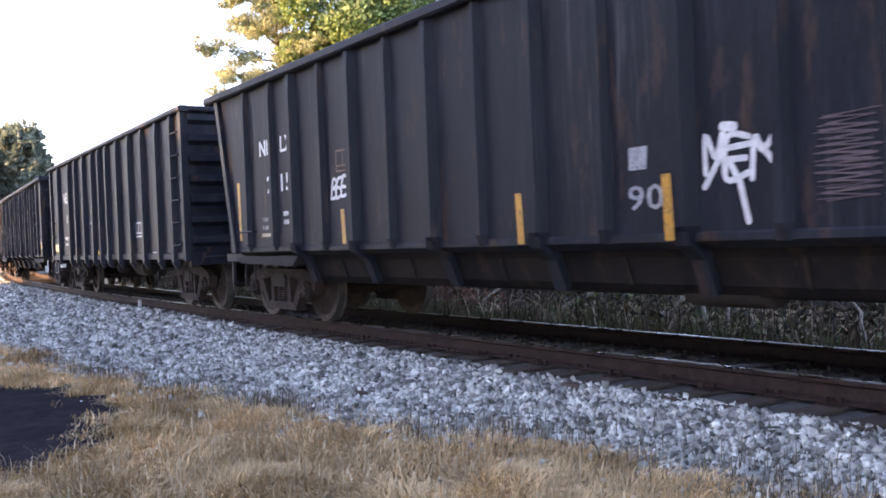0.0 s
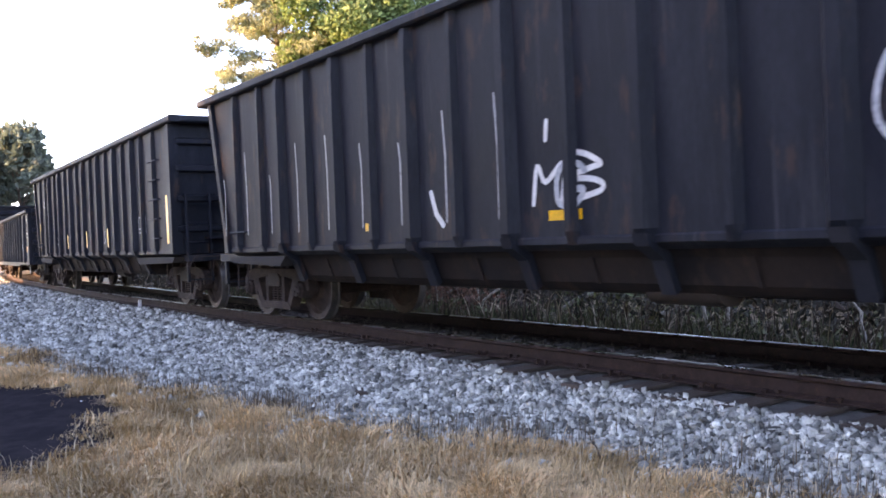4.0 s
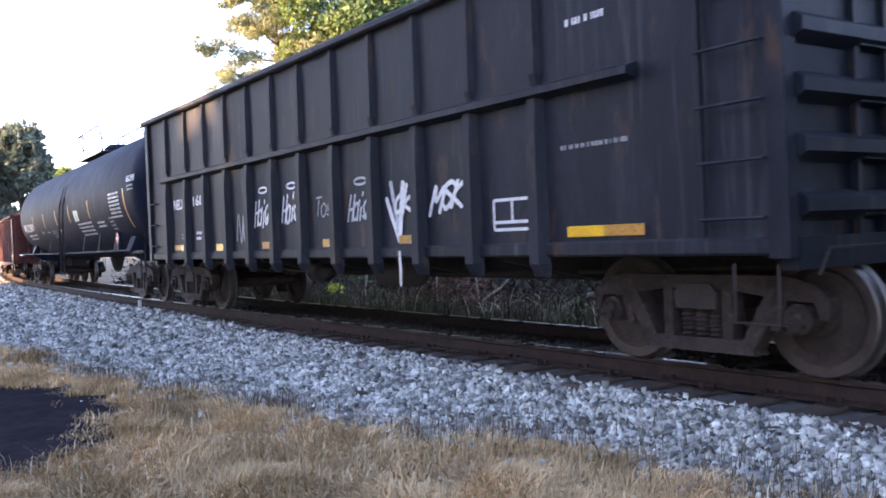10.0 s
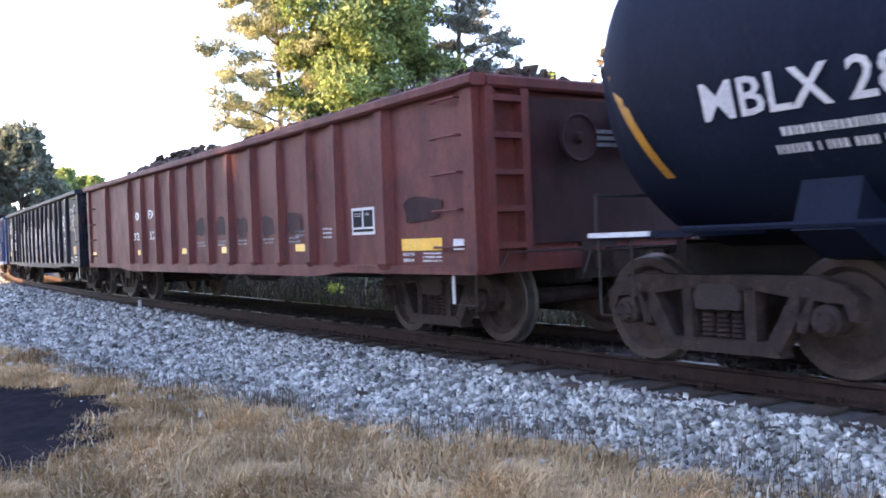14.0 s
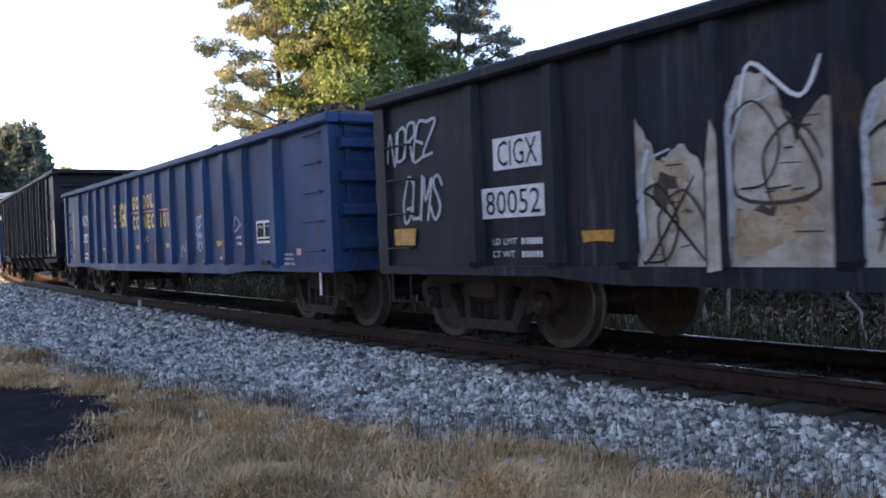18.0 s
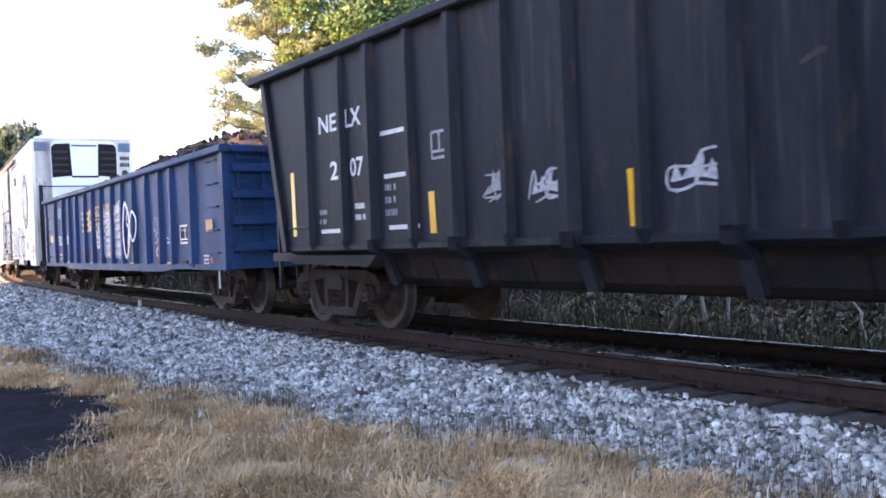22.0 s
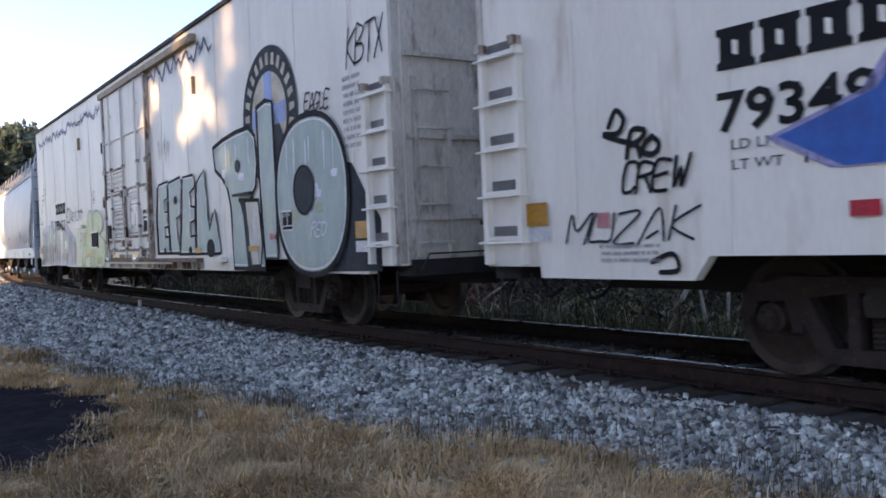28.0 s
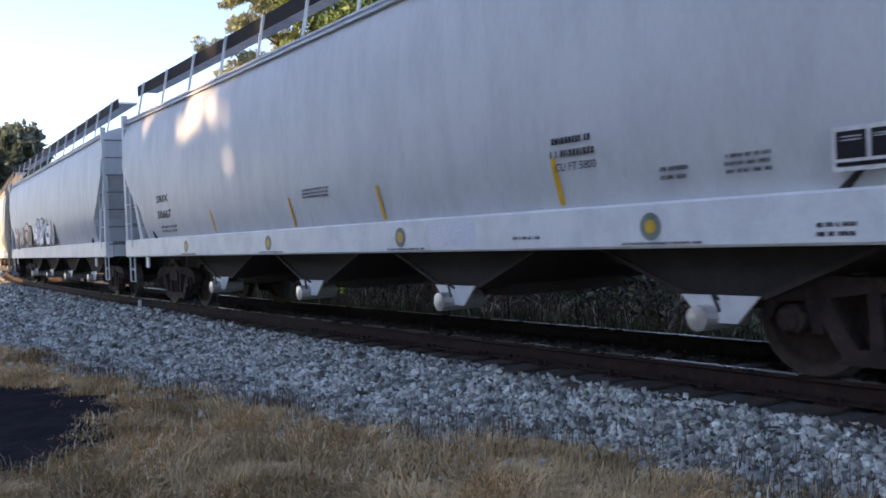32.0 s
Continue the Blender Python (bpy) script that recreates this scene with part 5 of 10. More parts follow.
def bathtub(name, label, front, rear, axles, paint, number_gap=True):
    """A tall coal gondola with a rounded belly between the trucks."""
    uc, half = (front + rear) / 2, (front - rear) / 2
    car = thing(name, label, "railway wagon", "cars of the freight train")
    top, low, lat = 3.44, 1.04, 1.56
    hb, ht, hf = half - 0.95, half - 0.42, half - 0.38
    part("floor", Shape().box(-hb, hf, -1.45, 1.45, 1.08, 1.14), dirty_steel, car)
    for k in (-1, 1):
        part("side_wall", Shape().prism([(-hb, low), (hf, low), (hf, top), (-ht, top)], *sorted((k * lat, k * (lat - 0.025))), "y"), paint, car)
        part("top_chord", Shape().prism(chord(*sorted((k * 1.46, k * 1.675)), top - 0.02, top + 0.10), -half, half, "x"), paint, car)
        part("side_sill", Shape().prism([(k * 1.54, low + 0.10), (k * 1.575, low + 0.06), (k * 1.575, low + 0.01), (k * 1.46, low - 0.05), (k * 1.42, low + 0.02)], -hb, hf, "x"), paint, car)
        for end in (-1, 1):
            part("stub_sill", Shape().prism([(end * 5.1, 0.84), (end * ((hf if end > 0 else hb) - 0.1), 0.88), (end * ((hf if end > 0 else hb) + 0.05), 0.98), (end * 4.9, 0.98)], *sorted((k * 1.30, k * 1.58)), "y"), dark_gap, car)
    tub = [(-1.52, 1.10), (-1.40, 1.00), (-1.35, 0.92), (-1.27, 0.70), (-1.18, 0.62), (-0.9, 0.58), (0.9, 0.58), (1.18, 0.62), (1.27, 0.70), (1.35, 0.92), (1.40, 1.00), (1.52, 1.10)]
    part("belly", Shape().prism(tub, -5.0, 5.0, "x"), belly_dirt, car, "mud-browned rounded belly")
    for c in (-4.1, -2.48, -0.83, 0.83, 2.48, 4.1):
        part("belly_seam", Shape().prism([(-1.36, 0.93), (-1.375, 0.93), (-1.29, 0.69), (-1.275, 0.69)], c - 0.02, c + 0.02, "x"), belly_dirt, car)
    main = rib_mesh(0.17, low, top, 0.10, 1.5, paint, lat)
    slim = rib_mesh(0.11, low, top, 0.075, 1.5, paint, lat)
    ribs(car, [-4.92, -3.31, -1.655, 0, 1.655, 3.31, 4.92], main)
    ribs(car, [k * v for k in (-1, 1) for v in (0.83, 2.48, 4.1, 5.6, 6.5)], slim)
    foot = Shape().prism([(-1.66, 1.12), (-1.54, 1.10), (-1.38, 0.96), (-1.27, 0.66), (-1.33, 0.62), (-1.44, 0.90), (-1.62, 1.02)], -0.075, 0.075, "x")
    ribs(car, [-4.92, -3.31, -1.655, 0, 1.655, 3.31, 4.92], fix_normals(foot.mesh("rib_foot", paint)), "rib_foot")
    for end in (-1, 1):
        def out(z, off=0.0):
            return end * ((hf if end > 0 else hb + (ht - hb) * (z - low) / (top - low)) + off)
        part("end_wall", Shape().prism([(out(low), low), (out(low, 0.03), low), (out(top, 0.03), top), (out(top), top)], -1.535, 1.535, "y"), paint, car)
        part("end_chord", Shape().prism(chord(*sorted((end * (half - 0.46), end * half)), top - 0.02, top + 0.10), -1.46, 1.46, "y"), paint, car)
        for z in (1.5, 2.05, 2.6, 3.1):
            part("end_rib", Shape().prism([(out(z - 0.08), z - 0.08), (out(z, 0.13), z - 0.04), (out(z, 0.13), z + 0.04), (out(z + 0.08), z + 0.08)], -1.5, 1.5, "y"), paint, car)
        for k in (-1, 1):
            part("corner_post", Shape().prism([(out(low, -0.02), low), (out(low, 0.10), low), (out(top, 0.10), top), (out(top, -0.02), top)], *sorted((k * 1.44, k * 1.62)), "y"), paint, car)
        x = end * (half - 0.15)
        part("end_platform", Shape().box(*sorted((end * (hb - 0.4), x + end * 0.1)), -1.40, 1.40, 0.90, 1.02), paint, car)
        coupler(car, x, end, 0.82)
        for y in (-1.36, -0.92):
            part("ladder_post", Shape().box(*sorted((x - end * 0.10, x - end * 0.05)), y - 0.025, y + 0.025, 0.52, 2.15), paint, car)
        for z in (0.56, 0.90, 1.25, 1.60, 1.95, 2.12):
            part("ladder_rung", Shape().tube([(x - end * 0.07, -1.36, z), (x - end * 0.07, -0.92, z)], 0.013, 5), paint, car)
        ladder(car, *sorted((end * (hb - 0.75), end * (hb - 0.15))), -1.57, [1.35 + 0.37 * i for i in range(5 if end > 0 else 1)], paint, "grab_irons", rails=False)
        stirrup(car, end * (hb - 0.15), -1.45, 0.95, 0.48)
        stirrup(car, end * (hb - 0.15), 1.45, 0.95, 0.48)
    part("brake_wheel", Shape().lathe([(0, 0.02), (0.03, 0.27), (0.06, 0.27), (0.03, 0.23), (0.02, 0.05)], (half - 0.22, -0.45, 2.05), "x", 16), dirty_steel, car)
    part("brake_platform", Shape().box(half - 0.36, half - 0.05, -1.0, 0.2, 1.30, 1.34), paint, car)
    part("air_reservoir", Shape().lathe([(0, 0.06), (0.07, 0.21), (0.80, 0.21), (0.87, 0.06)], (1.2, -1.0, 0.72), "x", 14), dirty_steel, car, smooth=True)
    part("centre_sill", Shape().box(-half + 0.5, half - 0.5, -0.2, 0.2, 0.72, 1.0), dark_gap, car)
    set_out(car, front, rear, axles, uc)
    return car, uc


def tall_gondola(name, label, front, rear, axles, paint, posts, ledge, seed):
    """A high gondola with ribs that hang below the side sill and corrugated ends."""
    uc, half = (front + rear) / 2, (front - rear) / 2
    car = thing(name, label, "railway wagon", "cars of the freight train")
    top, low, lat = 3.56, 1.02, 1.54
    part("floor", Shape().box(-half + 0.06, half - 0.06, -1.48, 1.48, 1.04, 1.12), dirty_steel, car)
    for k in (-1, 1):
        part("side_wall", Shape().box(-half, half, *sorted((k * lat, k * (lat - 0.025))), low, top), paint, car)
        part("top_chord", Shape().prism(chord(*sorted((k * 1.46, k * 1.645)), top - 0.02, top + 0.08), -half - 0.12, half + 0.12, "x"), paint, car)
        part("side_sill", Shape().prism(chord(*sorted((k * 1.40, k * 1.58)), low - 0.08, low + 0.05, 0.02), -half, half, "x"), paint, car)
        if ledge:
            part("side_ledge", Shape().prism([(k * 1.54, 2.33), (k * 1.66, 2.37), (k * 1.66, 2.43), (k * 1.54, 2.47)], -half + 0.95, half - 1.3, "x"), paint, car)
    rib = rib_mesh(0.20, 0.76, 2.35 if ledge else top, 0.105, 1.1, paint, lat)
    ribs(car, [u - uc for u in posts], rib)
    if ledge:
        ribs(car, [u - uc for u in posts], rib_mesh(0.12, 2.45, top, 0.06, 1.2, paint, lat), "upper_rib")
    for end in (-1, 1):
        x = end * half
        part("end_wall", Shape().box(*sorted((x, x - end * 0.03)), -1.5, 1.5, low, top), paint, car)
        part("end_chord", Shape().prism(chord(*sorted((x - end * 0.05, x + end * 0.12)), top - 0.02, top + 0.08), -1.46, 1.46, "y"), paint, car)
        for i in range(7 if not ledge else 6):
            z = low + 0.25 + i * (0.36 if not ledge else 0.40)
            part("end_rib", Shape().prism([(x, z - 0.11), (x + end * 0.11, z - 0.04), (x + end * 0.11, z + 0.05), (x, z + 0.11)], -1.48, 1.48, "y"), paint, car)
        for k in (-1, 1):
            part("corner_post", Shape().box(*sorted((x - end * 0.12, x + end * 0.04)), *sorted((k * 1.46, k * 1.60)), low - 0.1, top), paint, car)
        part("end_sill", Shape().box(*sorted((x - end * 0.1, x + end * 0.05)), -1.5, 1.5, 0.84, 1.06), paint, car)
        coupler(car, x, end, 0.60)
        stirrup(car, x - end * 0.30, -1.50)
        stirrup(car, x - end * 0.30, 1.50)
        zs = [1.2 + 0.40 * i for i in range(6)]
        if end > 0:
            ladder(car, x - 0.66, x - 0.12, -1.56, zs, paint)
            end_ladder(car, x, end, -0.75, -0.35, zs, paint)
        else:
            ladder(car, x + 0.1, x + 0.5, 1.56, zs, paint)
            ladder(car, x + 0.12, x + 0.5, -1.55, zs[:3], paint, "grab_irons", rails=False)
    part("brake_wheel", Shape().lathe([(0, 0.02), (0.03, 0.27), (0.06, 0.27), (0.03, 0.23), (0.02, 0.05)], (half + 0.18, 0.5, 2.3), "x", 16), dirty_steel, car)
    underframe(car, half, 0.64)
    set_out(car, front, rear, axles, uc)
    return car, uc


def frame_box(car, x0, x1, z0, z1, y, back=black_mark, edge=white_mark):
    """A black stencil panel with a white border and two fields."""
    w = (x1 - x0) * 0.06
    part("stencil_panel", Shape().sheet([(x0, z0), (x1, z0), (x1, z1), (x0, z1)], y), edge, car)
    mid, cut = (x0 + x1) / 2, z0 + (z1 - z0) * 0.28
    for a, b in ((x0 + w, mid - w / 2), (mid + w / 2, x1 - w)):
        part("stencil_field", Shape().sheet([(a, cut), (b, cut), (b, z1 - w), (a, z1 - w)], y - 0.002), back, car)
    s = Shape().sheet([(x0 + w, z0 + w), (x1 - w, z0 + w), (x1 - w, cut - w * 0.7), (x0 + w, cut - w * 0.7)], y - 0.002)
    part("stencil_field", s, back, car)
    bars(x0 + 2 * w, mid - w, cut + (z1 - cut) * 0.55, z1 - 2 * w, 2, y - 0.004, edge, car)
    bars(mid + w, x1 - 3 * w, cut + (z1 - cut) * 0.6, z1 - 2 * w, 2, y - 0.004, edge, car)


def outline_box(car, x0, x1, z0, z1, y, material, w=0.03):
    s = Shape()
    for a, b in (((x0, z0), (x1, z0)), ((x0, z1), (x1, z1)), ((x0, z0), (x0, z1)), ((x1, z0), (x1, z1)), (((x0 + x1) / 2, z0 + 0.25 * (z1 - z0)), ((x0 + x1) / 2, z1)), ((x0, z0 + 0.25 * (z1 - z0)), (x1, z0 + 0.25 * (z1 - z0)))):
        s.band([a, b], w, y)
    part("stencil_frame", s, material, car)

# ---- tank car, refrigerator cars and covered hoppers ----
def tank_car():
    front, rear = -96.2, -114.4
    uc, half = (front + rear) / 2, (front - rear) / 2
    car = thing("tank_car", "glossy black tank car with white stencils and a railed dome platform", "tank wagon", "cars of the freight train")
    r, zc = 1.50, 2.45
    prof = [(-half, 0.02), (-half + 0.04, 0.5), (-half + 0.14, 0.9), (-half + 0.34, 1.25), (-half + 0.58, 1.43), (-half + 0.85, r)]
    prof = [(o - 0.55, q) for o, q in prof] + [(-half * 0.5, r), (-half * 0.25, r), (0, r), (half * 0.25, r), (half * 0.5, r)] + [(-o, q) for o, q in prof[::-1]]
    part("tank", Shape().lathe(prof, (0, 0, zc), "x", 64), tank_paint, car, smooth=True)
    for end in (-1, 1):
        x = end * half
        part("stub_sill", Shape().box(*sorted((x - end * 3.0, x + end * 0.30)), -0.25, 0.25, 0.66, 1.0), dark_gap, car)
        part("end_platform", Shape().box(*sorted((x - end * 0.9, x + end * 0.2)), -1.48, 1.48, 1.08, 1.13), tank_paint, car)
        part("platform_edge", Shape().box(*sorted((x - end * 0.45, x + end * 0.2)), -1.52, -1.485, 1.095, 1.135), white_mark if end < 0 else tank_paint, car)
        coupler(car, x + end * 0.25, end, 0.55)
        for k in (-1, 1):
            saddle = [(k * 1.36, 1.10), (k * 1.22, 1.45), (k * 1.05, 1.30), (k * 0.5, 1.0), (k * 0.3, 0.92), (k * 0.3, 0.80), (k * 1.0, 0.90)]
            part("saddle", Shape().prism(saddle, x - end * 2.05, x - end * 1.60, "x"), tank_paint, car)
            stirrup(car, x - end * 0.05, k * 1.46, 1.08, 0.45)
        part("end_handrail", Shape().tube([(x + end * 0.15, -1.46, 1.12), (x + end * 0.15, -1.46, 1.45), (x + end * 0.15, 1.46, 1.45), (x + end * 0.15, 1.46, 1.12)], 0.018, 6), dark_gap, car)
    for k in (-1, 1):
        part("side_handrail", Shape().tube([(-half + 0.8, k * 1.53, 1.14), (-0.5, k * 1.53, 1.12)], 0.025, 6), tank_paint, car)
        part("side_handrail", Shape().tube([(0.5, k * 1.53, 1.12), (half - 0.8, k * 1.53, 1.14)], 0.025, 6), tank_paint, car)
        for x in (-6.4, -4.6, -2.7, 2.7, 4.6, 6.4):
            part("rail_bracket", Shape().band([(x + 0.35, 1.55), (x, 1.12)], 0.07, k * 1.46).box(x - 0.03, x + 0.03, *sorted((k * 1.2, k * 1.54)), 1.10, 1.14), tank_paint, car)
        for x in (-0.1, 0.45):
            path = [(x, k * 1.56, 0.50)] + [(x, k * (1.56 if z < 2.2 else 1.56 * math.cos(math.asin(min(1, (z - 2.2) / 1.75)))), z) for z in (1.2, 2.0, 2.5, 3.0, 3.4, 3.7)]
            part("ladder_rail", Shape().tube(path, 0.026, 6), dark_gap, car)
        for i in range(9):
            z = 0.55 + 0.36 * i
            y = 1.56 if z < 2.2 else 1.56 * math.cos(math.asin(min(1, (z - 2.2) / 1.75)))
            part("ladder_rung", Shape().tube([(-0.1, k * y, z), (0.45, k * y, z)], 0.012, 5), dark_gap, car)
    part("dome", Shape().lathe([(3.85, 0.42), (4.10, 0.42), (4.14, 0.36), (4.20, 0.28), (4.22, 0.02)], (0.9, 0, 0), "z", 20), tank_paint, car, smooth=True)
    part("dome_platform", Shape().box(-1.9, 1.5, -0.60, 0.60, 3.95, 3.975), dark_gap, car)
    for z in (4.72,):
        part("dome_railing", Shape().tube([(1.5, -0.60, 4.3), (1.1, -0.60, z), (-1.9, -0.60, z), (-1.9, 0.60, z), (1.1, 0.60, z), (1.5, 0.60, 4.3)], 0.022, 5), dark_gap, car)
    part("dome_railing", Shape().tube([(-1.2, -0.60, 4.33), (-1.9, -0.60, 4.33), (-1.9, 0.60, 4.33), (-1.2, 0.60, 4.33)], 0.018, 5), dark_gap, car)
    for x, y in ((-1.9, -0.60), (-1.9, 0.60), (-1.2, -0.60), (-1.2, 0.60), (1.5, -0.60), (1.5, 0.60)):
        part("railing_post", Shape().tube([(x, y, 3.93), (x, y, 4.72 if x < 1 else 4.31)], 0.02, 5), dark_gap, car)
    part("bottom_outlet", Shape().lathe([(0.55, 0.10), (0.62, 0.13), (0.95, 0.22)], (0.0, 0, 0), "z", 12), dirty_steel, car)

    def on_tank(z):
        return -math.sqrt(max(0.01, r * r - (z - zc) ** 2)) - 0.013

    def wrap(ob):
        """Lays a flat mark round the shell."""
        for v in ob.data.vertices:
            off = v.co.y
            v.co.y = on_tank(v.co.z) + off
        return ob

    def mark(x0, x1, z0, z1, material, rows=0):
        n = 6
        s = Shape()
        if rows:
            ob = bars(x0, x1, z0, z1, rows, 0.0, material, car)
            return wrap(ob)
        for i in range(n):
            a, b = z0 + (z1 - z0) * i / n, z0 + (z1 - z0) * (i + 1) / n
            s.sheet([(x0, a), (x1, a), (x1, b), (x0, b)], 0.0)
        return wrap(part("reflective_tape" if material in (yellow_mark, ochre_mark) else "placard", s, material, car))

    for u, z0, z1, w in ((-97.6, 1.64, 2.50, 0.10), (-101.55, 2.0, 2.45, 0.09), (-104.3, 1.98, 2.44, 0.11), (-106.5, 1.97, 2.42, 0.11), (-108.8, 1.96, 2.41, 0.10), (-111.1, 1.95, 2.41, 0.09)):
        x = u - uc
        mark(x - w / 2, x + w / 2, z0, z1, ochre_mark)
    curve = Shape()
    for i in range(9):
        z = 1.55 + 0.11 * i
        x = -8.64 - 0.42 * (i / 8)
        rr = r - 0.10 * (i / 8) ** 2
        y = -math.sqrt(rr * rr - (z - zc) ** 2) - 0.02
        curve.v += [(x - 0.05, y + 0.012, z), (x + 0.05, y - 0.006, z)]
    curve.f = [(2 * i, 2 * i + 1, 2 * i + 3, 2 * i + 2) for i in range(8)]
    part("reflective_tape", curve, ochre_mark, car)
    wrap(letters("MBLX 28408", -113.44 - uc, -111.31 - uc, 1.92, 2.20, 0.0, white_mark, car, bold=0.015))
    mark(-112.93 - uc, -111.2 - uc, 1.64, 1.82, white_mark, 2)
    mark(-109.86 - uc, -109.5 - uc, 1.78, 1.87, dim_mark, 1)
    mark(-108.8 - uc, -108.2 - uc, 1.79, 1.84, dim_mark, 1)
    mark(-107.84 - uc, -107.14 - uc, 1.62, 1.84, dim_mark, 4)
    mark(-106.4 - uc, -106.1 - uc, 1.74, 1.84, white_mark, 2)
    mark(-103.6 - uc, -103.0 - uc, 1.98, 2.27, decal_pale)
    mark(-103.4 - uc, -101.6 - uc, 1.58, 1.92, white_mark, 4)
    mark(-101.0 - uc, -100.1 - uc, 1.74, 1.88, white_mark, 2)
    mark(-99.12 - uc, -98.05 - uc, 1.90, 2.46, white_mark, 7)
    x = -99.35 - uc
    mark(x - 0.25, x + 0.25, 1.64, 1.94, dim_mark, 4)
    d = Shape()
    for k, m in ((0.15, white_mark), (0.135, red_mark)):
        s = Shape().sheet([(-98.36 - uc, 1.42 - k), (-98.36 - uc + k * 1.05, 1.42), (-98.36 - uc, 1.42 + k), (-98.36 - uc - k * 1.05, 1.42)], -1.50 if k > 0.14 else -1.503)
        (part("hazard_placard", s, m, car, "red diamond hazard placard" if m is red_mark else ""))
    part("placard_bracket", Shape().box(-98.42 - uc, -98.30 - uc, -1.495, -1.40, 1.10, 1.56), tank_paint, car)
    patch("placard_band", -98.43 - uc, -98.29 - uc, 1.395, 1.445, -1.507, white_mark, car)
    mark(-98.35 - uc, -97.47 - uc, 1.10, 1.15, white_mark, 1)
    wrap(letters("MBLX 28408", -97.30 - uc, -96.60 - uc, 2.60, 2.74, 0.0, white_mark, car, bold=0.015))
    mark(-97.25 - uc, -96.7 - uc, 2.42, 2.54, dim_mark, 2)
    set_out(car, front, rear, (-98.2, -113.7 + 0.05), uc)
    return car, uc


dim_tan = mat("worn tan spray paint", (0.27, 0.23, 0.18), (0.10, 0.08, 0.07), 0.6, bump=0.0, scale=11, stain=(0.03, 0.03, 0.03))
faded_rose = mat("faded rose spray paint", (0.10, 0.065, 0.075), (0.06, 0.045, 0.055), 0.7, bump=0.0, scale=8)
rust_track = mat("dark rust", (0.13, 0.055, 0.035), (0.20, 0.13, 0.09), 0.75, bump=0.1, scale=5, stain=(0.06, 0.028, 0.02))
grime_mark = mat("faded dark stencil paint", (0.16, 0.15, 0.15), None, 0.6, bump=0.0)
decal_blue = mat("dull blue marker decal", (0.045, 0.11, 0.20), (0.03, 0.075, 0.14), 0.4, bump=0.0, scale=6)


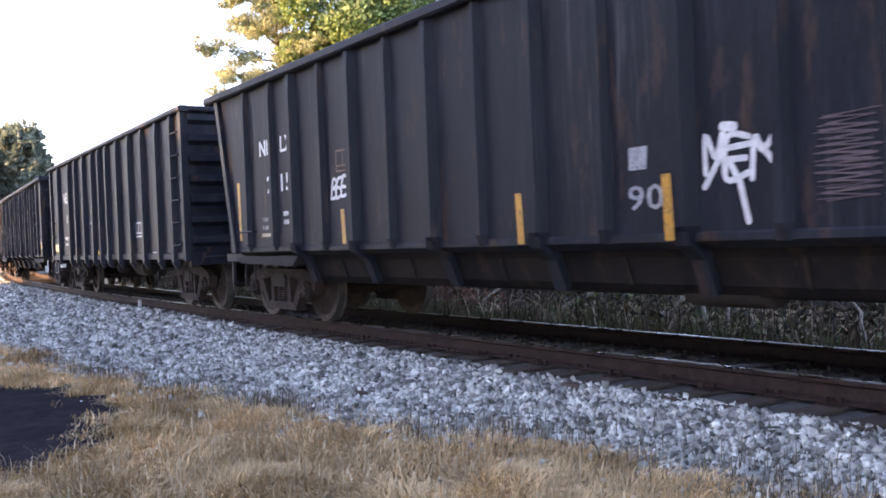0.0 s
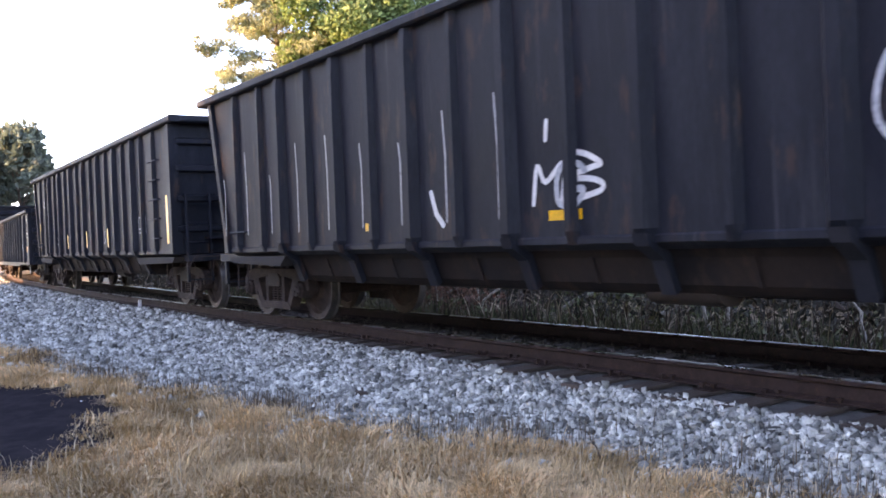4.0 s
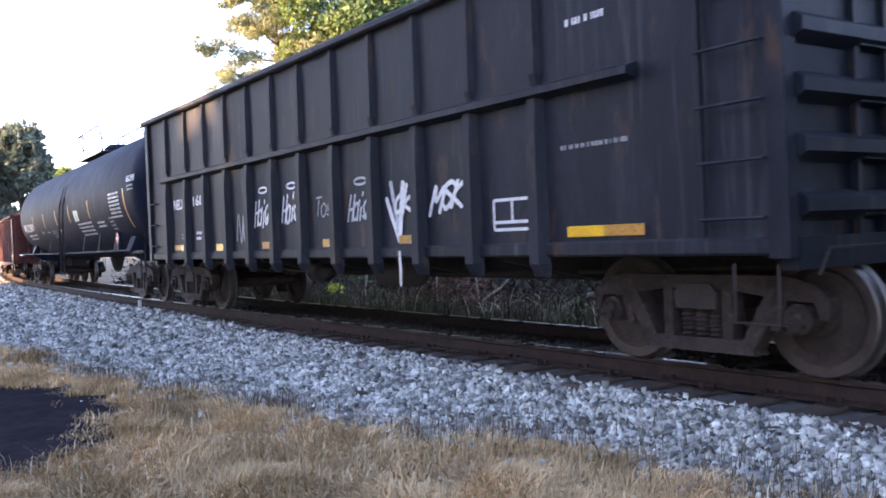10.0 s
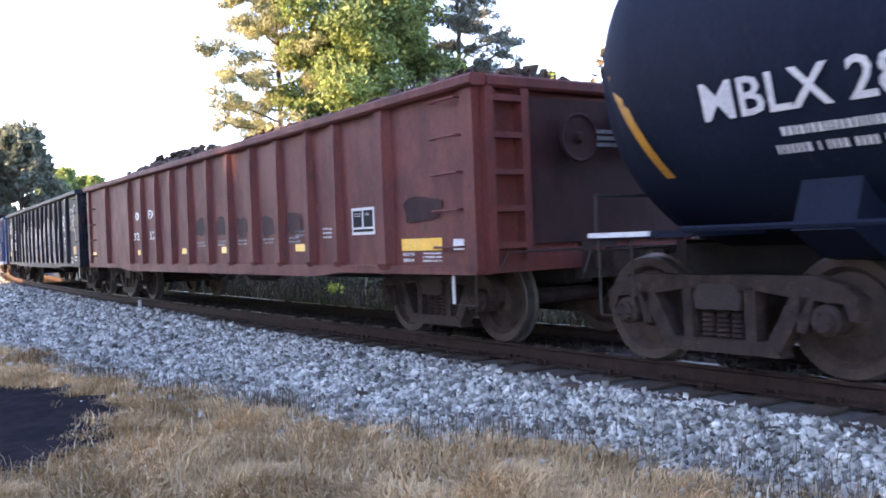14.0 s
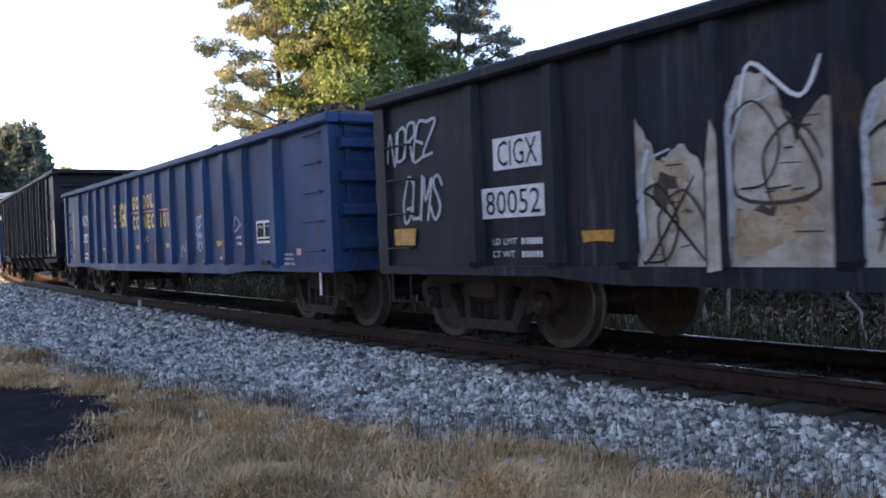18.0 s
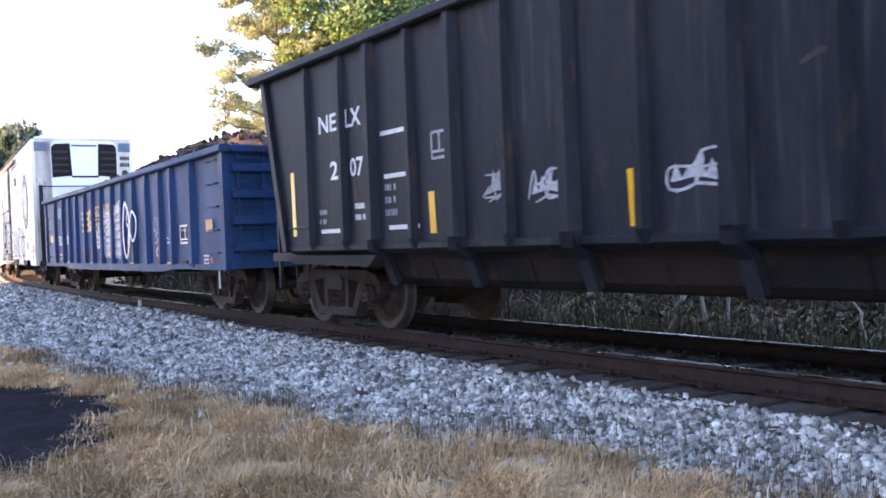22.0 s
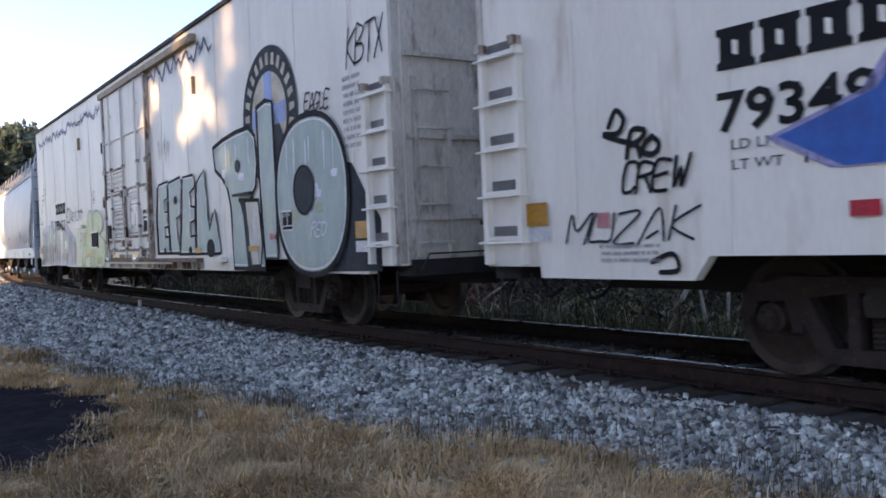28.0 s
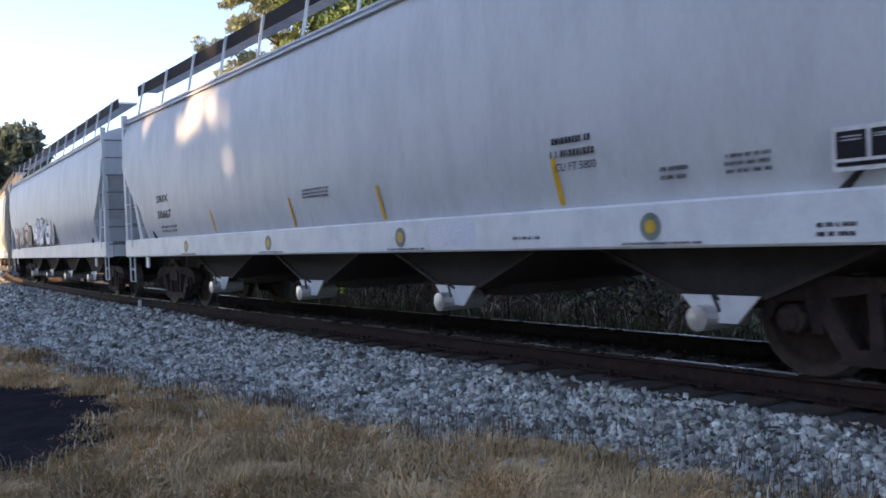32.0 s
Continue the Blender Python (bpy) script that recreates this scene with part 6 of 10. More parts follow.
def reefer(name, label, front, rear, axles, door, ue):
    """A long white refrigerator car with a plug door, rooftop eaves and a cooling unit on one end (ue)."""
    uc, half = (front + rear) / 2, (front - rear) / 2
    car = thing(name, label, "railway wagon", "cars of the freight train")
    low, top, lat = 0.76, 4.90, 1.58
    cuts = [a - uc for a in axles]
    out = [(-half, low + (0.10 if ue > 0 else 0)), (-half + 0.72, low + (0.10 if ue > 0 else 0)), (-half + 0.73, low)]
    for c in sorted(cuts):
        out += [(c - 1.22, low), (c - 1.08, low + 0.18), (c + 1.08, low + 0.18), (c + 1.22, low)]
    out += [(half - 0.73, low), (half - 0.72, low + (0.10 if ue < 0 else 0)), (half, low + (0.10 if ue < 0 else 0)), (half, top), (-half, top)]
    for k in (-1, 1):
        part("side_wall", Shape().prism(out, *sorted((k * lat, k * (lat - 0.10))), "y"), white_paint, car)
        part("eave", Shape().prism([(k * 1.50, top - 0.02), (k * 1.615, top - 0.02), (k * 1.615, top + 0.05), (k * 1.50, top + 0.08)], -half - 0.02, half + 0.02, "x"), dirty_steel if k < 0 else white_paint, car)
        x = -half + 1.2
        while x < half - 0.6:
            if not (door[0] - uc - 0.2 < x < door[1] - uc + 0.2):
                part("panel_seam", Shape().box(x - 0.012, x + 0.012, *sorted((k * lat, k * (lat + 0.008))), low + 0.2, top - 0.02), white_paint, car)
            x += 1.53
    roof = [(-1.60, top), (-1.2, top + 0.12), (-0.5, top + 0.20), (0, top + 0.22), (0.5, top + 0.20), (1.2, top + 0.12), (1.60, top)]
    part("roof", Shape().prism(roof, -half, half, "x"), white_paint, car)
    part("floor", Shape().box(-half + 0.05, half - 0.05, -1.47, 1.47, 0.98, 1.2), dark_gap, car)
    part("centre_sill", Shape().box(-half + 0.3, half - 0.3, -0.25, 0.25, 0.58, 1.0), dark_gap, car)
    part("door_threshold", Shape().box(door[0] - uc - 0.1, door[1] - uc + 0.1 + 1.2, -1.66, -1.58, 0.86, 0.93), white_paint, car)
    for end in (-1, 1):
        x = end * half
        part("end_wall", Shape().box(*sorted((x, x - end * 0.12)), -1.48, 1.48, low + 0.1, top), grimy_white, car)
        part("end_sill", Shape().box(*sorted((x - end * 0.3, x + end * 0.05)), -1.45, 1.45, low - 0.02, low + 0.16), dark_gap, car)
        coupler(car, x, end, 0.80)
        stirrup(car, x - end * 0.36, -1.55, 0.80, 0.42, 0.42, dark_gap)
        stirrup(car, x - end * 0.36, 1.55, 0.80, 0.42, 0.42, dark_gap)
        if end == ue:
            continue
        zs = [low + 0.34 + 0.42 * i for i in range(5)]
        x0, x1 = sorted((x - end * 0.08, x - end * 0.56))
        part("ladder_well", Shape().box(x0 - 0.02, x1 + 0.02, -1.59, -1.582, zs[0] - 0.2, zs[-1] + 0.1), white_paint, car)
        for xx in (x0, x1):
            part("ladder_stile", Shape().box(xx - 0.03, xx + 0.03, -1.665, -1.585, zs[0] - 0.22, zs[-1] + 0.06), white_paint, car)
            part("ladder_hook", Shape().box(xx - 0.035, xx + 0.035, -1.70, -1.60, zs[-1] + 0.06, zs[-1] + 0.14), rust_white, car)
        for z in zs:
            part("ladder_tread", Shape().box(x0, x1, -1.655, -1.60, z, z + 0.035), white_paint, car)
            # flat dark strip above each tread stands in for shade in the ladder well
            part("tread_recess", Shape().box(x0 + 0.04, x1 - 0.04, -1.597, -1.590, z + 0.04, z + 0.13), grime_mark, car)
            part("grab_iron", Shape().tube([(x0 - 0.06, -1.60, z - 0.02), (x0 - 0.06, -1.70, z - 0.02), (x1 + 0.06, -1.70, z - 0.02), (x1 + 0.06, -1.60, z - 0.02)], 0.013, 5), white_paint, car)
        end_ladder(car, x, end, -1.35, -0.92, zs[:5], grimy_white)
        part("corner_angle", Shape().box(*sorted((x - end * 0.05, x + end * 0.015)), -1.605, -1.50, low + 0.12, top), grimy_white, car)
        part("brake_platform", Shape().box(*sorted((x, x + end * 0.42)), -0.5, 0.9, 1.28, 1.33), dark_gap, car)
        part("brake_wheel", Shape().lathe([(0, 0.02), (0.03, 0.27), (0.06, 0.27), (0.03, 0.23), (0.02, 0.05)], (x + end * 0.22, 0.1, 2.35), "x", 16), dark_gap, car)
        part("brake_housing", Shape().box(*sorted((x, x + end * 0.2)), -0.15, 0.35, 2.15, 2.55), grimy_white, car)
        for i in range(4):
            part("end_rib", Shape().box(*sorted((x, x + end * 0.04)), -1.45, 1.45, 1.35 + 0.9 * i, 1.40 + 0.9 * i), grimy_white, car)
    # the cooling unit and its railed service deck
    def at(o):
        return ue * (half + o)

    unit = [(-1.03, 2.80), (1.03, 2.80), (1.03, 4.62), (0.95, 4.76), (0.80, 4.82), (-0.80, 4.82), (-0.95, 4.76), (-1.03, 4.62)]
    part("cooling_unit", Shape().prism(unit, *sorted((at(0), at(0.24))), "x"), fan_steel, car, "smooth white cooling unit with black louvred panels")
    for k in (-1, 1):
        part("louvre_panel", Shape().prism([(k * 0.40, 3.66), (k * 1.00, 3.60), (k * 1.01, 4.58), (k * 0.92, 4.70), (k * 0.44, 4.72)], *sorted((at(0.24), at(0.255))), "x"), black_mark, car)
        for i in range(4):
            z = 3.78 + 0.21 * i
            part("louvre_slat", Shape().prism([(at(0.255), z), (at(0.285), z - 0.02), (at(0.285), z + 0.03), (at(0.255), z + 0.06)], *sorted((k * 0.50, k * 0.98)), "y"), dirty_steel, car)
        part("corner_marker", Shape().box(*sorted((at(0.004), at(0.012))), *sorted((k * 1.12, k * 1.50)), 4.48, 4.78), decal_blue, car)
    s = Shape()
    for i in range(9):
        s.box(*sorted((at(0.25), at(0.256))), -0.38 + 0.085 * i, -0.32 + 0.085 * i, 4.62, 4.68)
    for z in (4.20, 3.98):
        for i in range(4):
            s.box(*sorted((at(0.004), at(0.008))), 1.16 + 0.08 * i, 1.22 + 0.08 * i, z, z + 0.13)
    part("stencil_lines", s, black_mark, car)
    part("panel_border", Shape().box(*sorted((at(0.24), at(0.252))), -0.42, 0.42, 3.60, 3.66), black_mark, car)
    part("unit_frame", Shape().box(*sorted((at(0), at(0.68))), -1.05, 1.05, 1.15, 2.70), dark_gap, car)
    part("service_deck", Shape().box(*sorted((at(0), at(0.78))), -1.40, 1.40, 2.30, 2.35), dark_gap, car)
    s = Shape()
    s.tube([(at(0.05), -1.38, 3.28), (at(0.76), -1.38, 3.28), (at(0.76), 1.38, 3.28), (at(0.05), 1.38, 3.28)], 0.022, 5)
    for px, py in ((0.76, -1.38), (0.76, 0.0), (0.76, 1.38), (0.05, -1.38), (0.4, -1.38)):
        s.tube([(at(px), py, 0.95), (at(px), py, 3.28)] if py == -1.38 else [(at(px), py, 2.3), (at(px), py, 3.28)], 0.022, 5)
    for z in (1.1, 1.5, 1.9, 2.3):
        s.tube([(at(0.76), -1.38, z), (at(0.76), -0.92, z)], 0.016, 5)
    part("deck_railing", s, dark_gap, car)
    part("ladder_stile", Shape().box(*sorted((at(0.42), at(0.54))), -1.45, -1.34, 0.80, 3.34), dark_gap, car)
    for z in (0.95, 1.32, 1.70, 2.08, 2.46):
        part("ladder_rung", Shape().tube([(at(0.10), -1.42, z), (at(0.46), -1.42, z)], 0.016, 5), bright_steel if z < 1.8 else dark_gap, car)
    part("end_steps", Shape().box(*sorted((at(0), at(0.75))), -1.40, -1.30, 0.80, 0.86), dark_gap, car)
    # the plug door with its bars, hasps and stencils; w is its width from a to b
    a, b = door[0] - uc, door[1] - uc
    w = b - a
    part("door_leaf", Shape().box(a + 0.08, a + w * 0.495, -1.625, -1.58, 1.06, 4.62), white_paint, car)
    part("door_leaf", Shape().box(a + w * 0.503, b - 0.08, -1.625, -1.58, 1.06, 4.62), white_paint, car)
    part("door_sill", Shape().box(a + 0.02, b - 0.02, -1.655, -1.58, 0.98, 1.055), rust_white, car)
    for xx in (a - 0.02, b - 0.10):
        part("door_post", Shape().box(xx, xx + 0.12, -1.66, -1.58, 0.90, 4.72), rust_white, car)
    part("post_rust", Shape().box(b - 0.035, b - 0.015, -1.666, -1.655, 0.95, 4.2), rusty_spray, car)
    part("door_track", Shape().box(a - 0.2, b + 3.0, -1.68, -1.58, 4.62, 4.74), rusty_spray, car)
    part("lower_track", Shape().box(a - 0.1, b + 2.9, -1.70, -1.58, 0.90, 0.965), rust_track, car)
    for i in range(11):
        part("track_bracket", Shape().box(b + 0.05 + i * 0.27, b + 0.09 + i * 0.27, -1.66, -1.58, 0.77, 0.90), rust_white, car)
    part("sill_band", Shape().box(a - 0.1, b + 2.9, -1.592, -1.58, 0.775, 0.90), rust_white, car, "rust-streaked band under the door")
    part("sill_band", Shape().box(a + 0.02, b - 0.02, -1.605, -1.585, 0.965, 1.05), rust_track, car)
    for i in range(26):
        r3 = random.Random(i + 510)
        x = a + (w + 2.6) * i / 26 + r3.uniform(0, 0.1)
        part("rust_run", Shape().sheet([(x, 0.90), (x + r3.uniform(0.03, 0.09), 0.90), (x + 0.03, 0.90 - r3.uniform(0.05, 0.12)), (x + 0.005, 0.86)], -1.5945), rust_track, car)
    for x0, x1, z0, z1 in ((0.49, 0.58, 1.60, 2.42), (0.40, 0.60, 2.10, 2.20), (0.03, 0.18, 1.75, 2.30), (0.82, 0.96, 1.95, 2.36)):
        part("door_panel", Shape().box(a + w * x0, a + w * x1, -1.645, -1.62, z0, z1), white_paint, car)
    for z in (1.30, 1.85, 2.30, 2.88):
        part("hinge_bracket", Shape().box(a - 0.04, a + 0.16, -1.675, -1.60, z, z + 0.09), rust_white, car)
        part("hinge_bracket", Shape().box(b - 0.18, b + 0.03, -1.675, -1.60, z, z + 0.09), rust_white, car)
    for f in (0.19, 0.49, 0.80):
        part("door_lock_bar", Shape().tube([(a + w * f, -1.665, 1.0), (a + w * f, -1.665, 4.60)], 0.024, 6), white_paint, car)
        for z in (1.15, 1.60, 2.05, 2.45, 2.92, 3.5, 4.1):
            part("bar_bracket", Shape().box(a + w * f - 0.05, a + w * f + 0.05, -1.685, -1.62, z, z + 0.06), rust_white if z < 3 else white_paint, car)
    for x0, x1, z in ((0.03, 0.49, 2.90), (0.03, 0.49, 2.34), (0.51, 0.97, 2.42), (0.51, 0.97, 1.40), (0.03, 0.49, 1.32), (0.03, 0.97, 1.12), (0.03, 0.97, 3.55)):
        part("door_rib", Shape().prism([(-1.62, z), (-1.66, z + 0.015), (-1.66, z + 0.035), (-1.62, z + 0.06)], a + w * x0, a + w * x1, "x"), rust_white if z < 3 else white_paint, car)
    for i in range(3):
        z = 2.05 + 0.09 * i
        part("louvre", Shape().prism([(-1.625, z), (-1.66, z + 0.01), (-1.66, z + 0.03), (-1.625, z + 0.07)], a + w * 0.22, a + w * 0.45, "x"), white_paint, car)
    for i in range(3):
        z = 2.20 + 0.07 * i
        part("louvre", Shape().prism([(-1.625, z), (-1.66, z + 0.01), (-1.66, z + 0.03), (-1.625, z + 0.06)], a + w * 0.55, a + w * 0.77, "x"), white_paint, car)
    part("door_crank", Shape().box(a + w * 0.475, a + w * 0.525, -1.70, -1.64, 1.42, 2.28), rust_white, car)
    part("crank_handle", Shape().tube([(a + w * 0.52, -1.70, 1.62), (a + w * 0.60, -1.74, 1.60), (a + w * 0.60, -1.74, 1.42)], 0.022, 6), dark_gap, car)
    for f, z in ((0.44, 1.22), (0.56, 1.22), (0.86, 1.02), (0.08, 1.02), (0.44, 2.28), (0.56, 2.28)):
        part("hasp", Shape().box(a + w * f - 0.06, a + w * f + 0.06, -1.70, -1.625, z, z + 0.14), rust_white, car)
    part("lock_plate", Shape().box(a + 0.14, a + 0.38, -1.66, -1.625, 1.42, 1.72), dark_gap, car)
    # framed stencils on the door
    y = -1.632
    for x0, x1, z0, z1 in ((0.20, 0.46, 2.44, 2.84), (0.20, 0.46, 1.44, 2.0), (0.55, 0.80, 1.50, 2.10), (0.04, 0.17, 2.44, 2.84)):
        s = Shape()
        p = [(a + w * x0, z0), (a + w * x1, z0), (a + w * x1, z1), (a + w * x0, z1)]
        for i in range(4):
            s.band([p[i], p[(i + 1) % 4]], 0.018, y)
        part("stencil_border", s, rust_track, car)
    for i, words in enumerate(("SECURE BOTH", "HASPS BEFORE", "MOVING CAR")):
        letters(words, a + w * 0.215, a + w * 0.44, 2.72 - 0.12 * i, 2.79 - 0.12 * i, y - 0.003, grime_mark, car)
    bars(a + w * 0.22, a + w * 0.44, 1.48, 1.96, 5, y - 0.003, grime_mark, car)
    bars(a + w * 0.05, a + w * 0.16, 2.5, 2.8, 3, y - 0.003, grime_mark, car)
    letters("SEAL", a + w * 0.58, a + w * 0.67, 1.60, 1.68, y - 0.003, black_mark, car)
    letters("ASD", a + w * 0.57, a + w * 0.64, 1.95, 2.03, y - 0.003, black_mark, car)
    letters("YSD", a + w * 0.71, a + w * 0.77, 1.95, 2.03, y - 0.003, black_mark, car)
    part("stencil_arrow", Shape().band([(a + w * 0.685, 1.64), (a + w * 0.685, 1.90)], 0.03, y - 0.003), black_mark, car)
    for f in (0.08, 0.72):
        part("track_roller", Shape().tube([(a + w * f, -1.72, 0.95), (a + w * f + 0.28, -1.72, 0.96)], 0.045, 8), bright_steel, car)
    for xx in (a - 0.22, a - 0.20):
        for z in (2.15, 3.4):
            part("door_stop", Shape().box(xx, xx + 0.06, -1.65, -1.58, z, z + 0.24), dark_gap, car)
    for i in range(7):
        r2 = random.Random(i + 40)
        x, z = a + w * r2.uniform(0.02, 0.98), r2.uniform(1.2, 2.3)
        part("rust_run", Shape().sheet([(x, z), (x + 0.03, z), (x + 0.02, z - r2.uniform(0.15, 0.4)), (x + 0.01, z - 0.1)], -1.629), rust_track, car)
    for k in (-1.0, 1.0):
        part("rooftop_bracket", Shape().box(a + 4.6 * k + w / 2, a + 4.6 * k + w / 2 + 0.05, -1.64, -1.58, 3.75, 4.05), rusty_spray, car)
    underframe(car, half - 2.5, 0.62)
    set_out(car, front, rear, axles, uc)
    return car, uc


decal_ring = mat("grey-green decal", (0.16, 0.20, 0.19), None, 0.5, bump=0.0)
grey_dirty = mat("dusty grey steel", (0.20, 0.19, 0.19), (0.14, 0.13, 0.13), 0.7, scale=3, stain=(0.10, 0.06, 0.045))


def hopper(name, label, front, rear, axles, paint, sill, marks):
    """A covered hopper with sloped ends, running boards and outlet gates."""
    uc, half = (front + rear) / 2, (front - rear) / 2
    car = thing(name, label, "hopper wagon", "cars of the freight train")
    sec = [(1.46, 1.36), (1.57, 1.75), (1.60, 2.4), (1.59, 3.0), (1.54, 3.55), (1.44, 3.86), (1.38, 3.93), (1.10, 4.02), (0.6, 4.09), (0.0, 4.11)]
    full = [(-y, z) for y, z in sec] + sec[::-1][1:]
    # stations along the car: where the shell is whole, and how low it reaches
    stations = [(-half + 0.10, 2.9), (-half + 0.62, 2.35), (-half + 1.25, 1.92), (-half + 1.32, 1.36), (0, 1.36), (half - 1.32, 1.36), (half - 1.25, 1.92), (half - 0.62, 2.35), (half - 0.10, 2.9)]
    s = Shape()
    n = len(full)
    for x, zmin in stations:
        for y, z in full:
            if z < zmin:
                lim = next(((a[0] + (b[0] - a[0]) * (zmin - a[1]) / (b[1] - a[1])) for a, b in zip(sec, sec[1:]) if a[1] <= zmin <= b[1]), 1.5)
                s.v.append((x, math.copysign(lim, y), zmin))
            else:
                s.v.append((x, y, z))
    for i in range(len(stations) - 1):
        for k in range(n - 1):
            s.f.append((i * n + k, i * n + k + 1, (i + 1) * n + k + 1, (i + 1) * n + k))
        s.f.append((i * n + n - 1, i * n, (i + 1) * n, (i + 1) * n + n - 1))
    s.f += [tuple(range(n)), tuple(range((len(stations) - 1) * n, len(stations) * n))]
    part("hopper_shell", s, paint, car, smooth=True)
    for k in (-1, 1):
        part("side_sill", Shape().prism(chord(*sorted((k * 1.40, k * 1.56)), 1.00, 1.36, 0.02), -half, half, "x"), sill, car)
        for z in (3.80, 3.88):
            part("eave_strip", Shape().box(-half + 0.1, half - 0.1, *sorted((k * 1.44, k * (1.51 - (z - 3.8) * 0.4))), z, z + 0.03), paint, car)
        part("running_board", Shape().box(-half - 0.05, half + 0.05, *sorted((k * 0.72, k * 1.14)), 4.55, 4.59), bright_steel, car)
        part("running_board_edge", Shape().box(-half - 0.05, half + 0.05, *sorted((k * 1.14, k * 1.15)), 4.45, 4.67), dark_gap, car)
        for i in range(12):
            x = -half + 0.5 + i * (2 * half - 1.0) / 11
            part("board_bracket", Shape().prism([(k * 1.30, 3.95), (k * 1.33, 3.95), (k * 1.19, 4.67), (k * 1.15, 4.67)], x - 0.02, x + 0.02, "x"), sill, car)
    part("roof_hatch", Shape().box(-half + 1.2, half - 1.2, -0.32, 0.32, 4.08, 4.20), paint, car)
    for end in (-1, 1):
        x = end * half
        # the dark of the end opening is put into the slope sheet's colour
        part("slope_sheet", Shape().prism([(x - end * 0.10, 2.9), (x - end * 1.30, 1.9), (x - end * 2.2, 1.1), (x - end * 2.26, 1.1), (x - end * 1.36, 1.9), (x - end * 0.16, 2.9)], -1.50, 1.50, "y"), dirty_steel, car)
        part("end_deck", Shape().box(*sorted((x - end * 1.3, x)), -1.40, 1.40, 1.30, 1.36), grey_dirty, car)
        part("end_sill", Shape().box(*sorted((x - end * 0.15, x)), -1.38, 1.38, 1.02, 1.29), paint, car)
        for y in (-1.50, -0.70, 0.70, 1.50):
            part("end_post", Shape().box(*sorted((x - end * 0.02, x - end * 0.16)), y - 0.05, y + 0.05, 1.36, 4.0), paint, car)
        part("end_brace", Shape().prism([(x - end * 0.9, 1.36), (x - end * 1.1, 1.36), (x - end * 0.35, 2.75), (x - end * 0.25, 2.65)], -1.50, -1.46, "y"), paint, car)
        for i in range(7):
            z = 1.30 + 0.40 * i
            part("ladder_rung", Shape().tube([(x - end * 0.05, -1.56, z), (x - end * 0.50, -1.56, z)], 0.014, 5), sill, car)
            part("end_rung", Shape().tube([(x + end * 0.03, -1.50, z), (x + end * 0.03, -0.70, z)], 0.014, 5), grey_dirty, car)
        part("ladder_rail", Shape().tube([(x - end * 0.50, -1.56, 1.2), (x - end * 0.50, -1.56, 2.75)], 0.02, 5), sill, car)
        s = Shape().tube([(x - end * 0.08, -1.5, 1.0), (x - end * 0.08, -1.5, 0.48), (x - end * 0.42, -1.5, 0.48), (x - end * 0.42, -1.5, 1.0)], 0.018, 5)
        s.tube([(x - end * 0.08, -1.5, 0.74), (x - end * 0.42, -1.5, 0.74)], 0.018, 5)
        part("stirrup_step", s, sill, car)
        part("draft_sill", Shape().box(*sorted((x - end * 2.6, x)), -0.25, 0.25, 0.70, 1.05), dark_gap, car)
        part("brake_valve", Shape().lathe([(0, 0.08), (0.1, 0.16), (0.4, 0.16), (0.5, 0.06)], (x - end * 0.7, -0.3, 1.56), "y", 12), cast_steel, car, smooth=True)
        part("tow_eye", Shape().prism([(x - end * 1.50, 0.80), (x - end * 1.50, 1.0), (x - end * 1.32, 1.0), (x - end * 1.32, 0.80), (x - end * 1.41, 0.77)], -1.53, -1.50, "y"), sill, car)
        coupler(car, x, end, 0.82)
    # four discharge bays
    for i in range(4):
        c = 6.06 - 3.46 * i
        for k in (-1, 1):
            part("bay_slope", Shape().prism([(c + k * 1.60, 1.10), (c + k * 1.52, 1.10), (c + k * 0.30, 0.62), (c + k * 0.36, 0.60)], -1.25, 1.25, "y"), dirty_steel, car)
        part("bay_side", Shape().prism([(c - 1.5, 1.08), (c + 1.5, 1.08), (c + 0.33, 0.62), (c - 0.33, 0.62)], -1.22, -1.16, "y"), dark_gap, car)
        part("outlet_gate", Shape().box(c - 0.42, c + 0.42, -0.85, 0.85, 0.50, 0.62), dirty_steel, car)
        part("gate_plate", Shape().prism([(c - 0.36, 0.63), (c + 0.36, 0.63), (c + 0.16, 0.42), (c - 0.16, 0.42)], -1.30, -1.28, "y"), sill, car, "white triangular gate plate")
        part("outlet_tube", Shape().lathe([(-1.45, 0.02), (-1.44, 0.10), (-1.30, 0.10), (-0.9, 0.10)], (c - 0.1, 0, 0.46), "y", 12), bright_steel, car)
        part("gate_handle", Shape().tube([(c, -1.30, 0.60), (c + 0.02, -1.40, 0.66), (c + 0.10, -1.42, 0.52)], 0.014, 5), dark_gap, car)
    part("centre_sill", Shape().box(-half + 1, half - 1, -0.15, 0.15, 0.80, 1.08), dark_gap, car)
    y = -1.605
    if marks:
        for u, z0, z1, lean in ((-251.68, 1.40, 2.26, 0.10), (-254.98, 1.39, 1.80, 0.05), (-258.03, 1.38, 1.78, 0.05), (-260.42, 1.38, 1.78, 0.05), (-263.5, 1.38, 1.76, 0.05)):
            s = Shape()
            for i in range(6):
                za, zb = z0 + (z1 - z0) * i / 6, z0 + (z1 - z0) * (i + 1) / 6
                ya = -(1.46 + 0.11 * min(1, (za - 1.36) / 0.39) + 0.03 * max(0, min(1, (za - 1.75) / 0.65))) - 0.012
                yb = -(1.46 + 0.11 * min(1, (zb - 1.36) / 0.39) + 0.03 * max(0, min(1, (zb - 1.75) / 0.65))) - 0.012
                x = u - uc
                s.add([(x - 0.03, ya, za), (x + 0.03, ya, za), (x + 0.03, yb, zb), (x - 0.03, yb, zb)], [(0, 1, 2, 3)])
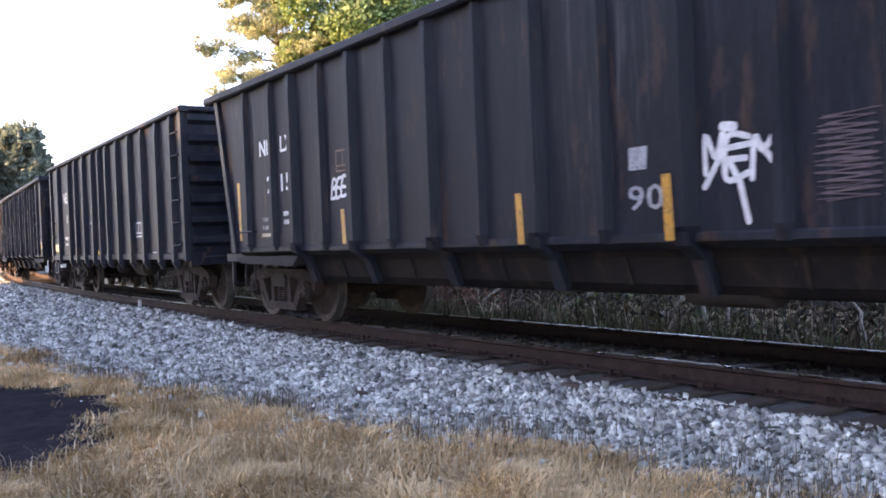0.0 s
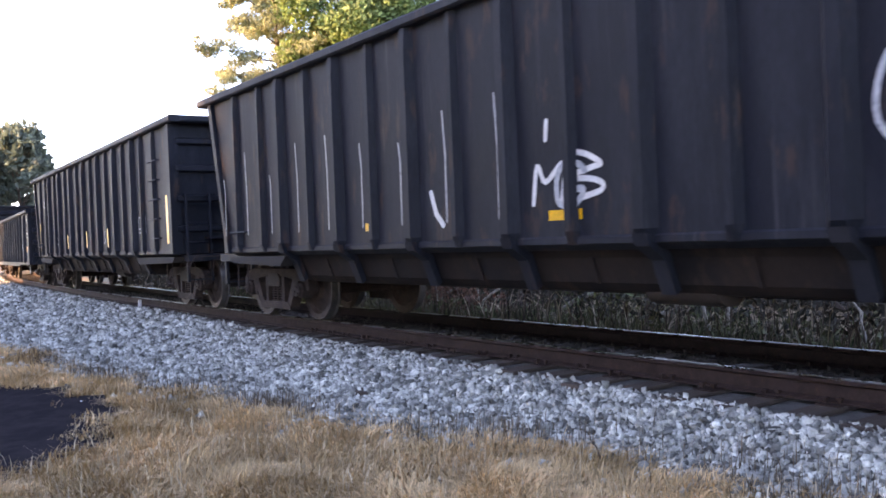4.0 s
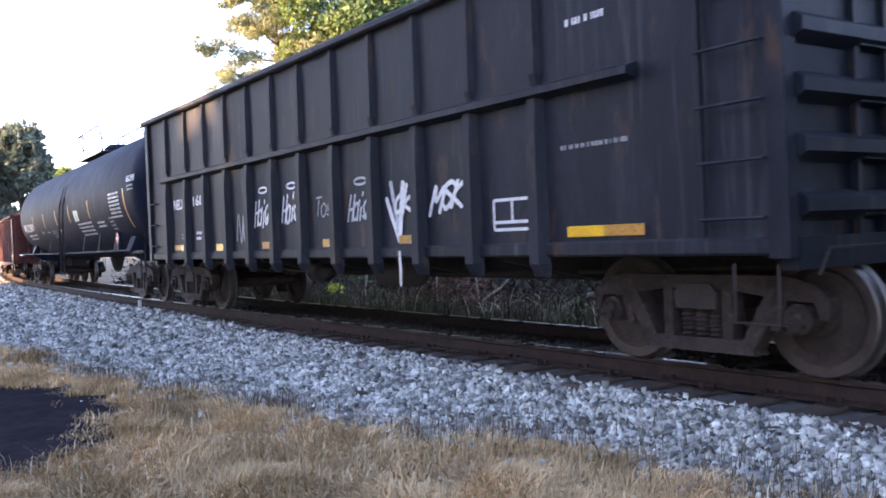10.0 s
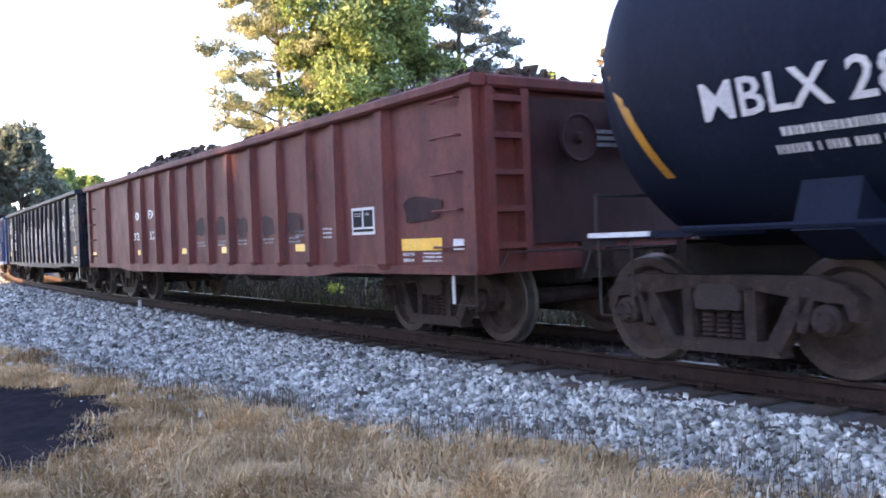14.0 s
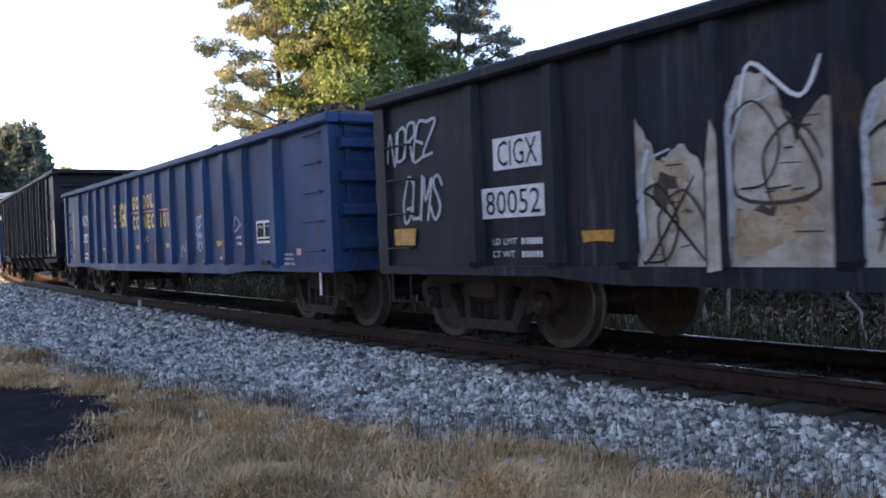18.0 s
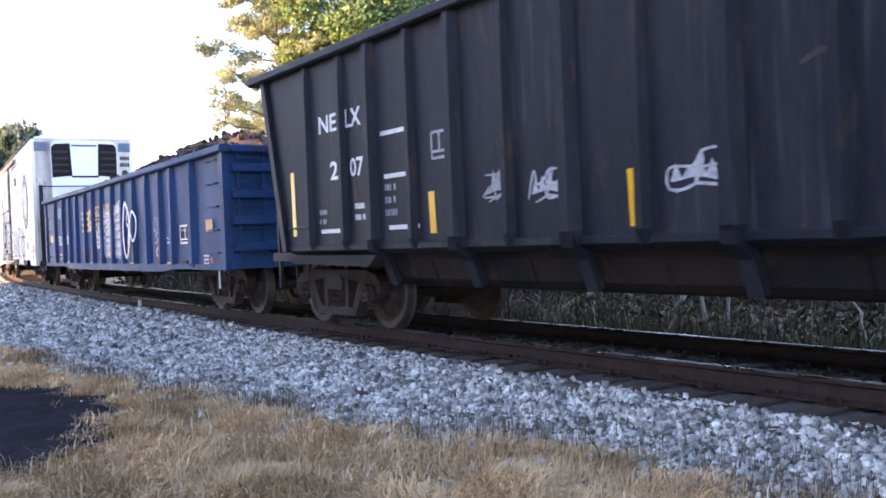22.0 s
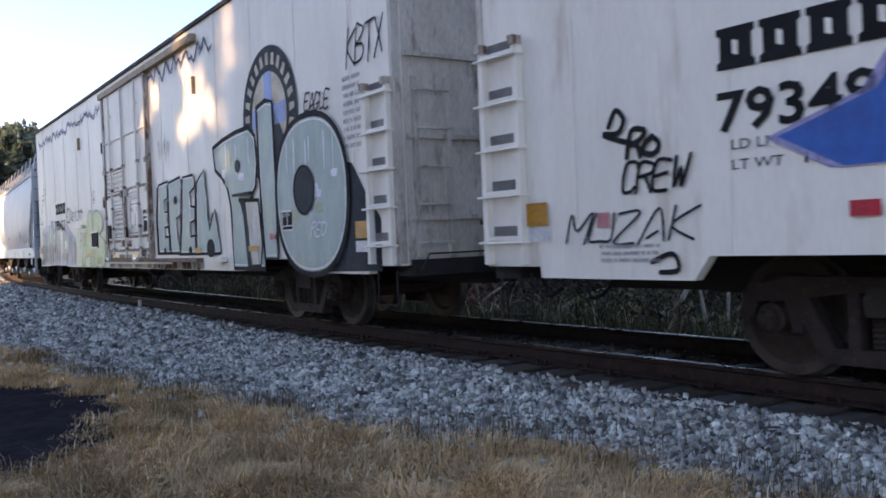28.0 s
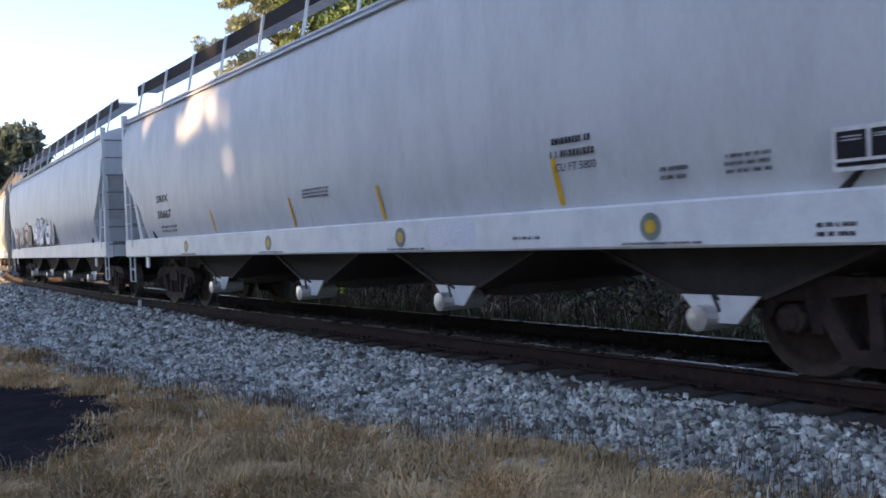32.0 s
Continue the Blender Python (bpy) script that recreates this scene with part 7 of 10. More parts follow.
            part("reflective_tape", s, ochre_mark if u > -252 else yellow_mark, car)
        letters("SRIX", -266.3 - uc, -265.6 - uc, 2.02, 2.16, -1.60, black_mark, car, 0.01)
        letters("50667", -266.3 - uc, -265.5 - uc, 1.72, 1.87, -1.585, black_mark, car, 0.01)
        bars(-266.2 - uc, -265.3 - uc, 1.46, 1.58, 2, -1.545, black_mark, car)
        bars(-260.0 - uc, -259.2 - uc, 1.74, 1.86, 3, -1.59, black_mark, car)
        letters("CU FT 5800", -254.95 - uc, -254.45 - uc, 1.68, 1.75, -1.585, black_mark, car)
        bars(-255.0 - uc, -254.45 - uc, 1.80, 1.97, 2, -1.60, black_mark, car)
        bars(-253.8 - uc, -253.5 - uc, 1.52, 1.62, 2, -1.56, black_mark, car)
        bars(-253.2 - uc, -252.8 - uc, 1.52, 1.66, 3, -1.56, black_mark, car)
        frame_box(car, -252.34 - uc, -251.85 - uc, 1.46, 1.74, -1.60)
        for u in (-253.9, -257.58, -261.2, -264.8):
            x = u - uc
            part("round_decal", Shape().sheet([(x + 0.11 * math.cos(a), 1.17 + 0.11 * math.sin(a)) for a in [2 * math.pi * i / 20 for i in range(20)]], -1.566), decal_ring, car)
            part("round_decal", Shape().sheet([(x + 0.055 * math.cos(a), 1.17 + 0.055 * math.sin(a)) for a in [2 * math.pi * i / 20 for i in range(20)]], -1.570), gold_mark, car)
            bars(x - 0.35, x + 0.5, 1.03, 1.05, 1, -1.566, black_mark, car)
        bars(-252.5 - uc, -252.2 - uc, 1.06, 1.15, 2, -1.566, black_mark, car)
        bars(-255.6 - uc, -255.2 - uc, 1.10, 1.13, 1, -1.566, black_mark, car)
        part("faded_patch", Shape().sheet([(-257.0 - uc, 1.06), (-256.2 - uc, 1.06), (-256.2 - uc, 1.30), (-257.0 - uc, 1.30)], -1.566), sky_spray, car)
        part("route_tag", Shape().box(-251.95 - uc, -251.7 - uc, -1.575, -1.56, 1.10, 1.18), dirty_steel, car)
    set_out(car, front, rear, axles, uc)
    return car, uc

# ---- the train, car by car from the front; marks are placed along the train ----
def tape(car, uc, spans, y, material, rough=0.0):
    for u0, u1, z0, z1 in spans:
        patch("reflective_tape", u0 - uc, u1 - uc, z0, z1, y, material, car, rough=rough)


def slant(car, uc, u, z0, z1, w, y, material):
    part("reflective_tape", Shape().sheet([(u - uc - w / 2, z0), (u - uc + w / 2, z0), (u - uc + w / 2 - 0.02, z1), (u - uc - w / 2 - 0.02, z1)], y), material, car)


FLAT = -1.565

# a tall belly gondola at the head
car, uc = bathtub("coal_gondola", "tall black belly gondola with white numbers and a chalky tag", 1.95, -13.95, (-0.75, -12.6), black_paint)
letters("NE", -12.06 - uc, -11.68 - uc, 2.42, 2.64, FLAT, white_mark, car, 0.02)
letters("LX", -11.36 - uc, -10.98 - uc, 2.42, 2.64, FLAT, white_mark, car, 0.02)
letters("2", -11.84 - uc, -11.64 - uc, 1.88, 2.12, FLAT, white_mark, car, 0.02)
letters("15", -11.38 - uc, -11.03 - uc, 1.88, 2.12, FLAT, white_mark, car, 0.02)
bars(-11.34 - uc, -10.86 - uc, 1.42, 1.60, 2, FLAT, white_mark, car)
bars(-12.05 - uc, -11.85 - uc, 1.36, 1.54, 2, FLAT, dim_mark, car)
tape(car, uc, [(-12.09, -11.52, 1.26, 1.31)], FLAT, tan_mark)
for u, z0, z1, y in ((-12.88, 1.22, 2.10, FLAT), (-9.44, 1.12, 1.54, -1.667), (-6.14, 1.06, 1.52, -1.667), (-4.42, 1.06, 1.56, -1.667)):
    slant(car, uc, u, z0, z1, 0.09, y, ochre_mark)
hand_tag("MEM", -4.18 - uc, -3.55 - uc, 1.52, 1.80, 0.045, FLAT, white_mark, car, 5, "chalk-white sprayed tag with a long stem", 0.0, -0.04, 0.12)
part("graffiti_stroke", rounded([(-4.16 - uc, 1.44), (-3.98 - uc, 1.70), (-3.70 - uc, 1.72), (-3.52 - uc, 1.50)], 0.05, FLAT - 0.004), white_mark, car)
part("graffiti_stroke", rounded([(-3.99 - uc, 1.86), (-3.90 - uc, 1.85)], 0.07, FLAT), white_mark, car)
part("graffiti_stroke", rounded([(-3.95 - uc, 1.62), (-3.86 - uc, 1.45), (-3.80 - uc, 1.18)], 0.05, FLAT), white_mark, car)
letters("90", -4.92 - uc, -4.55 - uc, 1.30, 1.50, FLAT, dim_mark, car, 0.01)
part("worn_mark", Shape().sheet([(-4.9 - uc, 1.62), (-4.72 - uc, 1.62), (-4.70 - uc, 1.80), (-4.90 - uc, 1.80)], FLAT), dim_mark, car)
hand_tag("BEEK", -9.90 - uc, -9.36 - uc, 1.70, 1.92, 0.042, FLAT, white_mark, car, 9, "small white sprayed tag", 0.05, 0.04)
outline_box(car, -9.76 - uc, -9.42 - uc, 2.02, 2.27, FLAT, rust_track, 0.02)
for k in range(3):
    r = random.Random(k + 19)
    part("graffiti_stroke", spray([((-3.24 if i % 2 else -2.86) + r.uniform(-0.05, 0.05) - uc, 1.84 - 0.022 * i + r.uniform(-0.01, 0.01)) for i in range(26)], 0.016, FLAT - 0.003 * k), faded_rose, car, "faded rose sprayed scrawl")

# a ribbed tall gondola with corrugated ends
posts = [-15.95, -16.9, -17.95, -18.97, -20.0, -21.0, -21.75, -22.5, -23.5, -24.5, -25.35, -26.87]
car, uc = tall_gondola("ribbed_gondola", "tall black ribbed gondola with corrugated ends and yellow tape", -15.36, -28.18, (-16.85, -27.2), black_paint, posts, False, 2)
y = -1.55
letters("NELX", -26.38 - uc, -25.62 - uc, 2.50, 2.78, y, white_mark, car, 0.02)
letters("132", -26.06 - uc, -25.55 - uc, 1.95, 2.18, y, white_mark, car, 0.02)
bars(-26.38 - uc, -26.0 - uc, 1.33, 1.58, 2, y, white_mark, car)
bars(-25.93 - uc, -25.48 - uc, 1.33, 1.58, 2, y, white_mark, car)
tape(car, uc, [(-16.24, -15.92, 1.26, 1.46), (-22.36, -21.90, 1.04, 1.16), (-27.85, -27.40, 1.18, 1.38)], -1.56, yellow_mark)
tape(car, uc, [(-21.35, -21.02, 1.05, 1.09), (-17.6, -17.3, 1.05, 1.09), (-25.6, -25.3, 1.05, 1.09)], y, white_mark)
outline_box(car, -18.78 - uc, -18.38 - uc, 1.42, 1.70, y, white_mark)
part("graffiti_stroke", rounded([(-23.10 - uc, 1.84), (-22.98 - uc, 1.90), (-22.84 - uc, 1.93)], 0.04, y), white_mark, car, "short white sprayed stroke")
stirrup(car, -27.79 - uc, -1.56, 0.87, 0.57, 0.42, dim_mark)
part("bolster_step", Shape().box(-27.05 - uc, -26.75 - uc, -1.60, -1.56, 0.725, 0.775).box(-27.05 - uc, -27.02 - uc, -1.60, -1.50, 0.725, 0.83).box(-26.78 - uc, -26.75 - uc, -1.60, -1.50, 0.725, 0.83), white_mark, car, "white step below the bolster")

car, uc = bathtub("coal_gondola", "tall black belly gondola with white scrawls and yellow tape", -29.55, -45.24, (-30.9, -43.8), black_paint)
tape(car, uc, [(-30.60, -30.12, 1.30, 1.40), (-30.60, -30.15, 1.42, 1.53), (-33.72, -33.34, 1.26, 1.36), (-36.87, -36.45, 1.26, 1.35), (-40.1, -39.85, 1.26, 1.35)], FLAT, yellow_mark)
part("graffiti_stroke", rounded(curve([(-33.55 - uc, 1.42), (-33.85 - uc, 1.75), (-33.80 - uc, 2.12), (-33.62 - uc, 2.24), (-33.50 - uc, 2.0), (-33.45 - uc, 1.5)]), 0.045, FLAT), chalk_spray, car, "tall looped white sprayed tag")
part("graffiti_stroke", rounded(curve([(-33.62 - uc, 1.5), (-33.74 - uc, 1.95), (-33.58 - uc, 2.08)]), 0.03, FLAT), chalk_spray, car)
part("graffiti_stroke", rounded(curve([(-33.66 - uc, 1.60), (-33.38 - uc, 1.75), (-33.46 - uc, 1.42), (-33.70 - uc, 1.40)]), 0.04, FLAT - 0.005), chalk_spray, car)
part("graffiti_stroke", rounded(curve([(-33.30 - uc, 2.05), (-32.98 - uc, 2.16), (-32.82 - uc, 1.95), (-33.10 - uc, 1.74), (-33.05 - uc, 1.5), (-32.88 - uc, 1.14)]), 0.045, FLAT - 0.004), chalk_spray, car)
hand_tag("MB", -37.10 - uc, -36.20 - uc, 1.42, 1.78, 0.05, FLAT, white_mark, car, 14, "bold white sprayed tag", 0.05, 0.02, 0.12)
hand_tag("G", -36.80 - uc, -36.35 - uc, 1.38, 1.70, 0.06, FLAT - 0.006, chalk_spray, car, 15)
part("graffiti_stroke", rounded([(-36.88 - uc, 1.98), (-36.86 - uc, 2.14)], 0.05, FLAT), white_mark, car)
part("graffiti_stroke", rounded([(-38.70 - uc, 1.62), (-38.62 - uc, 1.40), (-38.50 - uc, 1.28)], 0.07, FLAT), white_mark, car)
for k in range(5):
    part("graffiti_stroke", spray([(-30.82 - uc, 1.42), (-30.86 + 0.04 * k - uc, 1.70), (-30.95 + 0.07 * k - uc, 1.92 - 0.03 * abs(k - 1))], 0.022, FLAT), chalk_spray, car)
part("graffiti_stroke", rounded([(-30.9 - uc, 1.26), (-30.76 - uc, 1.24)], 0.05, FLAT), dim_mark, car)
for x, z0, z1 in ((-29.08, 0.58, 0.94),):
    part("step_bracket", Shape().box(x - uc - 0.03, x - uc + 0.03, -1.585, -1.565, z0, z1), white_mark, car, "white-painted handle")
part("step_bracket", Shape().tube([(-29.64 - uc, -1.57, 0.76), (-29.62 - uc, -1.57, 0.57), (-29.28 - uc, -1.57, 0.57), (-29.26 - uc, -1.57, 0.76)], 0.022, 6), white_mark, car, "white-painted stirrup step")
for k in range(9):
    r = random.Random(k)
    u = -44.3 + k * 0.85
    part("streak", Shape().band([(u - uc, 2.6 - r.uniform(0, 0.5)), (u - uc + 0.03, 2.0), (u - uc + 0.02, 1.3)], 0.03, -1.636), dim_mark, car)

car, uc = bathtub("coal_gondola", "tall black belly gondola with slim yellow strips", -46.7, -62.6, (-48.07, -61.45), black_paint)
letters("NE", -60.72 - uc, -60.32 - uc, 2.52, 2.74, FLAT, white_mark, car, 0.02)
letters("LX", -60.14 - uc, -59.74 - uc, 2.52, 2.74, FLAT, white_mark, car, 0.02)
letters("2", -60.56 - uc, -60.36 - uc, 1.95, 2.17, FLAT, white_mark, car, 0.02)
letters("51", -60.16 - uc, -59.83 - uc, 1.95, 2.17, FLAT, white_mark, car, 0.02)
bars(-60.05 - uc, -59.62 - uc, 1.38, 1.60, 2, FLAT, white_mark, car)
bars(-58.88 - uc, -58.64 - uc, 1.34, 1.76, 3, FLAT, white_mark, car)
outline_box(car, -58.34 - uc, -58.05 - uc, 2.14, 2.42, FLAT, white_mark)
for u, z0, z1, w in ((-61.62, 1.26, 2.10, 0.08), (-59.04, 1.28, 1.75, 0.10), (-51.84, 1.23, 1.65, 0.09), (-54.12, 1.25, 1.64, 0.08), (-56.56, 1.25, 1.62, 0.07)):
    slant(car, uc, u, z0, z1, w, -1.668 if u < -50 and u > -58 else FLAT, yellow_mark)
slant(car, uc, -47.42, 1.24, 2.14, 0.12, FLAT, yellow_mark)
tape(car, uc, [(-57.43, -57.20, 1.27, 1.40)], FLAT, tan_mark)
outline_box(car, -49.5 - uc, -48.95 - uc, 1.49, 1.80, FLAT, dim_mark)
hand_tag("Sek", -52.66 - uc, -52.22 - uc, 1.32, 1.63, 0.03, FLAT, dim_mark, car, 21, "", 0.12, 0.0, 0.16)

# a low gondola, empty
posts = [-78.45, -77.0, -75.95, -74.97, -73.97, -72.98, -71.93, -70.93, -69.97, -69.0, -68.0, -66.93]
car, uc = low_gondola("mill_gondola", "low slate-black gondola with white stencilled panels, empty", -64.1, -80.1, (-65.55, -78.6), slate_paint, posts, [-65.55], 0, 3, top=2.59)
tape(car, uc, [(-78.12, -77.2, 2.06, 2.33), (-78.14, -77.07, 1.58, 1.88)], FLAT, white_mark)
letters("CIGX", -78.05 - uc, -77.27 - uc, 2.09, 2.30, FLAT - 0.004, black_mark, car)
letters("800582", -78.08 - uc, -77.13 - uc, 1.61, 1.85, FLAT - 0.004, black_mark, car)
bars(-78.0 - uc, -77.1 - uc, 1.20, 1.40, 2, FLAT, white_mark, car)
bars(-78.95 - uc, -78.5 - uc, 2.2, 2.36, 3, FLAT, dim_mark, car)
tape(car, uc, [(-79.04, -78.58, 1.22, 1.42), (-75.55, -75.1, 1.10, 1.21), (-73.5, -73.04, 1.09, 1.19), (-70.46, -70.14, 1.10, 1.19), (-67.39, -66.98, 1.18, 1.27), (-65.17, -64.8, 1.21, 1.41)], FLAT, ochre_mark, 0.08)
hand_tag("S", -75.50 - uc, -75.22 - uc, 1.42, 1.78, 0.03, FLAT, chalk_spray, car, 31, "", 0.05, 0, 0.12)
hand_tag("V", -75.52 - uc, -75.16 - uc, 1.22, 1.42, 0.035, FLAT, chalk_spray, car, 30, "", 0.0, 0, 0.14)


def star_figure(u, z, h, material, seed):
    """A sprayed stick figure: a star on legs."""
    r = random.Random(seed)
    w = h * 0.22
    for line in ([(0, 1.0), (-1, 0.70), (1, 0.72), (0, 1.0)], [(-0.9, 0.68), (0.5, 0.50), (0.9, 0.70)], [(0.2, 0.52), (-1.0, 0.34), (0.9, 0.36)], [(0.1, 0.36), (0.4, 0.16), (0.3, 0.02), (1.0, 0.06)], [(0.3, 0.12), (-0.4, 0.22)]):
        part("graffiti_stroke", rounded([(u - uc + w * a + r.uniform(-0.03, 0.03), z + h * b + r.uniform(-0.015, 0.015)) for a, b in line], 0.024, FLAT - 0.002), material, car, "chalky sprayed star figure")
    for a, b in ((0, 1.02), (-1, 0.70), (1, 0.72)):
        part("graffiti_stroke", Shape().sheet([(u - uc + w * a + 0.032 * math.cos(q), z + h * b + 0.032 * math.sin(q)) for q in [0.63 * i for i in range(10)]], FLAT - 0.006), material, car)


star_figure(-74.38, 0.80, 1.28, dim_tan, 32)
for k in range(2):
    part("graffiti_stroke", rounded(curve([(-73.55 - uc + 0.1 * k, 1.42), (-73.40 - uc, 1.62), (-73.25 - uc, 1.78 - 0.06 * k), (-73.06 - uc, 1.62), (-73.12 - uc + 0.05 * k, 1.40), (-73.30 - uc, 1.46)]), 0.03, FLAT - 0.006 * k), (faded_rose, dim_mark)[k], car, "faded looping sprayed doodle")
star_figure(-66.38, 1.50, 0.52, dim_tan, 34)
star_figure(-65.76, 1.25, 0.86, dim_tan, 35)
for line in ([(-66.55, 1.22), (-66.52, 1.0), (-66.40, 0.88)], [(-66.20, 0.92), (-66.02, 0.86)], [(-65.62, 1.20), (-65.60, 0.95)], [(-65.85, 0.88), (-65.50, 0.80)], [(-66.60, 1.46), (-66.1, 1.50)]):
    part("graffiti_stroke", rounded([(a - uc, b) for a, b in line], 0.035, FLAT), chalk_spray, car)
outline_box(car, -66.54 - uc, -66.1 - uc, 1.16, 1.52, FLAT, white_mark)
hand_tag("Rema", -65.2 - uc, -64.5 - uc, 1.7, 1.95, 0.022, FLAT, dim_mark, car, 38, "", 0.1, 0.05, 0.14)
bars(-65.1 - uc, -64.7 - uc, 2.32, 2.5, 2, FLAT, dim_mark, car)

# a tall two-tier gondola
posts = [-94.26, -93.2, -92.25, -91.3, -90.4, -89.5, -88.6, -87.65, -86.7, -85.75, -84.78, -83.8]
car, uc = tall_gondola("ledge_gondola", "tall black gondola with a side ledge, white tags and yellow tape", -81.3, -95.4, (-82.48, -94.63), black_paint, posts, True, 4)
y = -1.55
letters("NELX", -93.98 - uc, -93.42 - uc, 1.84, 2.02, y, white_mark, car, 0.02)
letters("168", -92.95 - uc, -92.45 - uc, 1.86, 2.04, y, white_mark, car, 0.02)
bars(-92.85 - uc, -92.35 - uc, 1.28, 1.42, 2, y, white_mark, car)
bars(-93.6 - uc, -93.3 - uc, 1.3, 1.4, 2, y, dim_mark, car)
tape(car, uc, [(-93.65, -93.26, 1.10, 1.20), (-91.88, -91.42, 1.08, 1.19), (-83.44, -83.0, 1.11, 1.20)], -1.56, yellow_mark)
tape(car, uc, [(-94.02, -93.65, 1.11, 1.20), (-90.0, -89.65, 1.09, 1.19), (-88.06, -87.75, 1.09, 1.19), (-86.2, -85.8, 1.10, 1.19), (-83.0, -82.56, 1.11, 1.20)], -1.56, ochre_mark)
for u0, u1, z0, z1, seed, m in ((-90.24, -89.60, 1.42, 1.80, 41, white_mark), (-89.26, -88.62, 1.44, 1.80, 42, white_mark), (-87.34, -86.72, 1.38, 1.72, 40, chalk_spray)):
    hand_tag("Haigs", u0 - uc, u1 - uc, z0, z1, 0.036, y, m, car, seed, "white sprayed tag", 0.10, 0.04)
    c = (u0 + u1) / 2 - uc
    part("graffiti_stroke", rounded([(c + 0.15 * math.cos(a), z1 + 0.14 + 0.04 * math.sin(a)) for a in [0.5 * i for i in range(14)]], 0.028, y - 0.006), m, car)
    part("graffiti_stroke", rounded(curve([(u1 - uc - 0.03, z0 + 0.1), (u1 - uc + 0.06, z0 + 0.35), (u1 - uc - 0.02, z1 + 0.16), (u1 - uc + 0.05, z1 + 0.22)]), 0.03, y - 0.008), m, car)
hand_tag("Tos", -88.24 - uc, -87.75 - uc, 1.48, 1.72, 0.022, y, dim_mark, car, 48)
hand_tag("No", -90.95 - uc, -90.5 - uc, 1.24, 1.64, 0.03, y, dim_mark, car, 47, "", 0.1, 0.0, 0.16)
part("graffiti_stroke", rounded([(-86.44 - uc, 1.60), (-86.32 - uc, 1.36), (-86.20 - uc, 1.14)], 0.07, y), white_mark, car, "thick white sprayed tag with a drip")
part("graffiti_stroke", rounded([(-86.34 - uc, 1.78), (-86.24 - uc, 1.40), (-86.20 - uc, 1.16)], 0.07, y - 0.002), chalk_spray, car)
part("graffiti_stroke", rounded([(-86.08 - uc, 1.76), (-86.14 - uc, 1.45), (-86.19 - uc, 1.14)], 0.08, y - 0.004), white_mark, car)
hand_tag("ok", -86.22 - uc, -85.90 - uc, 1.46, 1.74, 0.045, y - 0.005, white_mark, car, 44, "", 0.1)
part("graffiti_stroke", rounded(curve([(-85.95 - uc, 1.46), (-85.80 - uc, 1.44), (-85.74 - uc, 1.58)]), 0.045, y), white_mark, car)
part("graffiti_stroke", rounded([(-86.06 - uc, 1.0), (-86.05 - uc, 0.8), (-86.06 - uc, 0.66)], 0.05, -1.645), white_mark, car)
hand_tag("MSK", -85.52 - uc, -84.92 - uc, 1.42, 1.70, 0.05, y, white_mark, car, 49, "white sprayed tag", 0.12, 0.06, 0.12)
outline_box(car, -84.47 - uc, -83.92 - uc, 1.20, 1.48, y, white_mark)
bars(-83.5 - uc, -82.7 - uc, 1.86, 1.9, 1, y, dim_mark, car)
bars(-83.4 - uc, -82.9 - uc, 2.9, 2.96, 1, y, white_mark, car)

tank_car()

# the red gondola
posts = [-130.26, -128.35, -127.4, -126.43, -125.48, -124.5, -123.5, -122.55, -121.6, -120.64, -119.68, -118.9]
car, uc = low_gondola("mill_gondola", "oxide-red gondola heaped with brown scrap", -116.0, -132.1, (-117.57, -130.55), red_paint, posts, [-117.75], 3.26, 5, top=2.63, plain_end=True)
frame_box(car, -118.55 - uc, -118.0 - uc, 1.22, 1.54, FLAT)
tape(car, uc, [(-117.42, -116.62, 1.02, 1.15), (-120.19, -119.79, 1.04, 1.14), (-123.01, -122.66, 1.04, 1.14), (-125.02, -124.72, 1.04, 1.14), (-127.9, -127.6, 1.04, 1.14), (-131.82, -131.5, 1.04, 1.13)], FLAT, yellow_mark)
tape(car, uc, [(-116.42, -116.23, 1.02, 1.13)], FLAT, white_mark)
letters("0", -127.98 - uc, -127.72 - uc, 1.75, 1.92, FLAT, white_mark, car, 0.02)
letters("FX", -127.05 - uc, -126.62 - uc, 1.75, 1.92, FLAT, white_mark, car, 0.02)
letters("321", -128.15 - uc, -127.6 - uc, 1.34, 1.50, FLAT, white_mark, car, 0.02)
letters("12", -126.95 - uc, -126.62 - uc, 1.34, 1.50, FLAT, white_mark, car, 0.02)
bars(-117.4 - uc, -117.15 - uc, 0.90, 1.0, 2, FLAT, white_mark, car)
bars(-117.0 - uc, -116.62 - uc, 0.90, 1.0, 3, FLAT, white_mark, car)
bars(-119.35 - uc, -119.0 - uc, 1.20, 1.33, 3, FLAT, white_mark, car)
bars(-120.2 - uc, -119.8 - uc, 1.24, 1.32, 2, FLAT, dim_mark, car)
for u in (-121.1, -122.1, -123.0, -124.0, -120.2):
    part("paint_patch", Shape().sheet([(a + 0.02 * math.sin(40 * b), b) for a, b in bubble(u - uc, 1.45 + 0.04 * math.sin(u), 0.42, 0.30, random.Random(round(u * 10)), 20)], FLAT), red_grime, car)
    bars(u - uc - 0.2, u - uc + 0.2, 1.16, 1.24, 2, FLAT, dim_mark, car, round(u))
part("paint_patch", Shape().sheet(bubble(-117.0 - uc, 1.46, 0.72, 0.26, random.Random(8), 22), FLAT), red_grime, car)

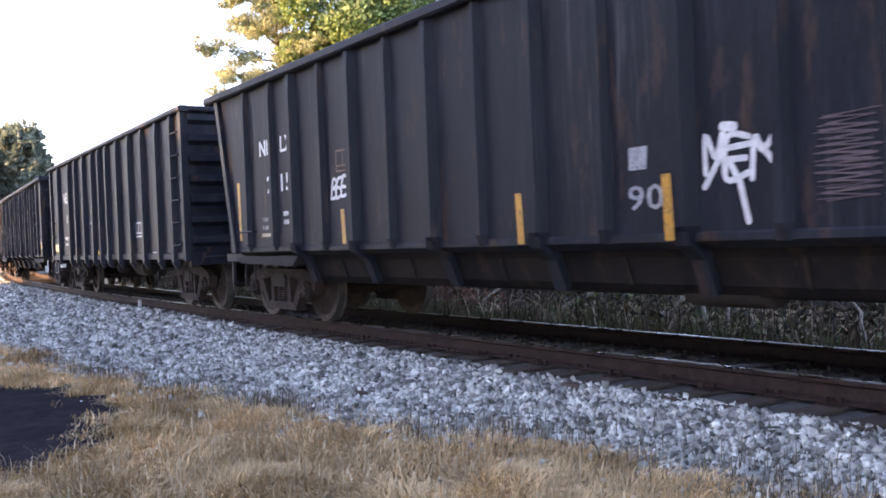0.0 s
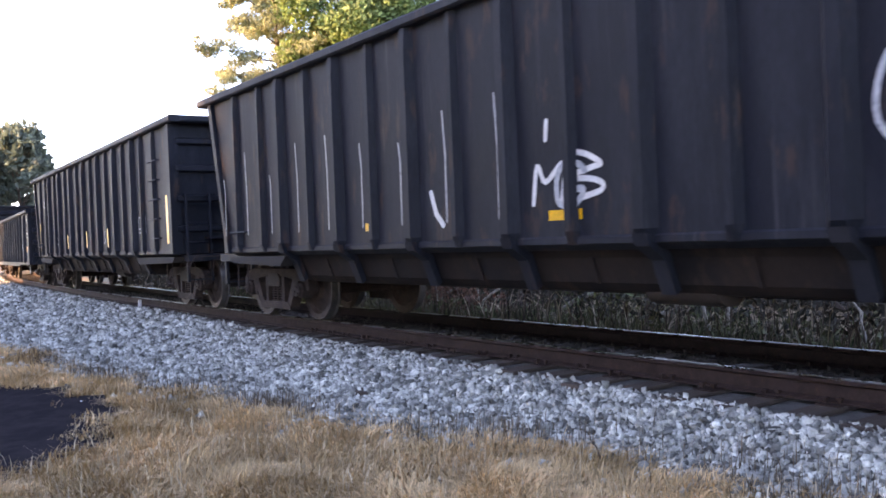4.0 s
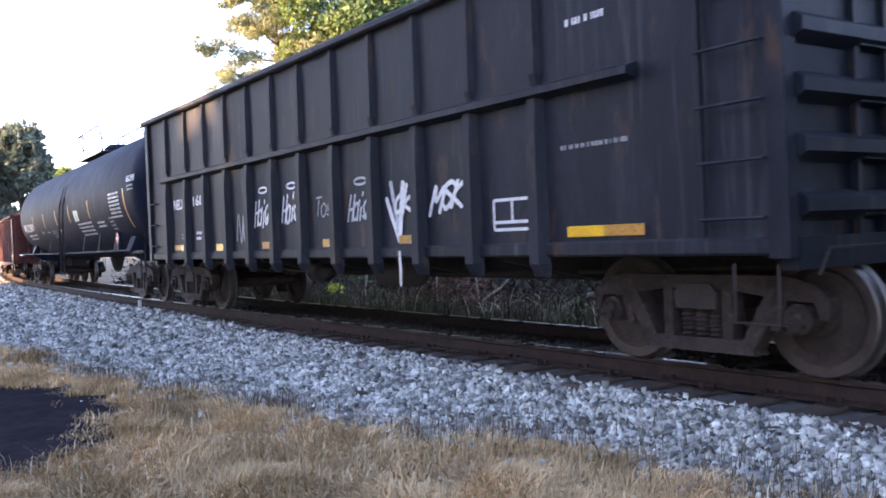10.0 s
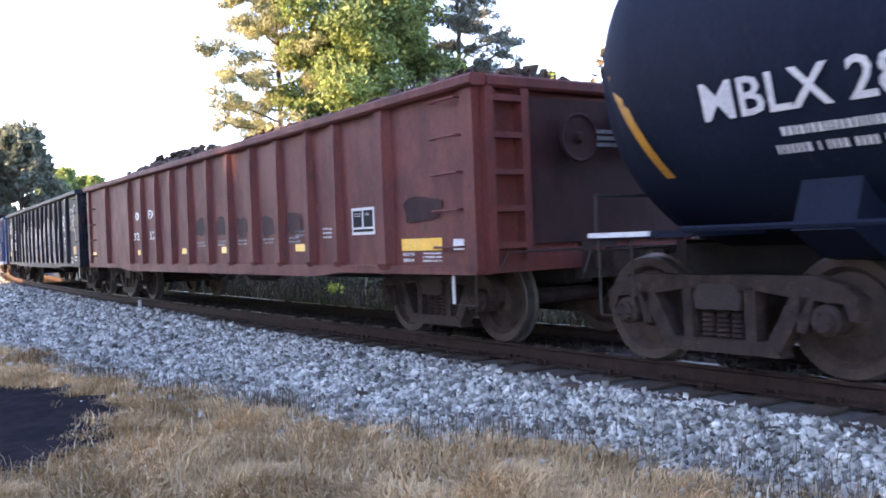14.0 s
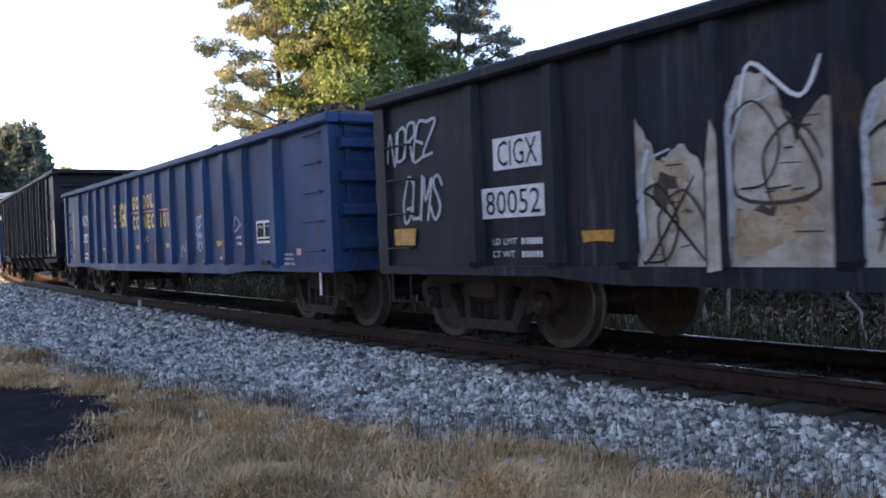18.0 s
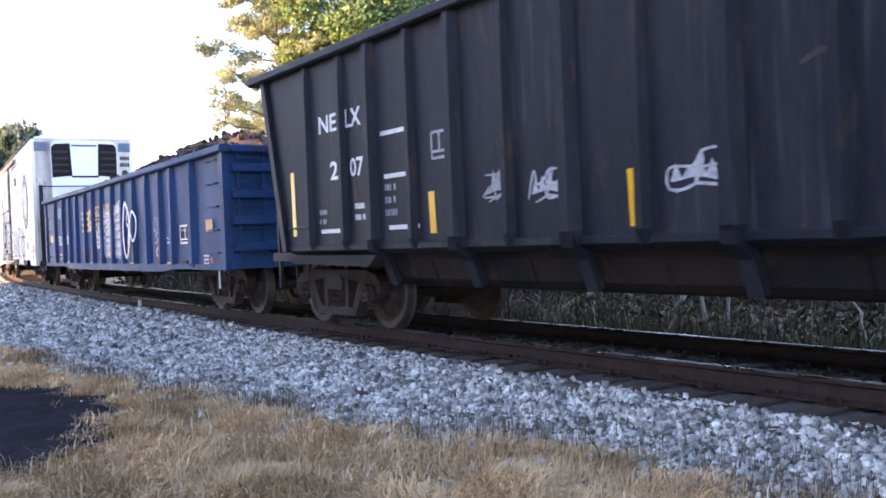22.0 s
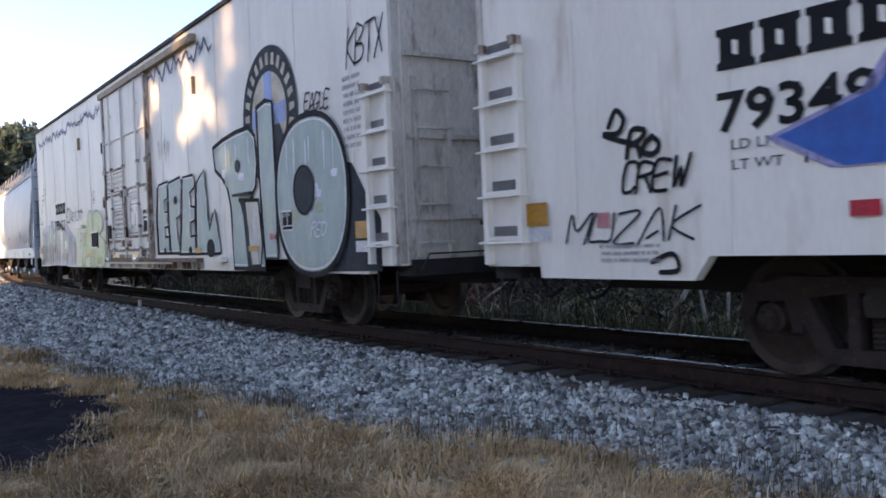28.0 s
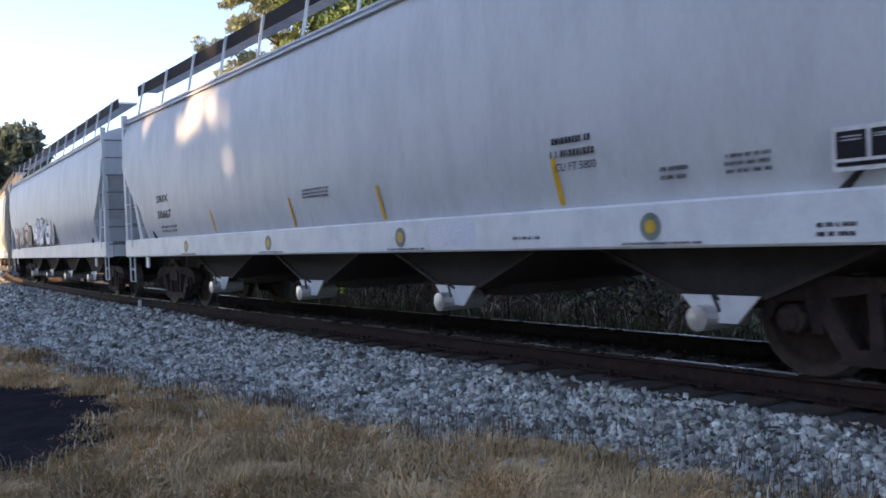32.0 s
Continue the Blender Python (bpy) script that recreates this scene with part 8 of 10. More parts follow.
# the graffiti-covered gondola
posts = [-147.45, -146.32, -145.49, -144.62, -143.62, -142.68, -141.74, -140.64, -139.7, -138.8, -137.87, -136.89, -136.14]
car, uc = low_gondola("mill_gondola", "black gondola covered in rust-blistered pale graffiti, heaped with scrap", -133.2, -149.2, (-134.67, -148.0), black_paint, posts, [-134.95], 3.05, 6)
tape(car, uc, [(-147.15, -146.47, 1.76, 2.06), (-147.35, -146.45, 1.31, 1.60)], FLAT, white_mark)
letters("CIGX", -147.08 - uc, -146.52 - uc, 1.79, 2.03, FLAT - 0.004, black_mark, car)
letters("80052", -147.28 - uc, -146.50 - uc, 1.34, 1.57, FLAT - 0.004, black_mark, car)
letters("LD LMT", -147.2 - uc, -146.85 - uc, 1.06, 1.12, FLAT, white_mark, car)
bars(-146.8 - uc, -146.5 - uc, 1.06, 1.12, 1, FLAT, white_mark, car)
letters("LT WT", -147.2 - uc, -146.88 - uc, 0.94, 1.0, FLAT, white_mark, car)
bars(-146.8 - uc, -146.5 - uc, 0.94, 1.0, 1, FLAT, white_mark, car)
for u0, u1, z1, slope, seed in ((-145.38, -144.66, 2.05, 0.3, 51), (-144.56, -143.66, 2.38, 0.25, 52), (-143.56, -142.72, 2.22, 0.15, 53), (-142.62, -141.82, 2.2, 0.75, 54), (-141.62, -140.70, 2.10, 0.0, 55), (-140.58, -139.76, 2.02, 0.0, 56), (-139.64, -138.86, 2.20, 0.1, 57), (-138.74, -137.93, 2.28, 0.0, 58), (-137.80, -136.98, 2.22, 0.2, 59), (-136.84, -136.2, 1.95, 0.3, 67)):
    blister(u0 - uc, u1 - uc, 0.78, z1, FLAT, car, seed, slope)
    r = random.Random(seed)
    for k in range(2):
        cx, cz = u0 - uc + (u1 - u0) * (0.3 + 0.35 * k), r.uniform(1.0, 1.7)
        g = curve([(cx - 0.18, cz - 0.25), (cx - 0.24, cz + 0.12), (cx, cz + 0.32), (cx + 0.2, cz + 0.05), (cx + 0.1, cz - 0.24), (cx - 0.12, cz - 0.28)])
        part("graffiti_stroke", spray(g[:16 if k else 26], r.uniform(0.016, 0.028), FLAT - 0.0115), (black_mark, flake_dark)[k], car)
    part("graffiti_stroke", rounded([(u0 - uc + 0.08, 1.1), (u0 - uc + 0.06, z1 - 0.5), (u0 - uc + 0.14, z1 - 0.30)], 0.05, FLAT - 0.0125), chalk_spray, car)
    if seed % 3 != 1:
        part("graffiti", Shape().sheet([(u1 - uc, 0.82), (u1 + 0.12 - uc, 0.84), (u1 + 0.11 - uc, 1.5 + 0.1 * (seed % 4)), (u1 + 0.06 - uc, 1.92), (u1 + 0.01 - uc, 1.6)], -1.642), bone_spray, car)
hand_tag("SKY", -142.36 - uc, -141.90 - uc, 1.72, 2.06, 0.035, FLAT - 0.02, white_mark, car, 60, "white sprayed tag")
part("graffiti_wheel", Shape().band([(-142.05 - uc + 0.17 * math.cos(a), 0.92 + 0.14 * math.sin(a)) for a in [0.4 * i for i in range(17)]], 0.025, FLAT - 0.02), chalk_spray, car)
hand_tag("RUN", -135.8 - uc, -135.15 - uc, 1.72, 2.12, 0.035, FLAT, white_mark, car, 69, "white sprayed word", 0.05, 0.08)
outline_box(car, -135.66 - uc, -135.1 - uc, 1.22, 1.54, FLAT, white_mark)
scribble(-135.7 - uc, -135.0 - uc, 0.85, 1.1, 8, 0.02, FLAT, chalk_spray, car, 61)
hand_tag("SOKE", -134.66 - uc, -133.85 - uc, 1.75, 2.3, 0.045, FLAT, bone_spray, car, 62, "pale sprayed tag", 0.1, 0.05, 0.12)
part("graffiti", Shape().band([(-134.0 - uc, 1.8), (-133.9 - uc, 1.6), (-133.85 - uc, 1.42)], 0.05, FLAT), bone_spray, car)
tape(car, uc, [(-134.22, -133.82, 1.09, 1.30), (-136.41, -136.12, 1.07, 1.16), (-148.94, -148.5, 1.08, 1.26), (-146.0, -145.62, 1.06, 1.16)], FLAT - 0.006, ochre_mark, 0.05)
tape(car, uc, [(-141.3, -140.8, 1.02, 1.12), (-143.2, -142.8, 1.02, 1.12)], FLAT - 0.009, yellow_mark, 0.05)
bars(-136.4 - uc, -136.15 - uc, 1.2, 1.34, 2, FLAT, dim_mark, car)
bars(-134.1 - uc, -133.75 - uc, 0.92, 1.05, 2, FLAT, white_mark, car)
bars(-134.65 - uc, -134.35 - uc, 0.86, 1.02, 3, FLAT, white_mark, car)
hand_tag("NOREZ", -149.0 - uc, -148.1 - uc, 1.98, 2.34, 0.034, FLAT, chalk_spray, car, 63, "white sprayed scrawl", 0.08, 0.05, 0.12)
hand_tag("GUMS", -148.72 - uc, -148.02 - uc, 1.36, 1.80, 0.036, FLAT, chalk_spray, car, 64, "white sprayed scrawl", 0.08, 0.0, 0.12)
scribble(-142.4 - uc, -141.9 - uc, 1.9, 2.2, 4, 0.03, FLAT - 0.01, white_mark, car, 65)
scribble(-144.4 - uc, -143.9 - uc, 1.95, 2.3, 4, 0.03, FLAT - 0.01, white_mark, car, 66)


def emblem(car, uc, u0, u1, us, words, on_rib):
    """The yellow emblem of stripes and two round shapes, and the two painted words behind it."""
    for i in range(4):
        z = 2.13 - i * 0.145
        part("emblem_stripe", Shape().sheet([(u0 - uc + 0.04 * i, z - 0.05), (u0 - uc + 0.48, z - 0.06), (u0 - uc + 0.48, z + 0.02), (u0 - uc + 0.04 * i, z + 0.02)], FLAT), gold_mark, car)
        part("emblem_stripe", Shape().sheet([(on_rib - uc - 0.05, z - 0.055), (on_rib - uc + 0.05, z - 0.055), (on_rib - uc + 0.05, z + 0.02), (on_rib - uc - 0.05, z + 0.02)], -1.643), gold_mark, car)
    for k, gap in ((0.66, 0.75), (1.00, 0.75)):
        c = u0 - uc + k
        arc = [(c + 0.135 * math.cos(a), 1.91 + 0.215 * math.sin(a)) for a in [gap + (2 * math.pi - 2 * gap) * i / 18 for i in range(19)]]
        part("emblem_ring", Shape().band(arc, 0.115, FLAT - 0.002 * k), gold_mark, car)
        if k < 0.8:
            part("emblem_ring", Shape().sheet([(c, 1.82), (c + 0.17, 1.82), (c + 0.17, 1.92), (c, 1.92)], FLAT - 0.0045), gold_mark, car)
    part("emblem_line", Shape().band([(u0 - uc + 1.1, 1.92), (us[1] - uc, 1.885)], 0.035, FLAT - 0.006), red_mark, car)
    for z0, z1, word in words:
        step = (us[1] - us[0]) / 10
        for i, c in enumerate(word):
            if c != " ":
                x = us[0] - uc + step * i
                letters(c, x + step * (0.34 if c == "I" else 0.06), x + step * (0.56 if c == "I" else 0.80), z0, z1, FLAT, gold_mark, car, 0.04, name="emblem_letter")


# the two blue gondolas
posts = [-164.58, -163.5, -162.68, -161.77, -160.79, -159.85, -158.88, -157.78, -156.83, -155.9, -154.98, -154.03, -153.2]
car, uc = low_gondola("mill_gondola", "blue gondola with a yellow emblem, heaped with brown scrap", -150.3, -166.4, (-151.84, -165.0), blue_paint, posts, [-152.05], 3.22, 7)
letters("NDYX", -164.42 - uc, -163.58 - uc, 1.80, 2.06, FLAT, white_mark, car)
letters("320395", -164.40 - uc, -163.50 - uc, 1.37, 1.60, FLAT, white_mark, car, 0.015)
for u in posts[1:12:2]:
    part("rust_patch", Shape().sheet([(u - uc - 0.06, 0.95), (u - uc + 0.06, 0.93), (u - uc + 0.055, 1.25), (u - uc - 0.02, 1.30), (u - uc - 0.06, 1.1)], -1.6435), rust_track, car)
bars(-164.3 - uc, -163.6 - uc, 0.95, 1.12, 2, FLAT, white_mark, car)
emblem(car, uc, -161.1, -159.9, (-159.62, -156.9), ((1.97, 2.25, "GONDOLA"), (1.56, 1.85, "CONNECTION")), -160.79)
frame_box(car, -152.81 - uc, -152.21 - uc, 1.17, 1.50, FLAT)
hand_tag("SEEKS", -155.55 - uc, -154.98 - uc, 1.36, 1.66, 0.024, FLAT, cyan_spray, car, 71, "light cyan sprayed scrawl", 0.06, 0, 0.14)
hand_tag("NEVER", -155.50 - uc, -155.0 - uc, 1.10, 1.36, 0.022, FLAT, cyan_spray, car, 72, "light cyan sprayed scrawl", 0.06, 0, 0.14)
hand_tag("XS", -155.25 - uc, -155.0 - uc, 0.90, 1.10, 0.018, FLAT, cyan_spray, car, 73)
tape(car, uc, [(-154.54, -154.08, 1.15, 1.24), (-157.34, -156.92, 1.17, 1.25), (-159.45, -159.05, 1.16, 1.24), (-162.33, -161.88, 1.15, 1.23)], FLAT, ochre_mark, 0.06)
slant(car, uc, -165.50, 1.22, 2.20, 0.06, FLAT, ochre_mark)
tape(car, uc, [(-151.43, -151.29, 0.99, 1.08), (-165.68, -165.58, 1.0, 1.08)], FLAT, pink_mark)
bars(-151.85 - uc, -151.5 - uc, 0.86, 1.02, 3, FLAT, white_mark, car)
bars(-153.65 - uc, -153.32 - uc, 1.16, 1.30, 2, FLAT, white_mark, car)
scribble(-153.65 - uc, -153.35 - uc, 1.35, 1.62, 4, 0.02, FLAT, chalk_spray, car, 74)
bars(-154.4 - uc, -154.1 - uc, 0.94, 0.98, 1, FLAT, white_mark, car)
scribble(-156.4 - uc, -156.1 - uc, 0.95, 1.2, 4, 0.02, FLAT, cyan_spray, car, 75)
letters("286 K", -159.0 - uc, -158.5 - uc, 1.30, 1.42, FLAT, gold_mark, car)
part("route_tag", Shape().box(-152.6 - uc, -152.36 - uc, -1.60, -1.56, 0.86, 0.92), dirty_steel, car)

car, uc = bathtub("coal_gondola", "tall black belly gondola with white lines and yellow strips", -167.6, -183.93, (-168.95, -182.6), black_paint)
letters("NE", -181.98 - uc, -181.52 - uc, 2.52, 2.74, FLAT, white_mark, car, 0.02)
letters("LX", -181.30 - uc, -180.92 - uc, 2.52, 2.74, FLAT, white_mark, car, 0.02)
letters("2", -181.72 - uc, -181.52 - uc, 1.92, 2.15, FLAT, white_mark, car, 0.02)
letters("07", -181.22 - uc, -180.90 - uc, 1.92, 2.15, FLAT, white_mark, car, 0.02)
tape(car, uc, [(-180.5, -179.9, 2.33, 2.38), (-180.45, -179.85, 1.84, 1.89), (-180.38, -179.76, 1.26, 1.31), (-182.02, -181.45, 1.26, 1.31)], FLAT, white_mark)
bars(-181.15 - uc, -180.75 - uc, 1.40, 1.60, 2, FLAT, white_mark, car)
bars(-182.05 - uc, -181.85 - uc, 1.38, 1.56, 2, FLAT, dim_mark, car)
bars(-180.45 - uc, -180.2 - uc, 1.42, 1.78, 3, FLAT, dim_mark, car)
outline_box(car, -179.48 - uc, -179.2 - uc, 1.98, 2.25, FLAT, dim_mark)
for u, z0, z1, w in ((-182.78, 1.24, 2.10, 0.10), (-179.50, 1.20, 1.64, 0.11), (-176.69, 1.18, 1.64, 0.10), (-171.6, 1.18, 1.60, 0.10), (-168.45, 1.19, 2.10, 0.12)):
    slant(car, uc, u, z0, z1, w, FLAT, yellow_mark)
outline_box(car, -170.42 - uc, -169.75 - uc, 1.28, 1.60, FLAT, dim_mark)
letters("HBK", -173.7 - uc, -172.7 - uc, 1.40, 1.95, FLAT, chalk_spray, car, 0.0, 0.2, "graffiti", "thin white sprayed tag")
for u0, u1, z0, z1, m, seed in ((-178.60, -178.20, 1.47, 1.76, dim_mark, 82), (-177.92, -177.48, 1.43, 1.75, chalk_spray, 83), (-176.32, -175.82, 1.42, 1.76, chalk_spray, 84)):
    r = random.Random(seed)
    fan = [(u0 - uc + (u1 - u0) * (i / 9), z0 + 0.05 + (z1 - z0) * r.uniform(0.3, 0.75) * (1.0 if i % 2 else 0.45) * math.sin(math.pi * (i + 0.8) / 10.6) * 1.4) for i in range(10)]
    part("graffiti", Shape().sheet([(u1 - uc - 0.02, z0 + 0.06), ((u0 + u1) / 2 - uc, z0 + 0.11), (u0 - uc + 0.04, z0 + 0.08)] + fan, FLAT), m, car, "white sprayed splash with a curved underline")
    part("graffiti_stroke", spray([(u0 - uc + 0.05, z0), ((u0 + u1) / 2 - uc, z0 + 0.06), (u1 - uc - 0.02, z0 + 0.03), (u1 - uc + 0.02, z0 + 0.06)], 0.03, FLAT), m, car)
    scribble(u0 - uc, u1 - uc, z0 + 0.02, z1, 6, 0.022, FLAT - 0.004, m, car, seed)
for u, z in ((-172.5, 2.5), (-173.9, 2.3), (-175.2, 2.2), (-171.0, 2.4)):
    part("chalk_smear", spray([(u - uc, z), (u - uc + 0.12, z + 0.06), (u - uc + 0.3, z + 0.05)], 0.06, FLAT), flake_dark, car)

posts = [-199.48, -198.3, -197.4, -196.5, -195.45, -194.55, -193.62, -192.57, -191.65, -190.7, -189.7, -188.75, -188.0]
car, uc = low_gondola("mill_gondola", "blue gondola with an emblem under white graffiti, heaped with scrap", -185.2, -201.1, (-186.83, -199.7), blue_paint, posts, [-186.85], 3.32, 8)
letters("NDYX", -199.17 - uc, -198.35 - uc, 2.12, 2.40, FLAT, chalk_spray, car)
letters("3203", -199.17 - uc, -198.33 - uc, 1.36, 1.62, FLAT, white_mark, car, 0.02)
letters("80", -197.96 - uc, -197.56 - uc, 1.37, 1.63, FLAT, white_mark, car, 0.02)
for u in posts[1:12:2] + posts[4:10:3]:
    part("rust_patch", Shape().sheet([(u - uc - 0.06, 0.95), (u - uc + 0.06, 0.93), (u - uc + 0.055, 1.2), (u - uc - 0.02, 1.32), (u - uc - 0.06, 1.15)], -1.6435), rust_track, car)
bars(-199.1 - uc, -198.4 - uc, 1.06, 1.12, 1, FLAT, white_mark, car)
letters("LT WT", -199.08 - uc, -198.78 - uc, 0.94, 1.0, FLAT, white_mark, car)
letters("56300", -198.68 - uc, -198.4 - uc, 0.94, 1.0, FLAT, white_mark, car)
emblem(car, uc, -195.65, -194.7, (-194.4, -191.7), ((1.97, 2.25, "GONDOLA"), (1.56, 1.85, "CONNECTION")), -195.45)
for u0, u1, z0, z1, seed in ((-194.25, -193.98, 1.20, 1.80, 93), (-193.88, -193.66, 1.05, 2.05, 90), (-193.5, -192.72, 0.98, 2.15, 91), (-192.5, -191.82, 0.96, 2.25, 92)):
    r = random.Random(seed)
    n = max(2, round((u1 - u0) / 0.2))
    for k in range(n):
        cx, w = u0 + (u1 - u0) * (k + 0.5) / n - uc, (u1 - u0) / n
        top = z1 - r.uniform(0, 0.2)
        field = [(cx + w * 0.74 * math.cos(a) * (1 + 0.15 * math.sin(3 * a + k)), (z0 + top) / 2 + (top - z0) / 2 * math.copysign(abs(math.sin(a)) ** 0.7, math.sin(a))) for a in [2 * math.pi * i / 18 for i in range(18)]]
        part("graffiti", Shape().sheet(field, FLAT - 0.003 - 0.0006 * k), chalk_spray, car, "smeared grey-white sprayed letter")
        part("graffiti_outline", rounded(field[:13], 0.02, FLAT - 0.006 - 0.0006 * k), (white_mark, dim_mark)[k % 2], car)
        for j in range(11):
            z = z0 + (top - z0) * (0.10 + 0.075 * j)
            part("graffiti_stroke", spray([(cx - w * 0.6, z), (cx, z + r.uniform(-0.05, 0.06)), (cx + w * 0.6, z + r.uniform(-0.05, 0.05))], r.uniform(0.012, 0.04), FLAT - 0.0105), blue_paint if j % 2 else white_mark, car)
hand_tag("JO", -192.12 - uc, -191.75 - uc, 0.95, 1.45, 0.026, FLAT - 0.012, cyan_spray, car, 94)
for cx, cz, rx, rz, w, y in ((-191.10, 1.57, 0.25, 0.57, 0.085, -1.650), (-190.52, 1.64, 0.25, 0.30, 0.062, -1.658)):
    ring = [(cx - uc + rx * math.cos(a) * (1 + 0.14 * math.sin(2 * a + 0.6)), cz + rz * math.sin(a) * (1 + 0.06 * math.cos(3 * a))) for a in [0.3 * i for i in range(22)]]
    part("graffiti", rounded(ring, w, y), white_mark, car, "bold white looped letter")
part("graffiti_stroke", rounded(curve([(-190.98 - uc, 1.95), (-191.06 - uc, 1.72), (-190.90 - uc, 1.60), (-190.98 - uc, 1.30)]), 0.05, -1.647), white_mark, car)
frame_box(car, -187.62 - uc, -187.0 - uc, 1.22, 1.56, FLAT)
hand_tag("LV", -189.26 - uc, -188.92 - uc, 1.50, 1.76, 0.024, FLAT, chalk_spray, car, 95)
hand_tag("SC", -189.22 - uc, -188.86 - uc, 1.26, 1.46, 0.022, FLAT, chalk_spray, car, 97)
hand_tag("G", -189.16 - uc, -188.88 - uc, 1.02, 1.18, 0.035, FLAT, white_mark, car, 96)
tape(car, uc, [(-191.17, -190.79, 0.81, 0.89), (-188.46, -188.05, 0.81, 0.90), (-195.1, -194.72, 0.81, 0.89), (-197.95, -197.56, 0.82, 0.90), (-200.38, -199.97, 1.46, 1.66), (-186.15, -185.82, 1.40, 1.60)], FLAT - 0.01, ochre_mark)
for u in (-199.86, -185.95):
    part("round_tag", Shape().sheet([(u - uc + 0.05 * math.cos(a), 0.93 + 0.05 * math.sin(a)) for a in [0.5 * i for i in range(13)]], FLAT), red_mark, car)
bars(-186.35 - uc, -186.05 - uc, 0.86, 1.02, 3, FLAT, white_mark, car)
bars(-188.44 - uc, -188.1 - uc, 1.24, 1.36, 2, FLAT, white_mark, car)
part("route_tag", Shape().box(-187.42 - uc, -187.16 - uc, -1.60, -1.56, 0.87, 0.93), dirty_steel, car)


rusty_coral = mat("rust-coral spray paint", (0.50, 0.27, 0.18), (0.58, 0.38, 0.28), 0.55, bump=0.0, scale=6)
green_olive = mat("faded olive spray paint", (0.24, 0.30, 0.20), (0.20, 0.27, 0.22), 0.5, bump=0.0, scale=5)
green_pale = mat("washed-out green spray paint", (0.50, 0.58, 0.36), (0.60, 0.63, 0.50), 0.5, bump=0.0, scale=2.5, stain=(0.66, 0.65, 0.60))
violet_grey = mat("grey-violet spray paint", (0.23, 0.23, 0.34), (0.33, 0.33, 0.42), 0.5, bump=0.0, scale=3)
lilac_faint = mat("faint lilac spray paint", (0.50, 0.49, 0.60), (0.56, 0.54, 0.60), 0.5, bump=0.0)


def ring_emblem(car, uc, u, z, r):
    """A round railway emblem: dark ring, tan disc, blue cross."""
    y = -1.592

    def disc(q, y):
        return Shape().sheet([(u - uc + q * math.cos(a), z + q * math.sin(a)) for a in [2 * math.pi * i / 48 for i in range(48)]], y)

    part("emblem_ring", disc(r, y), navy_mark, car, "dark slate emblem ring")
    part("emblem_disc", disc(r * 0.63, y - 0.002), tan_mark, car)
    w = r * 0.15
    s = Shape().sheet([(u - uc - w, z - r * 0.62), (u - uc + w, z - r * 0.62), (u - uc + w, z + r * 0.62), (u - uc - w, z + r * 0.62)], y - 0.004)
    s.sheet([(u - uc - r * 0.61, z - w), (u - uc + r * 0.61, z - w), (u - uc + r * 0.61, z + w), (u - uc - r * 0.61, z + w)], y - 0.006)
    part("emblem_cross", s, cobalt_spray, car)
    for i in range(25):
        a = radians(205 - i * 14.5 if i < 17 else 226 + (i - 17) * 12.5)
        c, q = Vector((u - uc + r * 0.81 * math.cos(a), 0, z + r * 0.81 * math.sin(a))), a - math.pi / 2
        e = [(c.x + math.cos(q) * dx - math.sin(q) * dz, c.z + math.sin(q) * dx + math.cos(q) * dz) for dx, dz in ((-0.055, -0.08), (0.055, -0.08), (0.03, 0.09), (-0.055, 0.08))]
        part("emblem_block", Shape().sheet(e, y - 0.004), tan_mark, car)


def owner_blocks(car, uc, u0, u1, z0, z1, n=4):
    """Black slab blocks in place of the owner's initials."""
    step = (u1 - u0) / n
    for i in range(n):
        a, b = u0 - uc + step * (i + 0.03), u0 - uc + step * (i + 0.93)
        m, h = (a + b) / 2, z1 - z0
        outline = [(a, z0), (b, z0), (b, z0 + h * 0.16), (b - step * 0.08, z0 + h * 0.22), (b - step * 0.08, z1 - h * 0.22), (b, z1 - h * 0.16), (b, z1), (a, z1), (a, z1 - h * 0.16), (a + step * 0.08, z1 - h * 0.22), (a + step * 0.08, z0 + h * 0.22), (a, z0 + h * 0.16)]
        part("owner_block", Shape().sheet(outline, -1.591), black_mark, car)
        part("owner_slit", Shape().sheet([(m - step * 0.07, z0 + h * 0.36), (m + step * 0.07, z0 + h * 0.30), (m + step * 0.07, z1 - h * 0.36), (m - step * 0.07, z1 - h * 0.30)], -1.594), white_paint, car)


def fringe(car, uc, u0, u1, z0, z1, seed):
    """A jagged sprayed line under the eaves."""
    r = random.Random(seed)
    pts, x = [], u0 - uc
    while x < u1 - uc:
        pts.append((x, r.uniform(z0, z1)))
        x += r.uniform(0.07, 0.16)
    for k, (m, w) in enumerate(((lilac_spray, 0.06), (grime_mark, 0.035), (navy_mark, 0.03))):
        line = [(a + 0.03 * k, b + r.uniform(-0.06, 0.06)) for a, b in pts]
        part("graffiti", Shape().band(line, w, -1.588 - 0.002 * k), m, car, "jagged sprayed line under the eaves")


